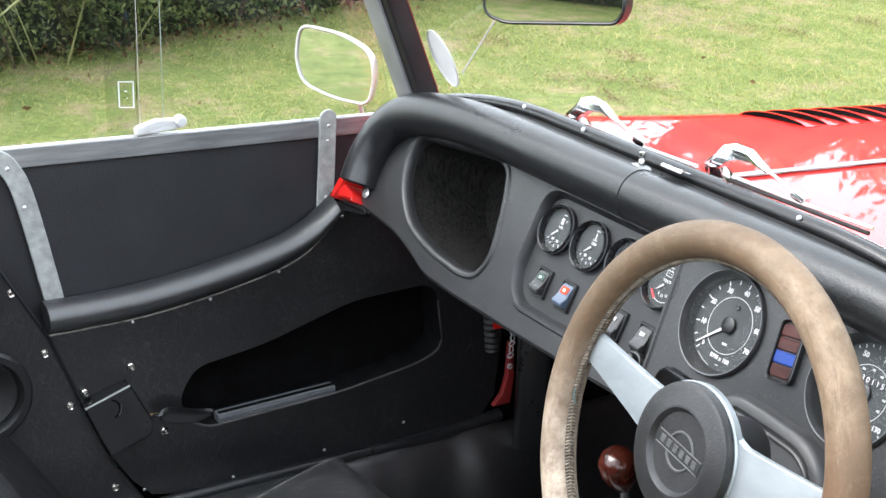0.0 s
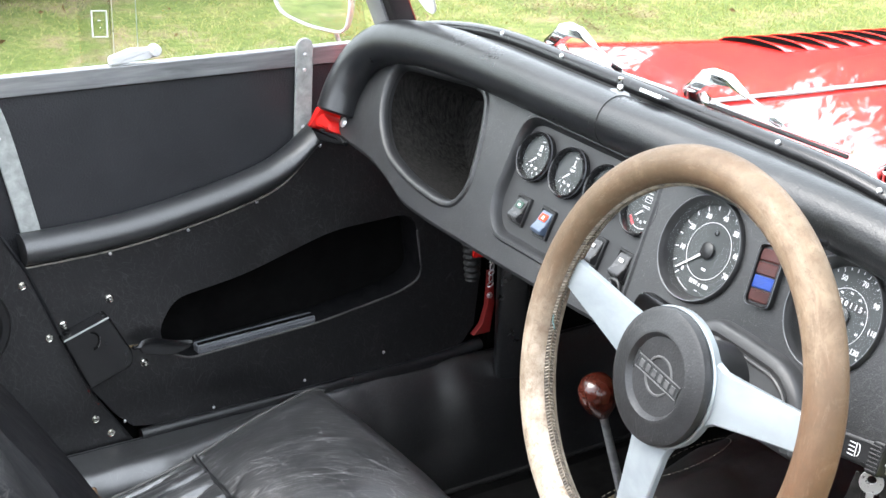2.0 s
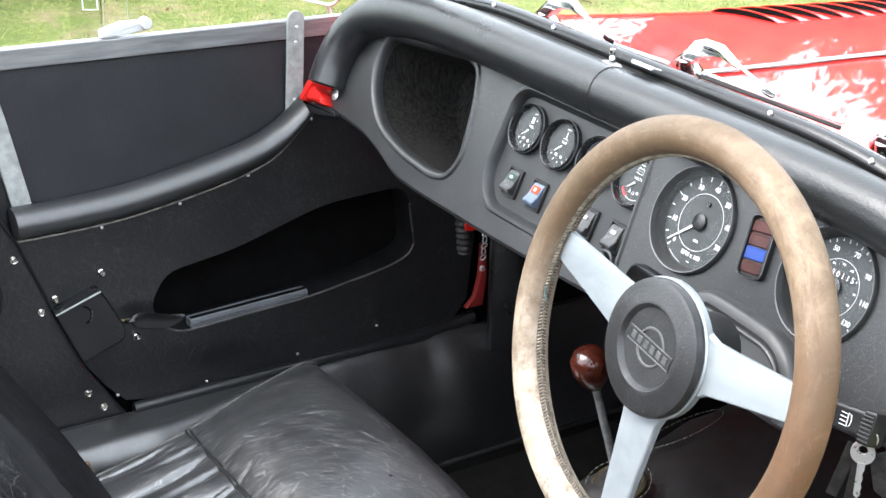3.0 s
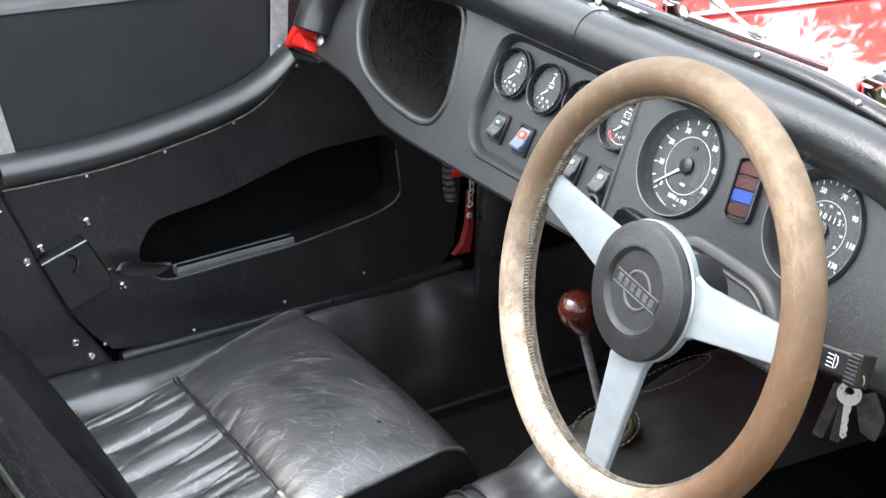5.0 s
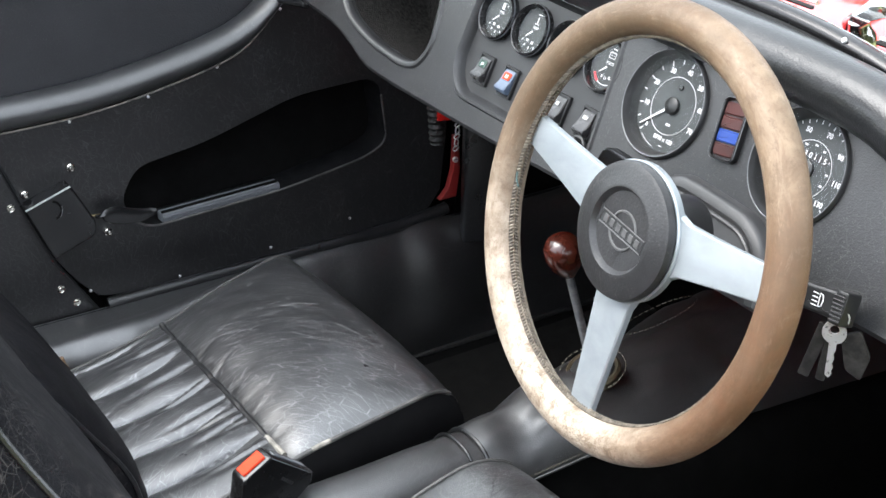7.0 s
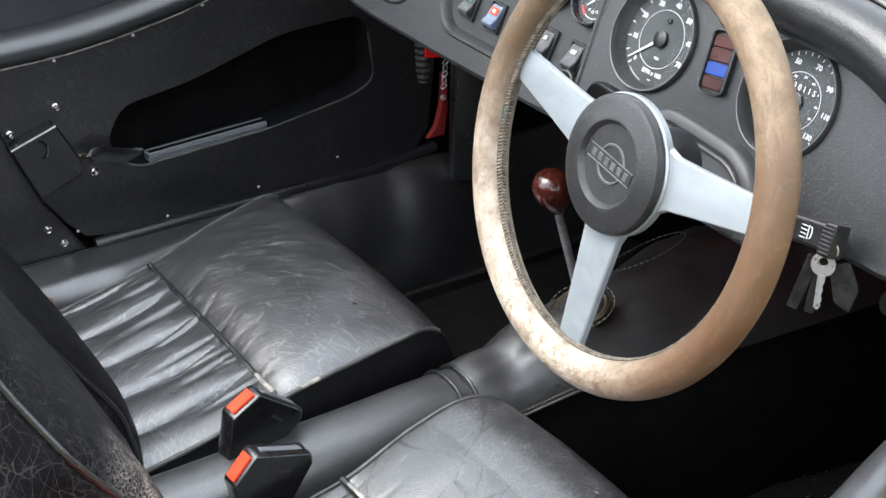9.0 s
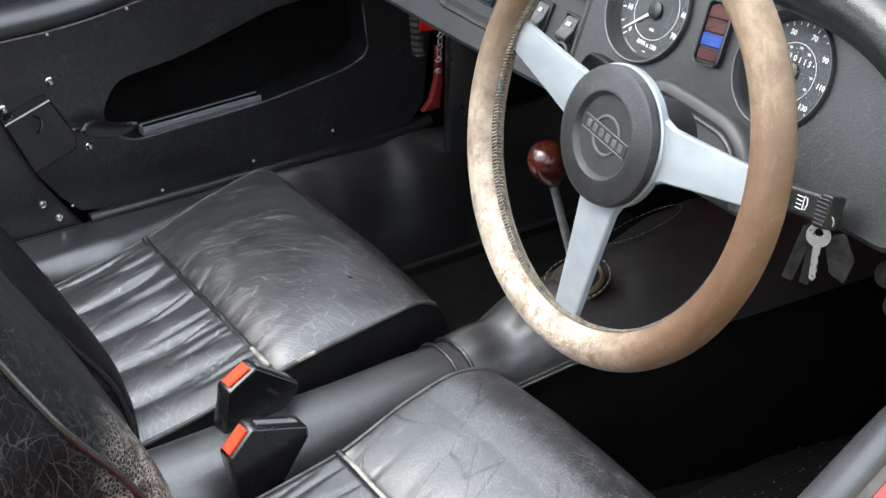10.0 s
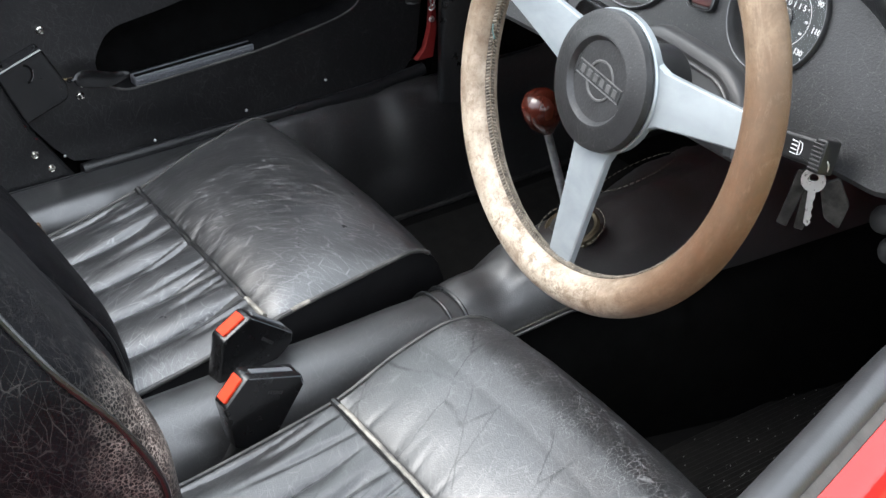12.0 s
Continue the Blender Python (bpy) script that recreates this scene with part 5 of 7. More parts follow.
part("shroud_mark", box(cm @ Matrix.Translation((0.026, 0.017, -0.040)) @ pose(0, 0, 0, 0, 70, 35), (0.006, 0.004, 0.001), 0.0003), M_ORANGE, col, "small orange mark")
part("shaft", tube([cm @ Vector((0, -0.004, -0.060)), cm @ Vector((-0.012, -0.045, -0.13)), cm @ Vector((-0.02, -0.085, -0.24))], 0.010, 10), M_RUBBER, col, "dark column shaft")
part("cowl", stacked(cow, [(-0.004, -0.004), (-0.002, 0.008), (0.000, 0.013), (0.003, 0.015), (0.010, 0.0155), (0.013, 0.013), (0.018, 0.012)], DASH), M_COWL, col, "moulded black cowl round the column")
ridge = [q for q in inset(ccw([Vector(q) for q in cow]), 0.0165) if q.y > -0.118]
ridge.sort(key=lambda q: math.atan2(q.y + 0.12, q.x - 0.14))
part("cowl_ridge", tube([DASH @ Vector((q.x, q.y, 0.0125)) for q in ridge], 0.0026, 8, up=D_N), M_COWL, col)

# column stalk with symbols, ignition key and fob
st = Vector((0.284, -0.058, 0.774))
stm = frame_at(st, (1, 0.05, 0.14), (-0.02, 0.35, 0.9))
ob = thing("column_stalk", "black switch stalk with white lamp symbol", "stalk", st)
prof = rounded([(-0.060, -0.011), (0.026, -0.013), (0.030, 0.011), (-0.060, 0.010)], 0.003, 3)
part("lever", block(prof, stm @ Matrix.Translation((-0.012, 0, -0.006)), 0.014, 0.003), M_BLACK, ob)
tip = part("tip", block(rounded([(0.009, -0.0160), (0.022, -0.0170), (0.024, 0.0125), (0.011, 0.0125)], 0.003, 3), stm @ Matrix.Translation((0, 0, -0.008)), 0.018, 0.002), M_BLACK, ob)
for k in range(7):
    part("rib", tube([stm @ Vector((0.0105, -0.013 + 0.0035 * k, 0.0104)), stm @ Vector((0.0215, -0.0135 + 0.0035 * k, 0.0104))], 0.0008, 5), M_BLACK, tip)
for k in range(4):
    part("symbol_ray", tube([stm @ Vector((-0.012, -0.006 + 0.0034 * k, 0.0085)), stm @ Vector((-0.006, -0.0065 + 0.0034 * k, 0.0085))], 0.0005, 4), M_WHITE, ob)
part("symbol_lamp", tube([stm @ Vector((x, y, 0.0085)) for x, y in ((-0.0045, -0.007), (-0.0015, -0.0055), (-0.0005, -0.001), (-0.0015, 0.0035), (-0.0045, 0.005))], 0.0006, 4, closed=True, up=D_N), M_WHITE, ob)
part("symbol_bracket", tube([stm @ Vector((x, y, 0.0085)) for x, y in ((-0.032, -0.008), (-0.025, -0.008), (-0.025, 0.006))], 0.0007, 4), M_WHITE, ob)

kp = Vector((0.2985, -0.064, 0.7530))
km = frame_at(kp, (0.83, 0.56, 0.0), (0.10, 0.0, 1)) @ Matrix.Diagonal((0.88, 0.95, 1, 1))
M_FOB = surface("scuffed_dark_fob", (0.010, 0.009, 0.009), (0.035, 0.033, 0.031), (0.6, 0.75), 120, 300, 0.0002, spec=0.15)
keys = thing("ignition_keys", "bright steel car key hanging with dark keys and fob", "keys", kp)
bow = circle(0.0115, 32)
bm = holed(bow, [circle(0.0045, 20, (0, 0.003))[::-1]], km @ Matrix.Translation((0, 0, 0.001)))
part("key_bow", solidify(bm, 0.0022), M_STEEL, keys, "round steel key head")
blade = [(-0.0035, -0.010), (-0.0035, -0.044), (0.0, -0.047), (0.0032, -0.043), (0.0020, -0.040), (0.0034, -0.036), (0.0018, -0.032), (0.0033, -0.027), (0.0020, -0.022), (0.0036, -0.018), (0.0036, -0.010)]
part("key_blade", block([Vector(q) for q in blade], km @ Matrix.Translation((0, 0, -0.0006)), 0.0018, 0.0003), M_STEEL, keys, "cut steel key blade")
part("key_ring", tube([km @ Vector((0.004 + 0.008 * math.cos(a), 0.016 + 0.008 * math.sin(a), 0.001)) for a in np.linspace(0, 2 * math.pi, 24, endpoint=False)], 0.0008, 6, closed=True), M_STEEL, keys)
part("dark_key", block(rounded([(-0.008, -0.010), (0.004, -0.010), (0.003, -0.062), (-0.006, -0.062)], 0.002, 3), km @ Matrix.Translation((0.002, 0.006, -0.007)) @ pose(0, 0, 0, 0, 0, -8), 0.003, 0.0006), M_FOB, keys)
part("leather_strap", block(rounded([(-0.007, -0.005), (0.006, -0.005), (0.004, -0.064), (-0.007, -0.064)], 0.002, 3), km @ Matrix.Translation((-0.008, 0.006, -0.010)) @ pose(0, 0, 0, 0, 0, -14), 0.003, 0.0006), M_FOB, keys)
fob = block(rounded([(-0.011, -0.006), (0.008, -0.002), (0.014, -0.030), (0.002, -0.052), (-0.011, -0.040)], 0.003, 3), km @ Matrix.Translation((0.015, 0.004, -0.006)) @ pose(0, 0, 0, 0, 0, 14), 0.004, 0.0008)
part("fob", fob, M_FOB, keys, "scratched dark grey metal fob")


# ---- passenger door, inside ----
XD = -0.745
DM = Matrix(((0, 0, 1, XD), (1, 0, 0, 0), (0, 1, 0, 0), (0, 0, 0, 1)))   # local x = car's length, y = height, z = into the cabin
door = thing("passenger_door", "black vinyl-trimmed car door with map pocket and padded top", "car door", (XD, -0.1, 0.355))
seam = [(-0.450, 0.634), (-0.385, 0.6342), (-0.310, 0.6375), (-0.225, 0.649), (-0.132, 0.6683), (-0.081, 0.690), (-0.031, 0.737)]
seam_s = [(q.x, q.y) for q in smooth_path([Vector((*q, 0)) for q in seam], 5)]
outline = seam_s + [(0.02, 0.735), (0.23, 0.72), (0.245, 0.50), (0.235, 0.40), (0.205, 0.362), (-0.27, 0.362), (-0.318, 0.372), (-0.345, 0.40), (-0.372, 0.44)]
outline = ccw([Vector(q) for q in outline])
pocket = ccw(rounded([(-0.277, 0.505), (-0.252, 0.548), (-0.150, 0.562), (-0.010, 0.602), (0.125, 0.606), (0.140, 0.50), (0.099, 0.483), (-0.033, 0.464), (-0.235, 0.455), (-0.262, 0.47)], [0.02, 0.02, 0.03, 0.03, 0.03, 0.03, 0.03, 0.03, 0.02, 0.02], 4))
bm = holed(outline, [pocket], DM)
stacked(outline, [(0, 0), (-0.001, -0.002), (-0.001, -0.02)], DM, bm, cap_last=False)
bmesh.ops.remove_doubles(bm, verts=bm.verts, dist=0.0002)
part("trim_panel", bm, M_TRIM, door, "flat black vinyl trim panel")
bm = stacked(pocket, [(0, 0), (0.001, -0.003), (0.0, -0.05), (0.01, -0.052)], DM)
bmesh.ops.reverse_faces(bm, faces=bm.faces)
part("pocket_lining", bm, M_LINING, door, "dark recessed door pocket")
low = [q for q in pocket if (q.y < 0.515 and q.x > -0.262) or q.x > 0.128]
low.sort(key=lambda q: q.x if q.y < 0.49 else 1 + q.y)
part("pocket_edge", tube([DM @ Vector((q.x, q.y, 0.001)) for q in low], 0.0018, 6), M_PIPING, door, "piped pocket edge")
part("top_piping", tube([DM @ Vector((x, y, 0.003)) for x, y in seam_s], 0.0014, 6), M_PIPING_WORN, door, "pale worn piping")


def pad_sec(s, t):
    """The padded door top: a rounded roll that rises towards the dash."""
    p = smooth_path([Vector((*q, 0)) for q in seam], 5)
    k = s * (len(p) - 1)
    i = min(int(k), len(p) - 2)
    q = p[i].lerp(p[i + 1], k - i)
    h = 0.040 - 0.012 * max(0, s - 0.8) / 0.2
    a = -0.5 * math.pi + t * math.pi * 1.25
    return Vector((XD - 0.006 + 0.026 * math.cos(a), q.x, q.y + 0.002 + h / 2 + h / 2 * math.sin(a)))


bm = grid(pad_sec, 40, 16)
bm.verts.ensure_lookup_table()
bm.faces.new([bm.verts[j] for j in range(17)])
part("padded_top", bm, M_DOORPAD, door, "rounded padded black door top")
for y, z in ((-0.3365, 0.631), (-0.2275, 0.6435), (-0.127, 0.666), (-0.030, 0.731), (-0.3305, 0.383), (-0.200, 0.3695), (-0.057, 0.377), (0.075, 0.391)):
    screw((XD + 0.001, y, z), (1, 0, 0), door, 0.0022)
part("bottom_edge", tube([(XD + 0.004, y, 0.357 + 0.012 * max(0, (y - 0.1) / 0.15) ** 2) for y in np.linspace(-0.31, 0.245, 24)], 0.0095, 12), M_PAD, door, "rolled black lower edge")
# lock box, pull lever and its domed screws
lock = part("lock_box", block(rounded([(-0.3825, 0.4552), (-0.323, 0.4760), (-0.3215, 0.495), (-0.3515, 0.5535), (-0.4150, 0.5325)], [0.004, 0.014, 0.012, 0.004, 0.004], 5), DM @ Matrix.Translation((0, 0, 0.001)), 0.024, 0.0022), M_GLOSSBLACK, door, "black painted lock box")
part("lock_lip", tube([DM @ Vector((-0.4135, 0.5318, 0.0243)), DM @ Vector((-0.3525, 0.5526, 0.0243))], 0.0013, 6), M_STRAP, lock, "thin grey line along the top edge")
part("lock_slot", tube([DM @ Vector((-0.3775 + 0.010 * math.cos(a), 0.5245 + 0.0125 * math.sin(a), 0.0252)) for a in np.linspace(-1.3, 1.6, 12)], 0.0014, 5), M_DARK, lock)
part("slot_edge", tube([DM @ Vector((-0.3765 + 0.0105 * math.cos(a), 0.5245 + 0.0130 * math.sin(a), 0.0254)) for a in np.linspace(-0.9, 0.3, 8)], 0.0007, 5), M_RAIL, lock)
lev = smooth_path([Vector((-0.320, 0.499, 0)), Vector((-0.296, 0.496, 0)), Vector((-0.262, 0.488, 0)), Vector((-0.237, 0.490, 0))], 5)
bm = bmesh.new()
rows = []
for i, q in enumerate(lev):
    t = i / (len(lev) - 1)
    w = 0.0022 + 0.0105 * max(0, math.sin(math.pi * (max(0, t - 0.14) / 0.86) ** 0.6)) ** 0.9
    z0 = 0.016 + 0.004 * t
    rows.append([bm.verts.new(DM @ Vector((q.x, q.y + dy * w, z0 + dz))) for dy, dz in ((0.9, 0.0), (1, 0.003), (0.2, 0.006), (-0.9, 0.005), (-1.1, 0.001), (0, -0.002))])
for a, b in zip(rows, rows[1:]):
    for k in range(6):
        bm.faces.new((a[k], a[(k + 1) % 6], b[(k + 1) % 6], b[k]))
bm.faces.new(rows[0][::-1])
bm.faces.new(rows[-1])
bmesh.ops.recalc_face_normals(bm, faces=bm.faces)
part("pull_lever", bm, M_GLOSSBLACK, door, "black curved pull lever")
part("lever_pin", tube([DM @ Vector((-0.326, 0.500, 0.014)), DM @ Vector((-0.306, 0.498, 0.016))], 0.0018, 8), M_BRASS, door)
for y, z, r in ((-0.406, 0.5445, 0.0052), (-0.342, 0.5685, 0.0052), (-0.299, 0.4645, 0.0052)):
    mm = DM @ Matrix.Translation((y, z, 0.0))
    part("dome_nut", lathe([(0, 0.0105), (r * 0.45, 0.0098), (r * 0.72, 0.0070), (r * 0.80, 0.0040), (r * 1.05, 0.0030), (r * 1.15, 0)], mm, 18), M_NUT, door, "bright domed nut")
tray = DM @ Matrix.Translation((-0.128, 0.4640, -0.010)) @ Matrix.Rotation(radians(2), 4, "Z")
tr = thing("plastic_channel", "grey plastic channel lying in the door pocket", "channel", tray.translation)
part("channel", box(tray, (0.182, 0.015, 0.016), 0.002), M_GREYP, tr)
part("ridge", box(tray @ Matrix.Translation((0, 0.002, 0.008)), (0.180, 0.003, 0.002), 0.0005), M_GREYP, tr)
part("slot", box(tray @ Matrix.Translation((0, 0.0078, 0.002)), (0.178, 0.002, 0.006), 0.0004), M_DARK, tr)

# rear quarter trim with its screws and a loudspeaker
quart = thing("quarter_panel_trim", "black vinyl quarter trim fixed with bright screws", "trim panel", (XD, -0.6, 0.3))
qo = ccw([Vector(q) for q in ((-0.448, 0.63), (-0.465, 0.66), (-0.52, 0.76), (-0.62, 0.80), (-0.95, 0.80), (-0.95, 0.25), (-0.34, 0.318), (-0.318, 0.345), (-0.375, 0.437))])
bm = holed(qo, [circle(0.050, 32, (-0.538, 0.566))[::-1]], DM @ Matrix.Translation((0, 0, 0.003)))
stacked(qo, [(0, 0.003), (0, -0.02)], DM, bm, cap_last=False)
part("panel", bm, M_TRIM, quart)
part("welt", tube([DM @ Vector((x, y, 0.004)) for x, y in ((-0.62, 0.80), (-0.52, 0.76), (-0.465, 0.66), (-0.449, 0.63), (-0.375, 0.437), (-0.318, 0.345))], 0.0028, 6), M_PAD, quart)
part("worn_edge", tube([DM @ Vector((x, y, 0.0045)) for x, y in ((-0.408, 0.522), (-0.375, 0.4365))], 0.0011, 6), M_PIPING_WORN, quart)
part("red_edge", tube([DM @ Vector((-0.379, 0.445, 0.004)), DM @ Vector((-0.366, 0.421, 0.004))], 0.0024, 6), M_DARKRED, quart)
for y, z in ((-0.492, 0.70), (-0.455, 0.611), (-0.426, 0.531), (-0.372, 0.398), (-0.352, 0.372)):
    mm = DM @ Matrix.Translation((y, z, 0.003))
    part("screw", lathe([(0, 0.0026), (0.0022, 0.0022), (0.0030, 0.0006), (0.0042, 0.0006), (0.0052, 0.0012), (0.0056, 0)], mm, 18), M_NUT, quart, "bright cup-washer screw")
spm = DM @ Matrix.Translation((-0.538, 0.566, 0.003))
sp = thing("loudspeaker", "round black loudspeaker set in the quarter trim", "speaker", spm.translation)
part("ring", lathe([(0.064, 0), (0.064, 0.004), (0.060, 0.008), (0.052, 0.008), (0.048, 0.002), (0.047, -0.01)], spm, 48), M_BLACK, sp)
part("cone", lathe([(0.048, -0.004), (0.044, -0.002), (0.040, -0.005), (0.018, -0.020), (0, -0.016)], spm, 48), M_RUBBER, sp)

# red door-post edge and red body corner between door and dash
part("door_post", block(ccw([Vector(q) for q in ((0.2575, 0.485), (0.264, 0.485), (0.268, 0.43), (0.262, 0.384), (0.232, 0.384), (0.247, 0.400), (0.2555, 0.43), (0.2575, 0.46))]), DM @ Matrix.Translation((0, 0, -0.004)), 0.010, 0.001), M_DARKRED, car, "red door post, coloured darker for the shade on it")
part("post_cover", block(rounded([(-0.022, -0.014), (0.026, -0.014), (0.026, 0.014), (-0.022, 0.014)], 0.008, 4), Matrix.Translation((-0.694, 0.268, 0.33)) @ pose(0, 0, 0, 0, 0, 70), 0.30, 0.004), M_PAD, car, "black padded post below the dash")
part("post_screw", lathe([(0, 0.004), (0.004, 0.0035), (0.005, 0)], DM @ Matrix.Translation((0.258, 0.447, 0.006)), 14), M_STEEL, car)
corner = on_dash(0, 0, 0.0)
part("scuttle_corner", stacked(rounded([(-0.7265, -0.0860), (-0.6880, -0.0820), (-0.6940, -0.0690), (-0.7205, -0.0640), (-0.7300, -0.0740)], 0.003, 3), [(0, -0.02), (0, 0.010), (0.002, 0.0135), (0.004, 0.0140)], corner), M_RED, car, "red body corner showing beside the dash")
part("corner_fold", stacked(rounded([(-0.7410, -0.0915), (-0.7320, -0.0890), (-0.7200, -0.0605), (-0.7275, -0.0565), (-0.7365, -0.0605)], 0.003, 3), [(0, -0.02), (0, 0.013), (0.0018, 0.0165)], corner), M_RED, car, "upright red flange")
part("corner_flap", block(rounded([(-0.7410, -0.0915), (-0.7333, -0.0890), (-0.6736, -0.0812), (-0.6530, -0.0838), (-0.6540, -0.0900), (-0.7140, -0.1010)], 0.003, 3), corner, 0.009, 0.002), M_GLOSSBLACK, car, "black capping below the red corner")


def body_side(sign, name, y0=-1.2, y1=1.2):
    def side_pt(s, t):
        y = y0 + (y1 - y0) * s
        x = XC + sign * (0.655 - 0.02 * t * t - 0.05 * max(0, y - 0.2))
        top = 0.66 + (0.08 * min(1, max(0, (y + 0.12) / 0.12)) if y > -0.12 else 0) + (0.12 * min(1, max(0, (-0.45 - y) / 0.15)))
        return Vector((x, y, 0.22 + (top - 0.22) * t))
    part(name, solidify(grid(side_pt, 60, 10), 0.004), M_RED, car, "red painted body side")


body_side(-1, "left_flank")
# added black sheet: keeps red light off the back of the trim
part("flank_bounce_stop", solidify(grid(lambda s, t: Vector((XC - 0.628, -1.18 + 2.0 * s, 0.20 + (0.44 + 0.07 * min(1, max(0, (-0.12 + 2.0 * s - 1.06) / 0.2))) * t)), 30, 4), 0.004), M_DARK, car, "unseen black sheet that stops red bounce from the flank")

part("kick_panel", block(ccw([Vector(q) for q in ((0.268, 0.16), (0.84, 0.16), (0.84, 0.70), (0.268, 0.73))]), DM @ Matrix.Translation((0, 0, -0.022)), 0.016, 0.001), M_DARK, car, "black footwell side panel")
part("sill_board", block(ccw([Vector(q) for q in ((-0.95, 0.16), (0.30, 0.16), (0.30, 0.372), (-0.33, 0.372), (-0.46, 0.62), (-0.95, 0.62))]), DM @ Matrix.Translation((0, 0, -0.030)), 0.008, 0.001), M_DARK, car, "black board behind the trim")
# ---- sidescreen on the passenger door ----
XS = -0.775
M_PERSPEX_EDGE = surface("perspex_edge", (0.30, 0.34, 0.30), (0.42, 0.46, 0.42), (0.2, 0.4), 40, 200, 0.0)
SM = Matrix(((0, 0, 1, XS), (1, 0, 0, 0), (0, 1, 0, 0), (0, 0, 0, 1)))
ss = thing("sidescreen", "detachable sidescreen, black vinyl below and sliding clear panes above", "sidescreen", (XS, -0.2, 0.66))
part("vinyl_panel", block(ccw([Vector(q) for q in ((-0.95, 0.60), (0.14, 0.60), (0.14, 0.853), (-0.95, 0.878))]), SM @ Matrix.Translation((0, 0, -0.006)), 0.006, 0.0005), M_SCREEN_VINYL, ss, "grained black vinyl")
rail = [Vector((-0.95, 0.862)), Vector((0.05, 0.837)), Vector((0.05, 0.862)), Vector((-0.95, 0.888))]
part("lower_rail", block(ccw(rail), SM @ Matrix.Translation((0, 0, 0.0)), 0.006, 0.0012), M_RAIL, ss, "dull aluminium rail")
part("rail_lip", tube([SM @ Vector((-0.95, 0.888, 0.0005)), SM @ Vector((0.05, 0.862, 0.0005))], 0.0022, 6), M_STEEL, ss)
part("stitch_line", tube([SM @ Vector((-0.95, 0.8605, 0.0005)), SM @ Vector((0.05, 0.8355, 0.0005))], 0.0010, 5), M_RUBBER, ss)
p1 = part("fixed_pane", block(ccw([Vector(q) for q in ((-0.95, 0.875), (-0.306, 0.866), (-0.306, 1.25), (-0.95, 1.25))]), SM @ Matrix.Translation((0, 0, -0.006)), 0.003, 0.0003), M_PERSPEX, ss)
p2 = part("sliding_pane", block(ccw([Vector(q) for q in ((-0.345, 0.865), (0.07, 0.853), (-0.02, 1.25), (-0.345, 1.25))]), SM @ Matrix.Translation((0, 0, -0.0105)), 0.003, 0.0003), M_PERSPEX, ss)
p1.visible_shadow = p2.visible_shadow = False
part("pane_edge", tube([SM @ Vector((-0.304, 0.885, -0.002)), SM @ Vector((-0.304, 1.25, -0.002))], 0.0005, 5), M_STEEL, ss)
part("pane_rear_edge", tube([SM @ Vector((-0.270, 0.885, -0.008)), SM @ Vector((-0.271, 1.25, -0.008))], 0.0006, 5), M_PERSPEX_EDGE, ss)
part("upper_rail", tube([SM @ Vector((-0.95, 1.25, 0)), SM @ Vector((-0.07, 1.25, 0))], 0.008, 8), M_RAIL, ss)
fr = [Vector((-0.331, 0.911)), Vector((-0.312, 0.909)), Vector((-0.312, 0.942)), Vector((-0.331, 0.944))]
lab = thing("window_sticker", "small white-edged sticker on the clear pane", "sticker", SM @ Vector((-0.327, 0.912, 0)))
part("sticker_border", tube([SM @ Vector((q.x, q.y, 0.0)) for q in fr], 0.0012, 4, closed=True, up=(1, 0, 0)), M_WHITEP, lab)
for a, b in ((0.60, 0.3), (0.35, 0.5)):
    part("sticker_print", tube([SM @ Vector((-0.328 + 0.014 * b, 0.9095 + 0.036 * a, 0)), SM @ Vector((-0.320, 0.909 + 0.036 * a, 0))], 0.0007, 4), M_WHITEP, lab)
kn = thing("pane_catch", "white plastic finger catch on the sliding pane", "catch", SM @ Vector((-0.28, 0.876, 0)))
part("catch_bar", block(rounded([(-0.313, 0.873), (-0.255, 0.876), (-0.252, 0.889), (-0.285, 0.891), (-0.313, 0.883)], 0.003, 3), SM @ Matrix.Translation((0, 0, -0.002)), 0.010, 0.002), M_WHITEP, kn)
part("catch_knob", lathe([(0.008, 0), (0.008, 0.010), (0.006, 0.013), (0, 0.0135)], SM @ Matrix.Translation((-0.253, 0.886, 0)), 20), M_WHITEP, kn)


def strap(points, w, name, screws):
    """A flat pressed strap along points in the sidescreen's plane."""
    p = smooth_path([Vector((*q, 0)) for q in points], 6)
    bm = bmesh.new()
    rows = []
    for i, q in enumerate(p):
        t = (p[min(i + 1, len(p) - 1)] - p[max(i - 1, 0)]).normalized()
        nrm = Vector((-t.y, t.x, 0))
        rows.append([bm.verts.new(SM @ Vector((q.x + nrm.x * a, q.y + nrm.y * a, z))) for a, z in ((-w, 0.006), (-w, 0.0095), (-w + 0.001, 0.0103), (w - 0.001, 0.0103), (w, 0.0095), (w, 0.006))])
    for a, b in zip(rows, rows[1:]):
        for k in range(6):
            bm.faces.new((a[k], a[(k + 1) % 6], b[(k + 1) % 6], b[k]))
    bm.faces.new(rows[0][::-1])
    bm.faces.new(rows[-1])
    bmesh.ops.recalc_face_normals(bm, faces=bm.faces)
    br = part(name, bm, M_STRAP, ss, "grey painted steel bracket, scuffed")
    for y, z in screws:
        screw(SM @ Vector((y, z, 0.0103)), (1, 0, 0), br, 0.0028)


strap([(-0.041, 0.866), (-0.043, 0.80), (-0.046, 0.72)], 0.0125, "front_bracket", [(-0.041, 0.856), (-0.0425, 0.835), (-0.045, 0.755)])
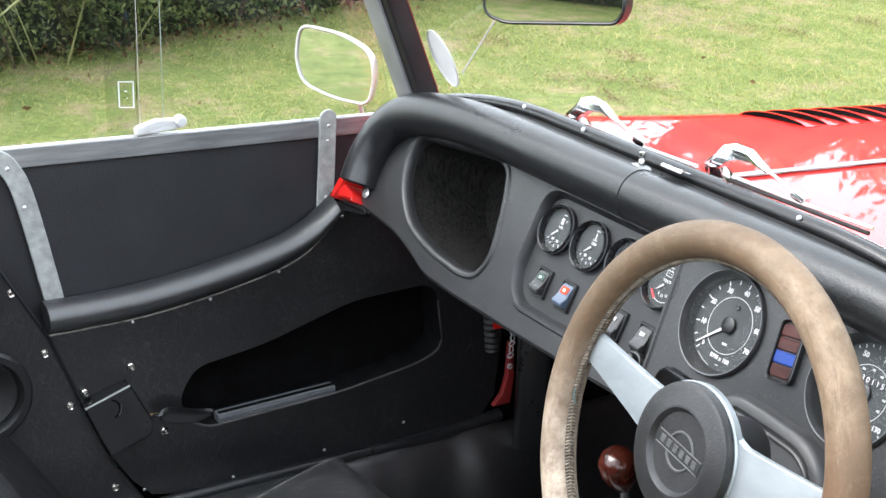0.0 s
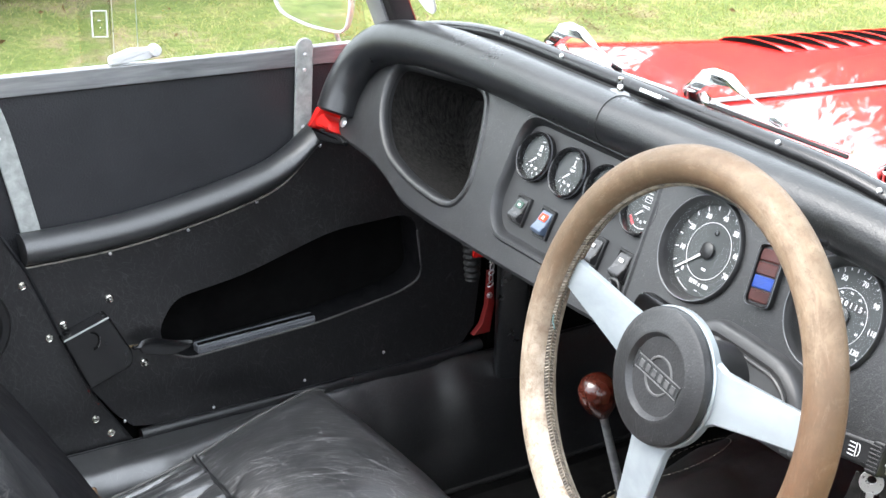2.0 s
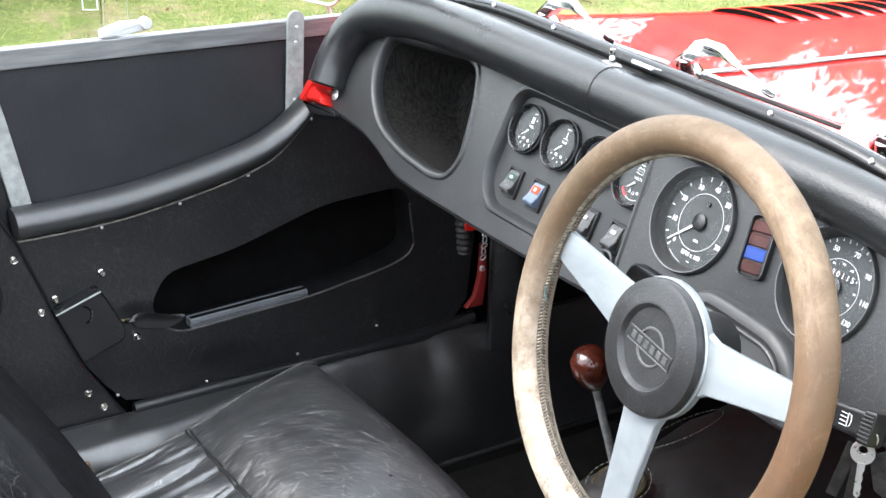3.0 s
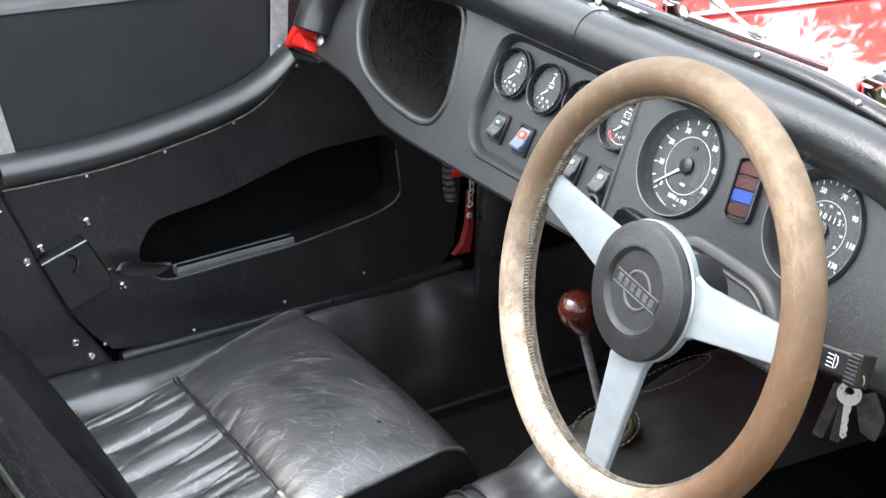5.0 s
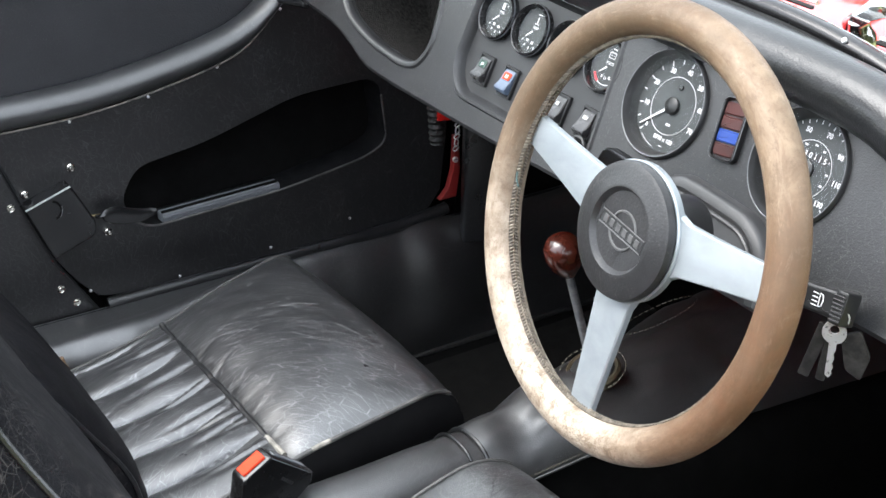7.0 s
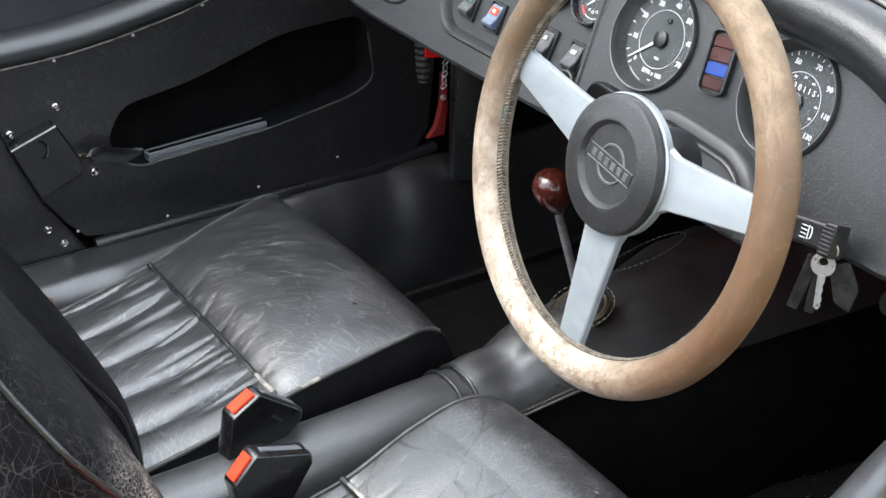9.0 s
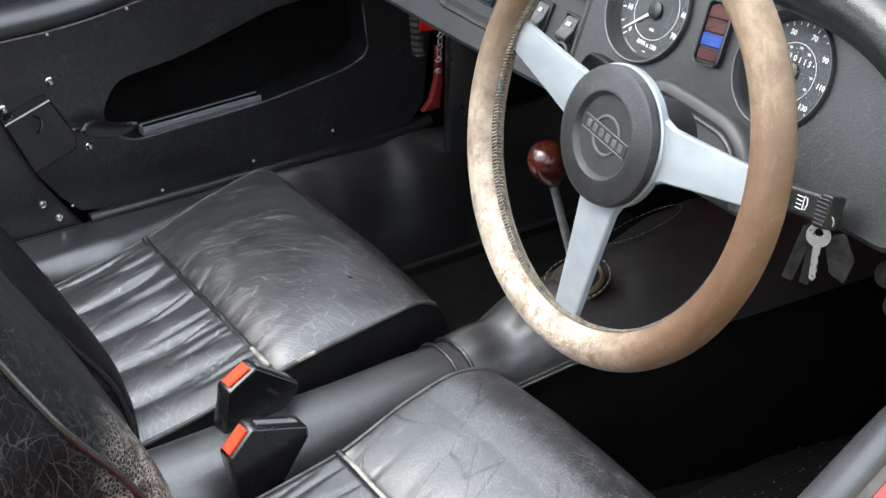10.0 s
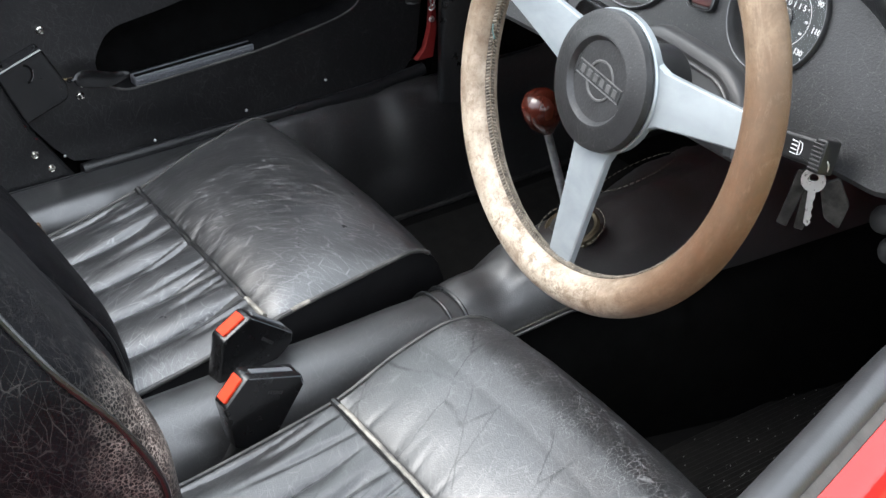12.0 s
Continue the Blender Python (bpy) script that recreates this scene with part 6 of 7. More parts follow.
part("bracket_end", lathe([(0, 0.0042), (0.0115, 0.0042), (0.0125, 0.0034), (0.0125, 0)], SM @ Matrix.Translation((-0.041, 0.866, 0.0062)), 24), M_STRAP, ss)
strap([(-0.53, 0.872), (-0.495, 0.866), (-0.475, 0.848), (-0.458, 0.80), (-0.428, 0.655)], 0.0125, "rear_bracket", [(-0.505, 0.866), (-0.48, 0.852), (-0.462, 0.80)])

# ---- driver's door top and red body side ----
ddoor = thing("driver_door", "red car door with padded black top", "car door", (0.45, -0.2, 0.4))
edge_in = [(0.375, 0.05), (0.402, -0.07), (0.450, -0.226), (0.476, -0.314), (0.50, -0.42), (0.52, -0.55)]
pin = smooth_path([Vector((x + 0.018, y - 0.01, 0.640)) for x, y in edge_in], 6)
part("padded_top", tube(pin, 0.0175, 20, flat=1.1), M_GREYPAD, ddoor, "rounded padded black door top")
part("trim_panel", solidify(grid(lambda s, t: Vector((pin[int(s * (len(pin) - 1))].x - 0.010 - 0.012 * t, pin[int(s * (len(pin) - 1))].y, 0.636 - 0.40 * t)), len(pin) - 1, 4), 0.004), M_TRIM, ddoor)
M_WELT = surface("dusty_rubber_strip", (0.030, 0.027, 0.024), (0.070, 0.062, 0.054), (0.6, 0.8), 40, 300, 0.0005, dust=0.4)
part("weather_strip", solidify(grid(lambda s, t: Vector((pin[int(s * (len(pin) - 1))].x + 0.010 + 0.016 * t, pin[int(s * (len(pin) - 1))].y, 0.642 + 0.003 * math.sin(t * math.pi))), len(pin) - 1, 5), 0.003), M_WELT, ddoor, "dusty brown-grey strip beside the pad")


def skin(s, t):
    q = pin[int(s * (len(pin) - 1))]
    return Vector((q.x + 0.025 + 0.012 * t ** 0.5 + 0.07 * math.sin(t * 1.6), q.y + 0.006, 0.6425 - 0.014 * t - 0.42 * t * t))


part("door_skin", solidify(grid(skin, len(pin) - 1, 12), 0.003), M_RED, ddoor, "glossy red door skin")

# out-of-view sides and covers, added so that daylight doesn't leak into the footwells
body_side(1, "right_front_flank", 0.06, 1.2)
for side in (-1, 1):
    part("wing_light_cover", solidify(grid(lambda s, t, side=side: Vector((XC + side * (0.40 + 0.235 * s - 0.05 * t), 0.155 + 1.05 * t, 0.80 - 0.07 * s * s - 0.05 * t)), 10, 20), 0.003), M_RED, car, "unseen red cover that keeps daylight out of the footwell")
body_side(1, "right_rear_flank", -1.2, -0.56)
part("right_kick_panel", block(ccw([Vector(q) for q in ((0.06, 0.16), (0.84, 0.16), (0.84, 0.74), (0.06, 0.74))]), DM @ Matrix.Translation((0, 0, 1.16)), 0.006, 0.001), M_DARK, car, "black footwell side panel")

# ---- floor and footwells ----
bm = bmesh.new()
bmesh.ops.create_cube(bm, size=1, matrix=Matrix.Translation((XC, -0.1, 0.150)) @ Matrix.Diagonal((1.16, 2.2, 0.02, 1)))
part("floor_pan", bm, M_DARK, car, "floor pan, near-black for the shade of the footwells", smooth=False)
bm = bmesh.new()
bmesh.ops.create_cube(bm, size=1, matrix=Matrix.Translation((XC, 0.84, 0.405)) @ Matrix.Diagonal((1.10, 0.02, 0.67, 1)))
# added upper strip that blocks light leaking in under the bonnet
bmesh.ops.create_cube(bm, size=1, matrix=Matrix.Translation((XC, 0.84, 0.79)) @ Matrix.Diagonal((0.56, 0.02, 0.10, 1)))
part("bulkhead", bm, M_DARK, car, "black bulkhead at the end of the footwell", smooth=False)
bm = bmesh.new()
bmesh.ops.create_cube(bm, size=1, matrix=Matrix.Translation((XC, -1.02, 0.45)) @ Matrix.Diagonal((1.16, 0.02, 0.60, 1)))
part("rear_bulkhead", bm, M_DARK, car, "black panel behind the seats", smooth=False)


def kick(s, t):
    y = -0.55 + 1.35 * s
    k = min(1, max(0, (y + 0.32) / 0.28))
    xe = -0.640 - 0.052 * k * k * (3 - 2 * k)
    r, rv = 0.042, 0.115
    fold = 0.013 * noise.noise(Vector((y * 10, t * 1.2, 0.4))) + 0.004 * noise.noise(Vector((y * 24, t * 3, 2.4)))
    if t < 0.3:
        return Vector((-0.738 + (xe - r + 0.738) * t / 0.3, y, 0.352 + fold * t))
    if t < 0.6:
        a = (t - 0.3) / 0.3 * math.pi / 2
        return Vector((xe - r + (r + fold) * math.sin(a), y, 0.352 - rv + (rv + fold * 0.5) * math.cos(a)))
    k = (t - 0.6) / 0.4
    return Vector((xe + fold * (1 - k) + 0.012 * k, y, 0.352 - rv - (0.194 - rv) * k))


part("sill_trim", solidify(grid(kick, 120, 30), 0.004), M_HIDE_PLAIN, car, "black leathercloth over the inner sill")
part("sill_welt", tube([kick(s, 0) + Vector((0.004, 0, 0.002)) for s in np.linspace(0, 1, 30)], 0.003, 8), M_PAD, car)
part("foot_welt", tube([kick(s, 1) + Vector((0.004, 0, 0.004)) for s in np.linspace(0, 1, 30)], 0.005, 8), M_RUBBER, car)


def mat(name, x0, x1, y0, y1, z, label):
    ob = thing(name, label, "floor mat", ((x0 + x1) / 2, (y0 + y1) / 2, z))
    bm = bmesh.new()
    nr = int((x1 - x0) / 0.007)

    def f(s, t):
        k = s * nr * 2
        return Vector((x0 + (x1 - x0) * s, y0 + (y1 - y0) * t, z + (0.003 if int(round(k)) % 2 else 0.0) + 0.06 * max(0, t - 0.75) ** 1.5))
    part("mat", solidify(grid(f, nr * 2, 10, bm), 0.003), M_MAT, ob, smooth=False)


mat("passenger_mat", -0.64, -0.30, -0.30, 0.55, 0.168, "black ribbed rubber mat in the passenger footwell")
mat("driver_mat", -0.02, 0.34, -0.20, 0.55, 0.168, "black ribbed rubber mat with grit on it")
rng = np.random.default_rng(3)
bm = bmesh.new()
for k in range(150):
    c = Vector((rng.uniform(-0.01, 0.20), rng.uniform(0.05, 0.38), 0.174))
    bmesh.ops.create_icosphere(bm, subdivisions=1, radius=float(rng.uniform(0.0003, 0.0010)), matrix=Matrix.Translation(c))
part("grit", bm, M_STRAP, label="pale grit and crumbs scattered on the floor mat", category="grit", kind="stuff")

# pedals at the end of the driver's footwell
for x, lab in ((0.14, "black rubber clutch pedal"), (0.24, "black rubber brake pedal")):
    ob = thing("pedal", lab, "pedal", (x, 0.52, 0.30))
    part("arm", tube(smooth_path([(x, 0.60, 0.62), (x, 0.55, 0.45), (x, 0.52, 0.32)], 5), 0.008, 8), M_BLACK, ob)
    part("pad", block(rounded([(-0.028, -0.03), (0.028, -0.03), (0.028, 0.03), (-0.028, 0.03)], 0.012, 5), frame_at((x, 0.515, 0.31), (1, 0, 0), (0, 0.4, 0.9)), 0.012, 0.003), M_RUBBER, ob)

# rubber bellows and rods under the dash
ob = thing("rubber_bellows", "black rubber bellows under the dash", "bellows", (-0.66, 0.166, 0.62))
part("bellows", lathe([(0.0098 + 0.0026 * math.sin(k * math.pi / 4) ** 2, -0.0024 * k) for k in range(42)], Matrix.Translation((-0.663, 0.166, 0.620)) @ pose(0, 0, 0, 4, -2, 0), 20), M_RUBBER, ob)
ob = thing("door_check_chain", "small bright check chain beside the door post", "chain", (-0.70, 0.243, 0.54))
for k in range(9):
    c = Vector((-0.712 - 0.001 * k, 0.246, 0.555 - 0.010 * k))
    m = Matrix.Translation(c) @ pose(0, 0, 0, 90 if k % 2 else 20, 0, 90 if k % 2 else 30)
    part("link", tube([m @ Vector((0.0035 * math.cos(a), 0.006 * math.sin(a), 0)) for a in np.linspace(0, 2 * math.pi, 12, endpoint=False)], 0.0012, 5, closed=True), M_STEEL, ob)


# ---- transmission tunnel and gearbox cover ----
def section(xc, half, top, p=2.6, base=0.16):
    def f(a):
        c, s = math.cos(a), math.sin(a)
        return Vector((xc + half * math.copysign(abs(c) ** (2 / p), c), 0, base + (top - base) * abs(s) ** (2 / p)))
    return f


def loft(stations, nseg=32, sub=6, rough_amp=0.0, fold=9, first=0.0, last=180.0):
    bm = bmesh.new()
    ys = [s[0] for s in stations]
    rows = []
    for y in np.linspace(ys[0], ys[-1], (len(ys) - 1) * sub + 1):
        vals = [float(np.interp(y, ys, [s[k] for s in stations])) for k in range(1, 4)]
        f = section(*vals)
        row = []
        for k in range(nseg + 1):
            q = f(radians(first + (last - first) * k / nseg))
            q.y = y
            w = (noise.noise(Vector((q.x * fold, y * fold, 2.0))) + 0.45 * noise.noise(Vector((q.x * fold * 2.6, y * fold * 1.8, 7.0)))) * rough_amp
            row.append(bm.verts.new(q + Vector((0, 0, w * (min(1, k / nseg * 4) * min(1, (y - ys[0]) / 0.07) if first else 1)))))
        rows.append(row)
    for a, b in zip(rows, rows[1:]):
        for k in range(nseg):
            bm.faces.new((a[k], a[k + 1], b[k + 1], b[k]))
    bmesh.ops.recalc_face_normals(bm, faces=bm.faces)
    return bm


tun = thing("transmission_tunnel", "leather-covered transmission tunnel between the seats", "tunnel", (XC, -0.2, 0.16))
part("tunnel_cover", loft([(-1.0, XC, 0.085, 0.385), (-0.6, XC, 0.082, 0.385), (-0.3, XC, 0.078, 0.388), (-0.09, XC, 0.074, 0.392)], 36, 8, 0.002), M_HIDE_PLAIN, tun, "smooth black leather tunnel cover")
GEARBOX = [(-0.10, 0.076, 0.396), (-0.05, 0.078, 0.404), (0.02, 0.094, 0.424), (0.10, 0.112, 0.426), (0.25, 0.15, 0.434), (0.45, 0.19, 0.45), (0.84, 0.22, 0.48)]
HEM = 46            # the cover ends above the carpet on the driver's side
part("gearbox_cover", loft([(y, XC, h, z) for y, h, z in GEARBOX], 48, 12, 0.014, 14, HEM, 172), M_HIDE_LOOSE, tun, "loose black leather gearbox cover")
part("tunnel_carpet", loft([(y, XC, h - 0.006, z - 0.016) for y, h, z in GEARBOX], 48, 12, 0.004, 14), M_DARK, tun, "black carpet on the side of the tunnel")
for yy, rr2 in ((-0.098, 0.003), (-0.118, 0.0022)):
    f = section(XC, 0.0765, 0.3945)
    pts = []
    for k in range(33):
        q = f(math.pi * k / 32)
        q.y = yy
        pts.append(q)
    part("cover_band", tube(pts, rr2, 8), M_PAD, tun)
# folded hem with its stitches along the driver's side of the cover
pts, fold_pts = [], []
for y in np.linspace(-0.092, 0.22, 64):
    f = section(XC, float(np.interp(y, [g[0] for g in GEARBOX], [g[1] for g in GEARBOX])), float(np.interp(y, [g[0] for g in GEARBOX], [g[2] for g in GEARBOX])))
    for a, line in ((HEM + 2.2, pts), (HEM, fold_pts)):
        q = f(radians(a))
        q.y = y
        line.append(q + Vector((0.0006, 0, 0.0008)))
part("cover_hem", tube(fold_pts, 0.0016, 8), M_HIDE_LOOSE, tun)
for a, b in zip(pts, pts[1:]):
    part("stitch", tube([a, a.lerp(b, 0.62)], 0.0006, 4), M_STITCH, tun)

# stitched oval patch ahead of the gear lever
for k in range(40):
    a0, a1 = 2 * math.pi * k / 40, 2 * math.pi * (k + 0.55) / 40
    seg = []
    for a in (a0, a1):
        x, y = -0.212 + 0.016 * math.cos(a) - 0.012 * math.sin(a), 0.215 + 0.072 * math.sin(a) + 0.004 * math.cos(a)
        seg.append(Vector((x, y, 0.4415)))
    part("stitch", tube(seg, 0.0007, 4), M_STITCH, tun)

# gear lever
M_BRONZE = surface("dark_bronze", (0.05, 0.042, 0.03), (0.09, 0.072, 0.045), (0.35, 0.5), 60, 300, 0.0, metal=0.5)
gb = Vector((-0.166, 0.075, 0.428))
gear = thing("gear_lever", "gear lever with polished dark red wooden knob", "gear lever", gb)
kc = Vector((-0.1735, 0.0195, 0.600))
ax = (kc - gb).normalized()
gm = frame_at(gb, (1, 0, 0), ax.cross(Vector((1, 0, 0))))
part("collar", lathe([(0.034, -0.006), (0.034, 0.003), (0.031, 0.006), (0.027, 0.004), (0.026, 0.0)], gm, 40), M_BRONZE, gear, "worn brass retaining ring")
for k in range(30):
    a = 2 * math.pi * k / 30
    part("stitch", tube([gm @ Vector((0.040 * math.cos(a), 0.040 * math.sin(a), 0.0035)), gm @ Vector((0.040 * math.cos(a + 0.12), 0.040 * math.sin(a + 0.12), 0.0035))], 0.0008, 4), M_STITCH, gear)
part("gaiter", lathe([(0.029, 0.0), (0.026, 0.006), (0.017, 0.011), (0.013, 0.018), (0.009, 0.028), (0.0066, 0.034)], gm, 32), M_RUBBER, gear, "black rubber gaiter")
L = (kc - gb).length
part("shaft", lathe([(0.0055, 0.028), (0.0046, L - 0.012)], gm, 16), M_RAIL, gear, "bright steel shaft")
part("knob", lathe([(0.0085, L - 0.030), (0.011, L - 0.026), (0.018, L - 0.016), (0.0222, L - 0.002), (0.0215, L + 0.010), (0.0165, L + 0.019), (0.008, L + 0.0235), (0, L + 0.0242)], gm, 48), M_KNOB, gear, "varnished dark red wooden knob")


# ---- seats ----
def curve(pairs):
    xs_, ys_ = zip(*pairs)
    def f(v):
        k = float(np.interp(v, xs_, range(len(xs_))))
        i = min(int(k), len(xs_) - 2)
        t = k - i
        g = lambda q: ys_[max(0, min(len(ys_) - 1, q))]
        a, b_, c_, d_ = g(i - 1), g(i), g(i + 1), g(i + 2)
        return 0.5 * (2 * b_ + (c_ - a) * t + (2 * a - 5 * b_ + 4 * c_ - d_) * t * t + (3 * b_ - a - 3 * c_ + d_) * t ** 3)
    return f


def cushion(seat, yb, ys, yf, far, near, edge, dome, skew, seed, hide, lip=0.045, rubbed=(67, 78)):
    """A seat cushion: a pleated rear half, a seam, a smooth domed front half and a skirt. far, near, edge: curves of y."""
    rg = np.random.default_rng(seed)
    wr = [(float(rg.uniform(-0.95, 0.95)), float(rg.uniform(0.5, 1.2)), float(rg.uniform(-0.3, 0.9)), float(rg.uniform(0.018, 0.036))) for _ in range(16)]

    def top_pt(s, t):
        a = s * 2 - 1
        y, roll = yb + (yf - yb) * t, 0.0
        if t > 0.86:
            w_ = (t - 0.86) / 0.14 * math.pi / 2
            y = yf - lip + lip * math.sin(w_)
            roll = lip * 1.1 * (1 - math.cos(w_))
        elif t > 0:
            y = yb + (yf - lip - yb) * t / 0.86
        round_ = 1 - abs(a) ** 6
        z = edge(y)
        if y >= ys:
            k = (y - ys) / (yf - ys)
            z += round_ * (dome * math.sin(min(1, 0.12 + k * 0.95) * math.pi) ** 0.8 * (1 - 0.35 * a * a))
            z -= 0.012 * math.exp(-k * 16) * round_
            z -= roll
            z += 0.0012 * noise.noise(Vector((a * 4, y * 14, 1.5 + seed)))
            for q, w, sh, wd in wr:
                e = (a - q + sh * k * 0.4) / (wd * 1.2)
                z -= 0.0011 * w * math.exp(-e * e) * math.exp(-k * 11)
        else:
            k = (ys - y) / (ys - yb)
            ph = ((a - 0.30 * k * (1 - k)) * 2.5 + 0.20 * k * k)
            pl = abs(math.cos(ph * math.pi)) ** 0.34
            deep = min(1, k * 4.0)
            z += round_ * (0.004 + 0.006 * math.sin(min(1, k) * math.pi)) + 0.0125 * (pl - 1) * deep * min(1, (1 - abs(a)) * 8)
            for q, w, sh, wd in wr:
                e = (a - q - sh * k * 0.35) / wd
                z -= 0.0036 * w * math.exp(-e * e) * math.exp(-((k - 0.18 * w) / 0.17) ** 2) * round_
            z += 0.0016 * noise.noise(Vector((a * 5, y * 14, 7.5 + seed))) * round_
        x0, x1 = far(y), near(y)
        x = (x0 + x1) / 2 + a * (x1 - x0) / 2
        return Vector((x, y - skew * (a + 1) / 2 * min(1, (yf - y) / 0.05 + 0.3) + 0.014 * (1 - a * a) * max(0, t - 0.7) / 0.3, z))

    top = part("cushion", grid(top_pt, 240, 220), hide, seat, "creased black leather cushion, pleated at the back")
    loop = [top_pt(1.0, k / 60) for k in range(61)] + [top_pt(1 - k / 40, 1.0) for k in range(1, 41)] + [top_pt(0.0, 1 - k / 60) for k in range(1, 61)]
    mid = Vector((sum(q.x for q in loop) / len(loop), sum(q.y for q in loop) / len(loop), 0))
    bm = bmesh.new()
    rows = []
    for dz, dr in ((0.0, 0.0), (0.06, 0.006), (0.16, 0.008), (0.37, 0.002), (0.68, -0.012), (1.0, -0.018)):
        row = []
        for q in loop:
            d = Vector((q.x - mid.x, (q.y - mid.y) * 0.6, 0)).normalized()
            row.append(bm.verts.new(Vector((q.x, q.y, q.z + (0.172 - q.z) * dz)) + d * dr))
        rows.append(row)
    for a, b_ in zip(rows, rows[1:]):
        for k in range(len(loop) - 1):
            bm.faces.new((a[k], b_[k], b_[k + 1], a[k + 1]))
    # sides far darker than the top: their shade is in the colour
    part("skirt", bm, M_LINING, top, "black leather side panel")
    for s in (0.0, 1.0):
        part("piping", tube([top_pt(s, k / 66) + Vector((0, 0, 0.001)) for k in range(62)], 0.0030 if s else 0.0022, 8), M_PIPING, top, "black piping, worn pale in places")
    t0 = (ys - yb) / (yf - lip - yb) * 0.86
    seam_pts = [top_pt(k / 80, t0) + Vector((0, 0, 0.0025)) for k in range(81)]
    part("cross_piping", tube(seam_pts[:68], 0.0042, 8), M_PAD, top)
    part("rubbed_piping", tube([top_pt(1.0, k / 60) + Vector((0, 0, 0.0014)) for k in range(int(60 * t0) + 4, int(60 * t0) + 8)], 0.0031, 8), M_PIPING_WORN, top)
    part("worn_piping", tube([q + Vector((0, 0, 0.0012)) for q in seam_pts[rubbed[0]:rubbed[1]]], 0.0036, 8), M_PIPING_WORN, top, "piping worn through to pale cord")


def backrest(seat, x0, x1, line, material, thick=0.055):
    """A padded backrest; line gives the (y, z) run of its front face from the foot up."""
    xm, hw = (x0 + x1) / 2, (x1 - x0) / 2
    pts = smooth_path([Vector((0, *q)) for q in line], 10)

    def f(s, t):
        k = t * (len(pts) - 1)
        i = min(int(k), len(pts) - 2)
        q0 = pts[i].lerp(pts[i + 1], k - i)
        up = (pts[min(i + 2, len(pts) - 1)] - pts[max(i - 1, 0)]).normalized()
        out = Vector((0, up.z, -up.y))
        a = 2 * math.pi * s
        c, sn = math.cos(a), math.sin(a)
        w = hw * (1 - 0.22 * max(0, t - 0.75) / 0.25) * (1 - 0.06 * max(0, 0.10 - t) / 0.10)
        th = thick * (1 - 0.5 * max(0, t - 0.94) / 0.06) * (1 - 0.45 * max(0, 0.05 - t) / 0.05)
        x = w * math.copysign(abs(c) ** (2 / 6), c)
        d = th * math.copysign(abs(sn) ** (2 / 4), sn) - thick
        q = Vector((xm + x, 0, 0)) + q0 + out * d
        return q + out * 0.004 * noise.noise(q * 14), (out * math.copysign(abs(sn) ** 0.6, sn) + Vector((c, 0, 0))).normalized()
    bm = grid(lambda s, t: f(s, t)[0], 84, 40)
    bm.verts.ensure_lookup_table()
    bm.faces.new([bm.verts[i * 41 + 40] for i in range(84)])
    bm.faces.new([bm.verts[i * 41] for i in range(84)][::-1])
    bmesh.ops.remove_doubles(bm, verts=bm.verts, dist=0.0002)
    bmesh.ops.recalc_face_normals(bm, faces=bm.faces)
    shell = part("backrest", bm, material, seat, "black leather backrest, scratched and rubbed")
    for s0 in (0.06, 0.44):
        part("piping", tube([f(s0, t)[0] + f(s0, t)[1] * 0.0012 for t in np.linspace(0.02, 0.96, 40)], 0.0024, 8), M_PAD, shell)


seat = thing("bucket_seat", "black leather bucket seat with pleated cushion, creased and scuffed", "car seat", (-0.45, -0.3, 0.17), "pair of seats")
cushion(seat, -0.52, -0.288, -0.055, curve([(-0.52, -0.590), (-0.42, -0.600), (-0.29, -0.606), (-0.18, -0.640), (-0.055, -0.662)]), curve([(-0.52, -0.245), (-0.29, -0.246), (-0.18, -0.250), (-0.055, -0.252)]), curve([(-0.52, 0.345), (-0.42, 0.356), (-0.29, 0.382), (-0.18, 0.398), (-0.055, 0.412)]), 0.026, 0.004, 3, M_HIDE)
backrest(seat, -0.64, -0.222, [(-0.452, 0.345), (-0.454, 0.381), (-0.458, 0.417), (-0.474, 0.467), (-0.526, 0.553), (-0.575, 0.616), (-0.66, 0.74)], M_HIDE_BACK, 0.050)
M_RUST = surface("rusty_steel", (0.05, 0.028, 0.016), (0.20, 0.12, 0.065), (0.6, 0.8), 90, 400, 0.0006, metal=0.3)
part("hinge_plate", box(Matrix.Translation((-0.640, -0.418, 0.346)) @ pose(0, 0, 0, 12, 0, 0), (0.008, 0.018, 0.020), 0.002), M_RUST, seat, "rusty brown hinge")
part("hinge_pin", lathe([(0, 0.006), (0.004, 0.005), (0.0055, 0.002), (0.0055, -0.004)], Matrix.Translation((-0.635, -0.412, 0.341)) @ pose(0, 0, 0, 0, 90, 0), 16), M_RUST, seat, "rusty brown hinge")
seat = thing("bucket_seat", "black leather bucket seat, its front edge heavily creased", "car seat", (0.12, -0.4, 0.17), "pair of seats")
cushion(seat, -0.62, -0.322, -0.094, curve([(-0.62, -0.050), (-0.49, -0.055), (-0.32, -0.055), (-0.22, -0.058), (-0.135, -0.052)]), curve([(-0.62, 0.30), (-0.32, 0.318), (-0.135, 0.318)]), curve([(-0.62, 0.372), (-0.49, 0.378), (-0.32, 0.406), (-0.22, 0.440), (-0.15, 0.458), (-0.094, 0.466)]), 0.014, 0.012, 9, M_HIDE_DRIVER, 0.098, (3, 46))
backrest(seat, -0.052, 0.338, [(-0.555, 0.400), (-0.58, 0.49), (-0.61, 0.59), (-0.638, 0.69), (-0.645, 0.75), (-0.67, 0.80), (-0.705, 0.857), (-0.735, 0.905), (-0.76, 0.97)], M_HIDE_WORN, 0.055)


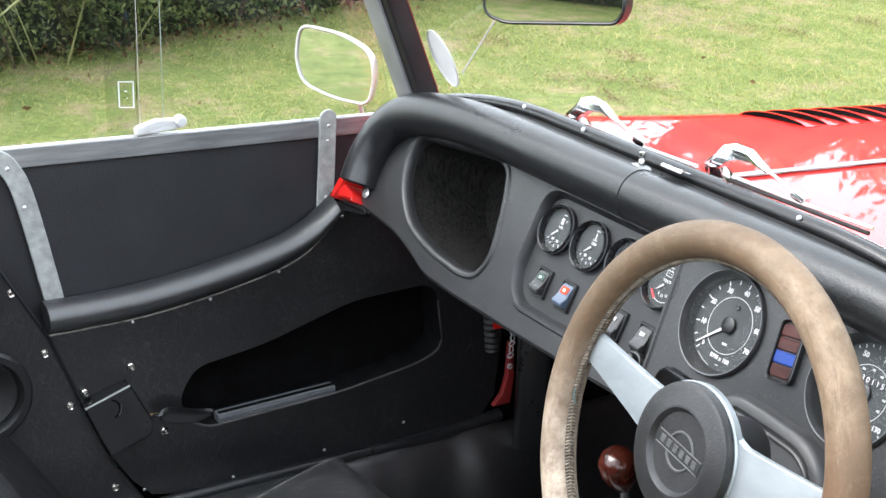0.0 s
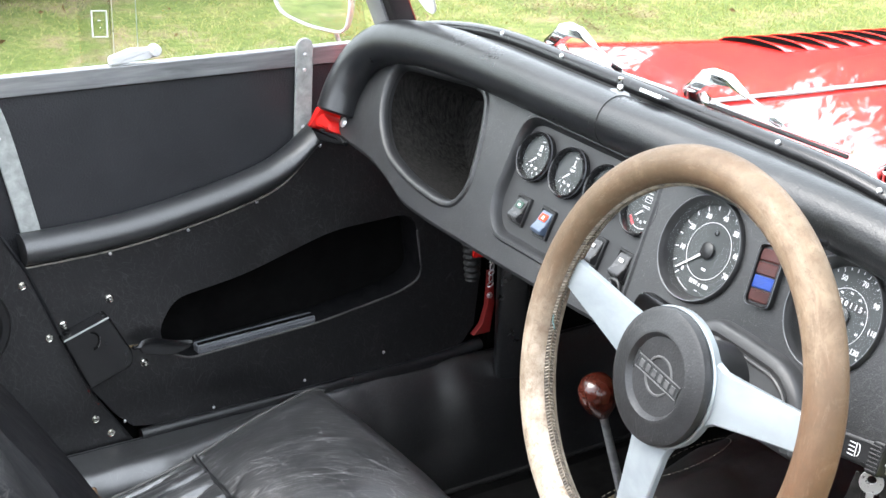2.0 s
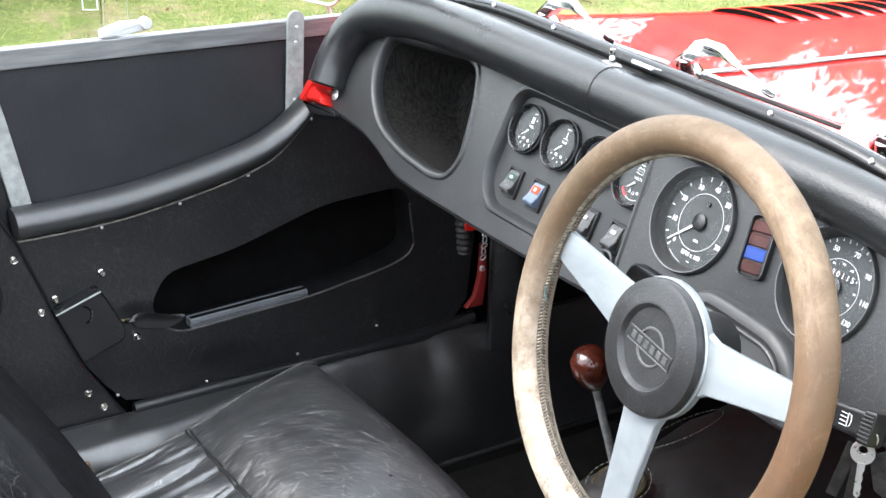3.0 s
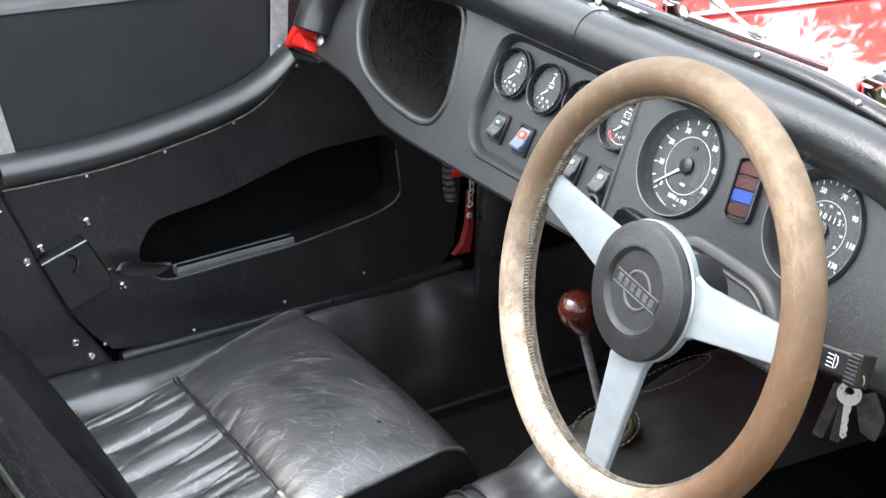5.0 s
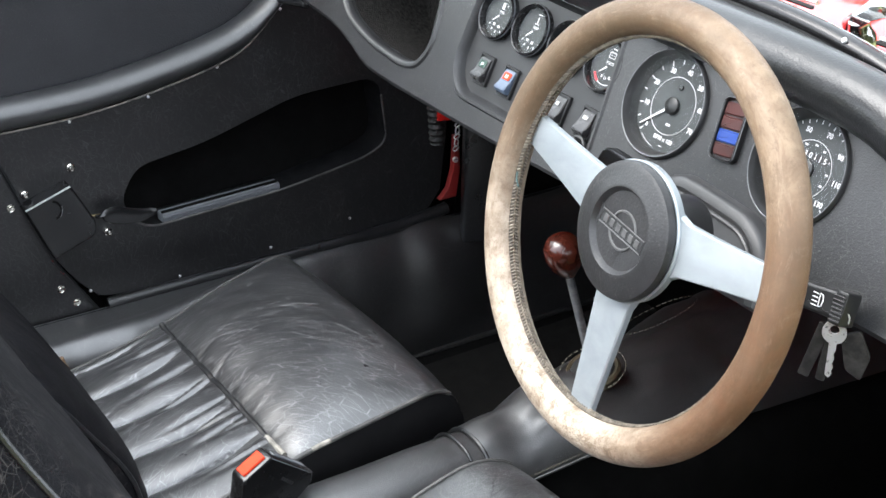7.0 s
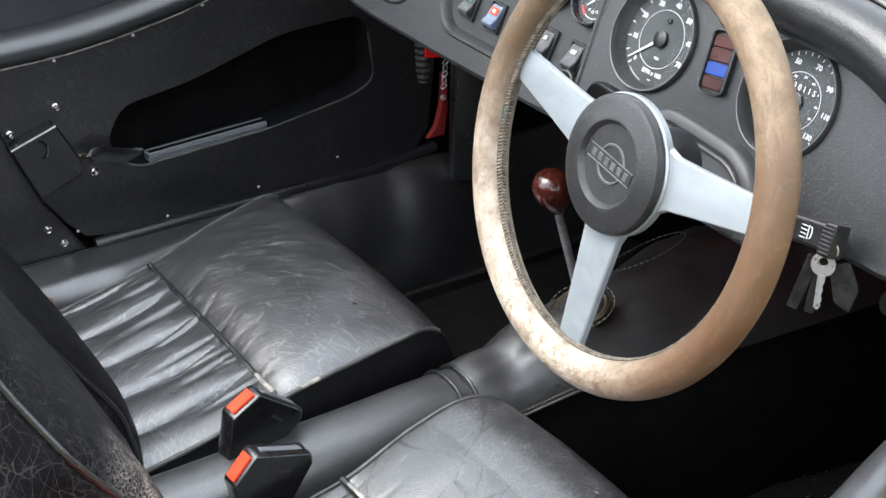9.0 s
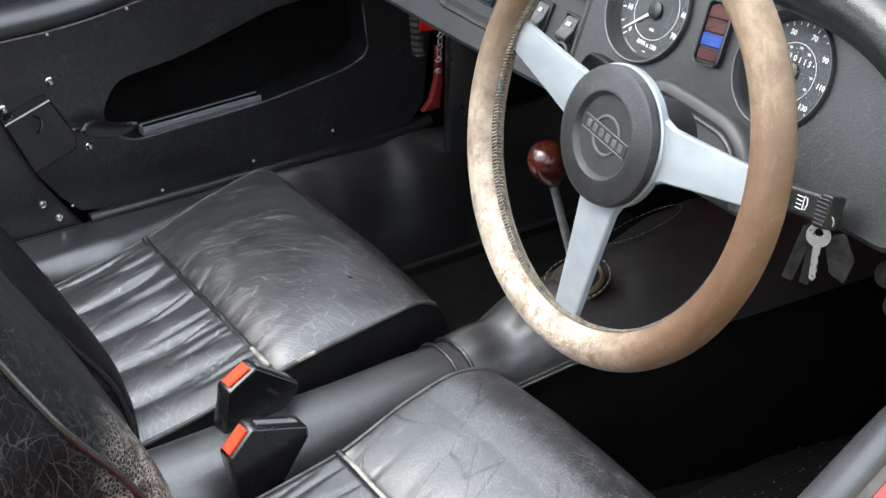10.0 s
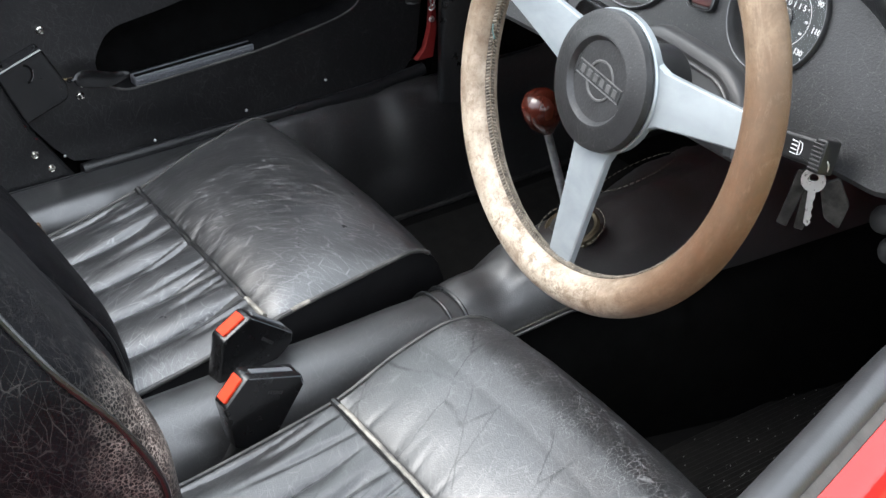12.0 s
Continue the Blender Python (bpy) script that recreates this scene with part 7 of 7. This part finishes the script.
# ---- seat-belt buckles ----
def buckle(at, turn, lean, label):
    """A flat box with a sloping shoulder that carries the button; local y forward, z up, x its thickness."""
    ob = thing("seat_belt_buckle", label, "seat belt buckle", at, "seat belt buckles")
    m = Matrix.Translation(at) @ pose(0, 0, 0, 0, 0, turn) @ pose(0, 0, 0, lean, 0, 0)
    mm = m @ Matrix(((0, 0, 1, 0), (1, 0, 0, 0), (0, 1, 0, 0), (0, 0, 0, 1)))
    side = rounded([(-0.046, 0.000), (-0.030, 0.036), (0.036, 0.037), (0.042, 0.026), (0.026, -0.036), (0.010, -0.050), (-0.020, -0.046), (-0.036, -0.016)], 0.0035, 4)
    part("body", stacked(side, [(0.003, -0.0125), (0.0008, -0.0118), (0, -0.010), (0, 0.010), (0.0008, 0.0118), (0.003, 0.0125)], mm, cap_first=True), M_BUCKLE, ob, "black plastic buckle body, shiny on its edges")
    a, b = Vector((-0.0450, 0.002)), Vector((-0.0312, 0.0335))
    d = (b - a).normalized()
    c = (a + b) / 2 + Vector((-d.y, d.x)) * 0.0010
    fm = mm @ frame_at(Vector((c.x, c.y, 0)), Vector((0, 0, 1)), Vector((d.x, d.y, 0)))
    part("press_button", box(fm, (0.0150, 0.0295, 0.004), 0.0007), M_ORANGE, ob, "orange-red press button")
    part("belt_slot", box(m @ Matrix.Translation((0, 0.004, 0.0368)), (0.008, 0.050, 0.0012), 0.0003), M_GREYP, ob, "worn slot along the top")
    # grey line painted for the shine on the buckle's upper edge
    part("edge_shine", tube([mm @ Vector((x, y, 0.0122)) for x, y in ((-0.028, 0.0345), (0.034, 0.0352), (0.0395, 0.0262))], 0.0006, 5), M_GREYP, ob)
    part("stalk", tube([m @ Vector((0, -0.004, -0.03)), m @ Vector((0.0, -0.014, -0.075)), m @ Vector((0, -0.030, -0.13))], 0.011, 8, flat=0.35, up=(1, 0, 0)), M_RUBBER, ob, "dull black stalk")
    bars(ob, mm @ Matrix.Translation((0.008, 0.018, 0.0127)) @ Matrix.Rotation(radians(-4), 4, "Z"), 0, 0, 6, 0.0022, 0.0040, 0.0010, M_BADGED, 0)
    return ob


M_BUCKLE = surface("buckle_plastic", (0.006, 0.006, 0.0065), (0.010, 0.010, 0.0105), (0.20, 0.30), 30, 500, 0.0001, dust=0.15)
M_BADGED = surface("faint_moulding", (0.016, 0.016, 0.0165), (0.03, 0.03, 0.03), (0.4, 0.5), 60, 300, 0.0)
buckle((-0.187, -0.3502, 0.4072), 4, -39, "black seat-belt buckle with orange button, leaning forward beside the tunnel")
buckle((-0.091, -0.3895, 0.4123), 2, -20, "black seat-belt buckle with orange button, beside the driver's seat")

# seat runner bar and oily catch at the passenger seat's foot
ob = thing("seat_tilt_handle", "small bright tilt lever at the seat's outer side", "lever", (-0.69, -0.45, 0.31))
part("lever", tube(smooth_path([(-0.692, -0.452, 0.318), (-0.690, -0.425, 0.323), (-0.690, -0.40, 0.322)], 5), 0.006, 10), M_RAIL, ob)

# ---- wipers ----
def wiper(x, z, label):
    b = Vector((x, 0.10, z))
    ob = thing("wiper", label, "windscreen wiper", b, "row of windscreen wipers")
    part("spindle", lathe([(0.014, -0.03), (0.014, -0.012), (0.011, -0.006), (0.009, 0.004), (0, 0.005)], Matrix.Translation(b) @ pose(0, 0, 0, 20, 0, 0), 24), M_CHROME, ob, "chrome spindle boss")
    # an angular pressed head that stands up from the spindle and bends down into the arm
    path = [(-0.014, -0.006, 0.009, 0.007), (0.004, 0.005, 0.011, 0.009), (0.016, 0.016, 0.012, 0.010), (0.030, 0.022, 0.0125, 0.009), (0.052, 0.023, 0.010, 0.007), (0.078, 0.014, 0.005, 0.0035)]
    head = bmesh.new()
    rows = []
    for dx, dz, w, h in path:
        rows.append([head.verts.new(b + Vector((dx - cz * h * 0.5, cy * w * 0.6, dz + cz * h))) for cy, cz in ((-1, -0.7), (-1, 0.5), (-0.6, 1), (0.6, 1), (1, 0.5), (1, -0.7))])
    for a, c in zip(rows, rows[1:]):
        for k in range(6):
            head.faces.new((a[k], a[(k + 1) % 6], c[(k + 1) % 6], c[k]))
    head.faces.new(rows[0][::-1])
    head.faces.new(rows[-1])
    bmesh.ops.recalc_face_normals(head, faces=head.faces)
    bmesh.ops.bevel(head, geom=head.edges[:], offset=0.0006, segments=1, affect="EDGES")
    part("arm_head", head, M_CHROME, ob, "angular chrome arm head")
    p1, p2 = b + Vector((0.076, 0, 0.015)), b + Vector((0.128, -0.004, 0.003))
    part("arm", tube([p1, p2], 0.0022, 8), M_CHROME, ob)
    part("blade_clip", box(Matrix.Translation(p2) @ pose(0, 0, 0, 0, 14, 0), (0.020, 0.009, 0.008), 0.001), M_CHROME, ob)
    part("blade", tube([b + Vector((0.034, -0.008, -0.002)), p2 + Vector((0, -0.002, -0.005)), b + Vector((0.228, -0.006, 0.001))], 0.0028, 8, flat=0.8), M_STEEL, ob, "bright wiper blade")
    part("rubber", tube([b + Vector((0.034, -0.012, -0.005)), b + Vector((0.228, -0.011, -0.003))], 0.0022, 6), M_RUBBER, ob)


wiper(-0.392, 0.943, "chrome windscreen wiper parked along the screen foot")
wiper(-0.139, 0.951, "chrome windscreen wiper parked along the screen foot")
wiper(0.136, 0.944, "chrome windscreen wiper parked along the screen foot")

# ---- interior mirror, door mirror, paper discs ----
mc = Vector((-0.262, -0.030, 1.118))
mm = frame_at(mc, (0.90, 0.40, 0.11), (-0.12, 0.0, 1))
im = thing("rear_view_mirror", "wide black-framed rear-view mirror above the dash", "mirror", mc)
lp = rounded([(-0.092, -0.020), (-0.066, -0.030), (0.072, -0.028), (0.083, -0.012), (0.083, 0.020), (0.066, 0.028), (-0.07, 0.028), (-0.092, 0.020)], 0.012, 5)
part("housing", stacked(lp, [(0.004, -0.014), (0, -0.010), (0, 0.004), (0.002, 0.0055), (0.004, 0.004)], mm, cap_first=True), M_BLACK, im, "black mirror housing")
part("mirror_glass", stacked(lp, [(0.0038, 0.0042), (0.0042, 0.0048)], mm), M_MIRROR, im)
part("stem", tube([mm @ Vector((0, 0.0, -0.012)), mm @ Vector((0, 0.05, -0.05))], 0.006, 10), M_CHROME, im)
part("stay", tube([(-0.447, 0.018, 1.061), (-0.524, 0.020, 0.976)], 0.0011, 6), M_WHITEP, im, "thin bright stay")

wc = Vector((-0.95, 0.075, 0.8895))
wm_ = frame_at(wc, (0.92, 0.39, -0.09), (0.08, 0.05, 1))
wmir = thing("door_mirror", "rounded chrome-rimmed door mirror on a thin stalk", "mirror", wc)
lp = rounded([(-0.088, -0.010), (-0.070, -0.044), (-0.010, -0.052), (0.059, -0.046), (0.065, 0.000), (0.052, 0.034), (0.0, 0.048), (-0.085, 0.044)], [0.03, 0.02, 0.04, 0.018, 0.04, 0.02, 0.05, 0.022], 6)
part("shell", stacked(lp, [(0.030, -0.030), (0.010, -0.022), (0, -0.008), (0.0, 0.002)], wm_, cap_first=True, cap_last=False), M_STEEL, wmir)
part("chrome_rim", tube([wm_ @ Vector((q.x, q.y, 0.003)) for q in ccw(lp)], 0.0024, 8, closed=True, up=wm_.to_3x3() @ Vector((0, 0, 1))), M_WHITEP, wmir, "bright white-chrome rim")
part("mirror_glass", stacked(ccw(lp), [(0.002, 0.001), (0.003, 0.002)], wm_), M_MIRROR, wmir)
part("stalk", tube([wc + Vector((0.012, 0.02, -0.045)), wc + Vector((0.018, 0.03, -0.085)), wc + Vector((0.135, 0.02, -0.175))], 0.0036, 8), M_WHITEP, wmir)

for (cx, cz, a, b, turn), lab in (((XC - 0.429, 0.977, 0.0255, 0.040, 16), "white oval paper disc stuck on the windscreen"), ((XC - 0.437, 1.072, 0.022, 0.022, 0), "dark round disc stuck on the windscreen")):
    base = sill_pt(cx)
    h = cz - base.z
    at = Vector((cx, base.y - RAKEW * h - 0.002, cz))
    m = frame_at(at, (1, 0, 0), (0, -RAKEW, 1)) @ Matrix.Rotation(radians(turn), 4, "Z")
    ob = thing("windscreen_disc", lab, "sticker", at)
    loop = [Vector((a * math.cos(t), b * math.sin(t))) for t in np.linspace(0, 2 * math.pi, 40, endpoint=False)]
    part("disc", block(loop, m, 0.0008, 0.0002), M_LABEL if b > 0.03 else M_BLACK, ob)
    if b > 0.03:
        part("disc_rim", tube([m @ Vector((q.x * 0.98, q.y * 0.98, 0.001)) for q in loop], 0.0012, 5, closed=True, up=m.to_3x3() @ Vector((0, 0, 1))), M_WHITEP, ob)


# ---- road wheels, which carry the car ----
for side in (-1, 1):
    for y, lab in ((1.0, "black-tyred front road wheel with a pale disc"), (-0.86, "black-tyred rear road wheel with a pale disc")):
        at = Vector((XC + side * 0.745, y, 0.30))
        m = frame_at(at, (0, -side, 0), (0, 0, 1))
        ob = thing("road_wheel", lab, "wheel", at, "road wheels")
        part("tyre", lathe([(0.19, -0.065), (0.25, -0.075), (0.285, -0.068), (0.299, -0.045), (0.300, 0.045), (0.285, 0.068), (0.25, 0.075), (0.19, 0.065)], m, 56), M_RUBBER, ob, "black tyre")
        part("rim", lathe([(0.195, -0.06), (0.19, 0.055), (0.175, 0.045), (0.16, 0.02), (0.06, 0.03), (0.045, 0.05), (0, 0.055)], m, 48), M_RAIL, ob, "pale metal disc")
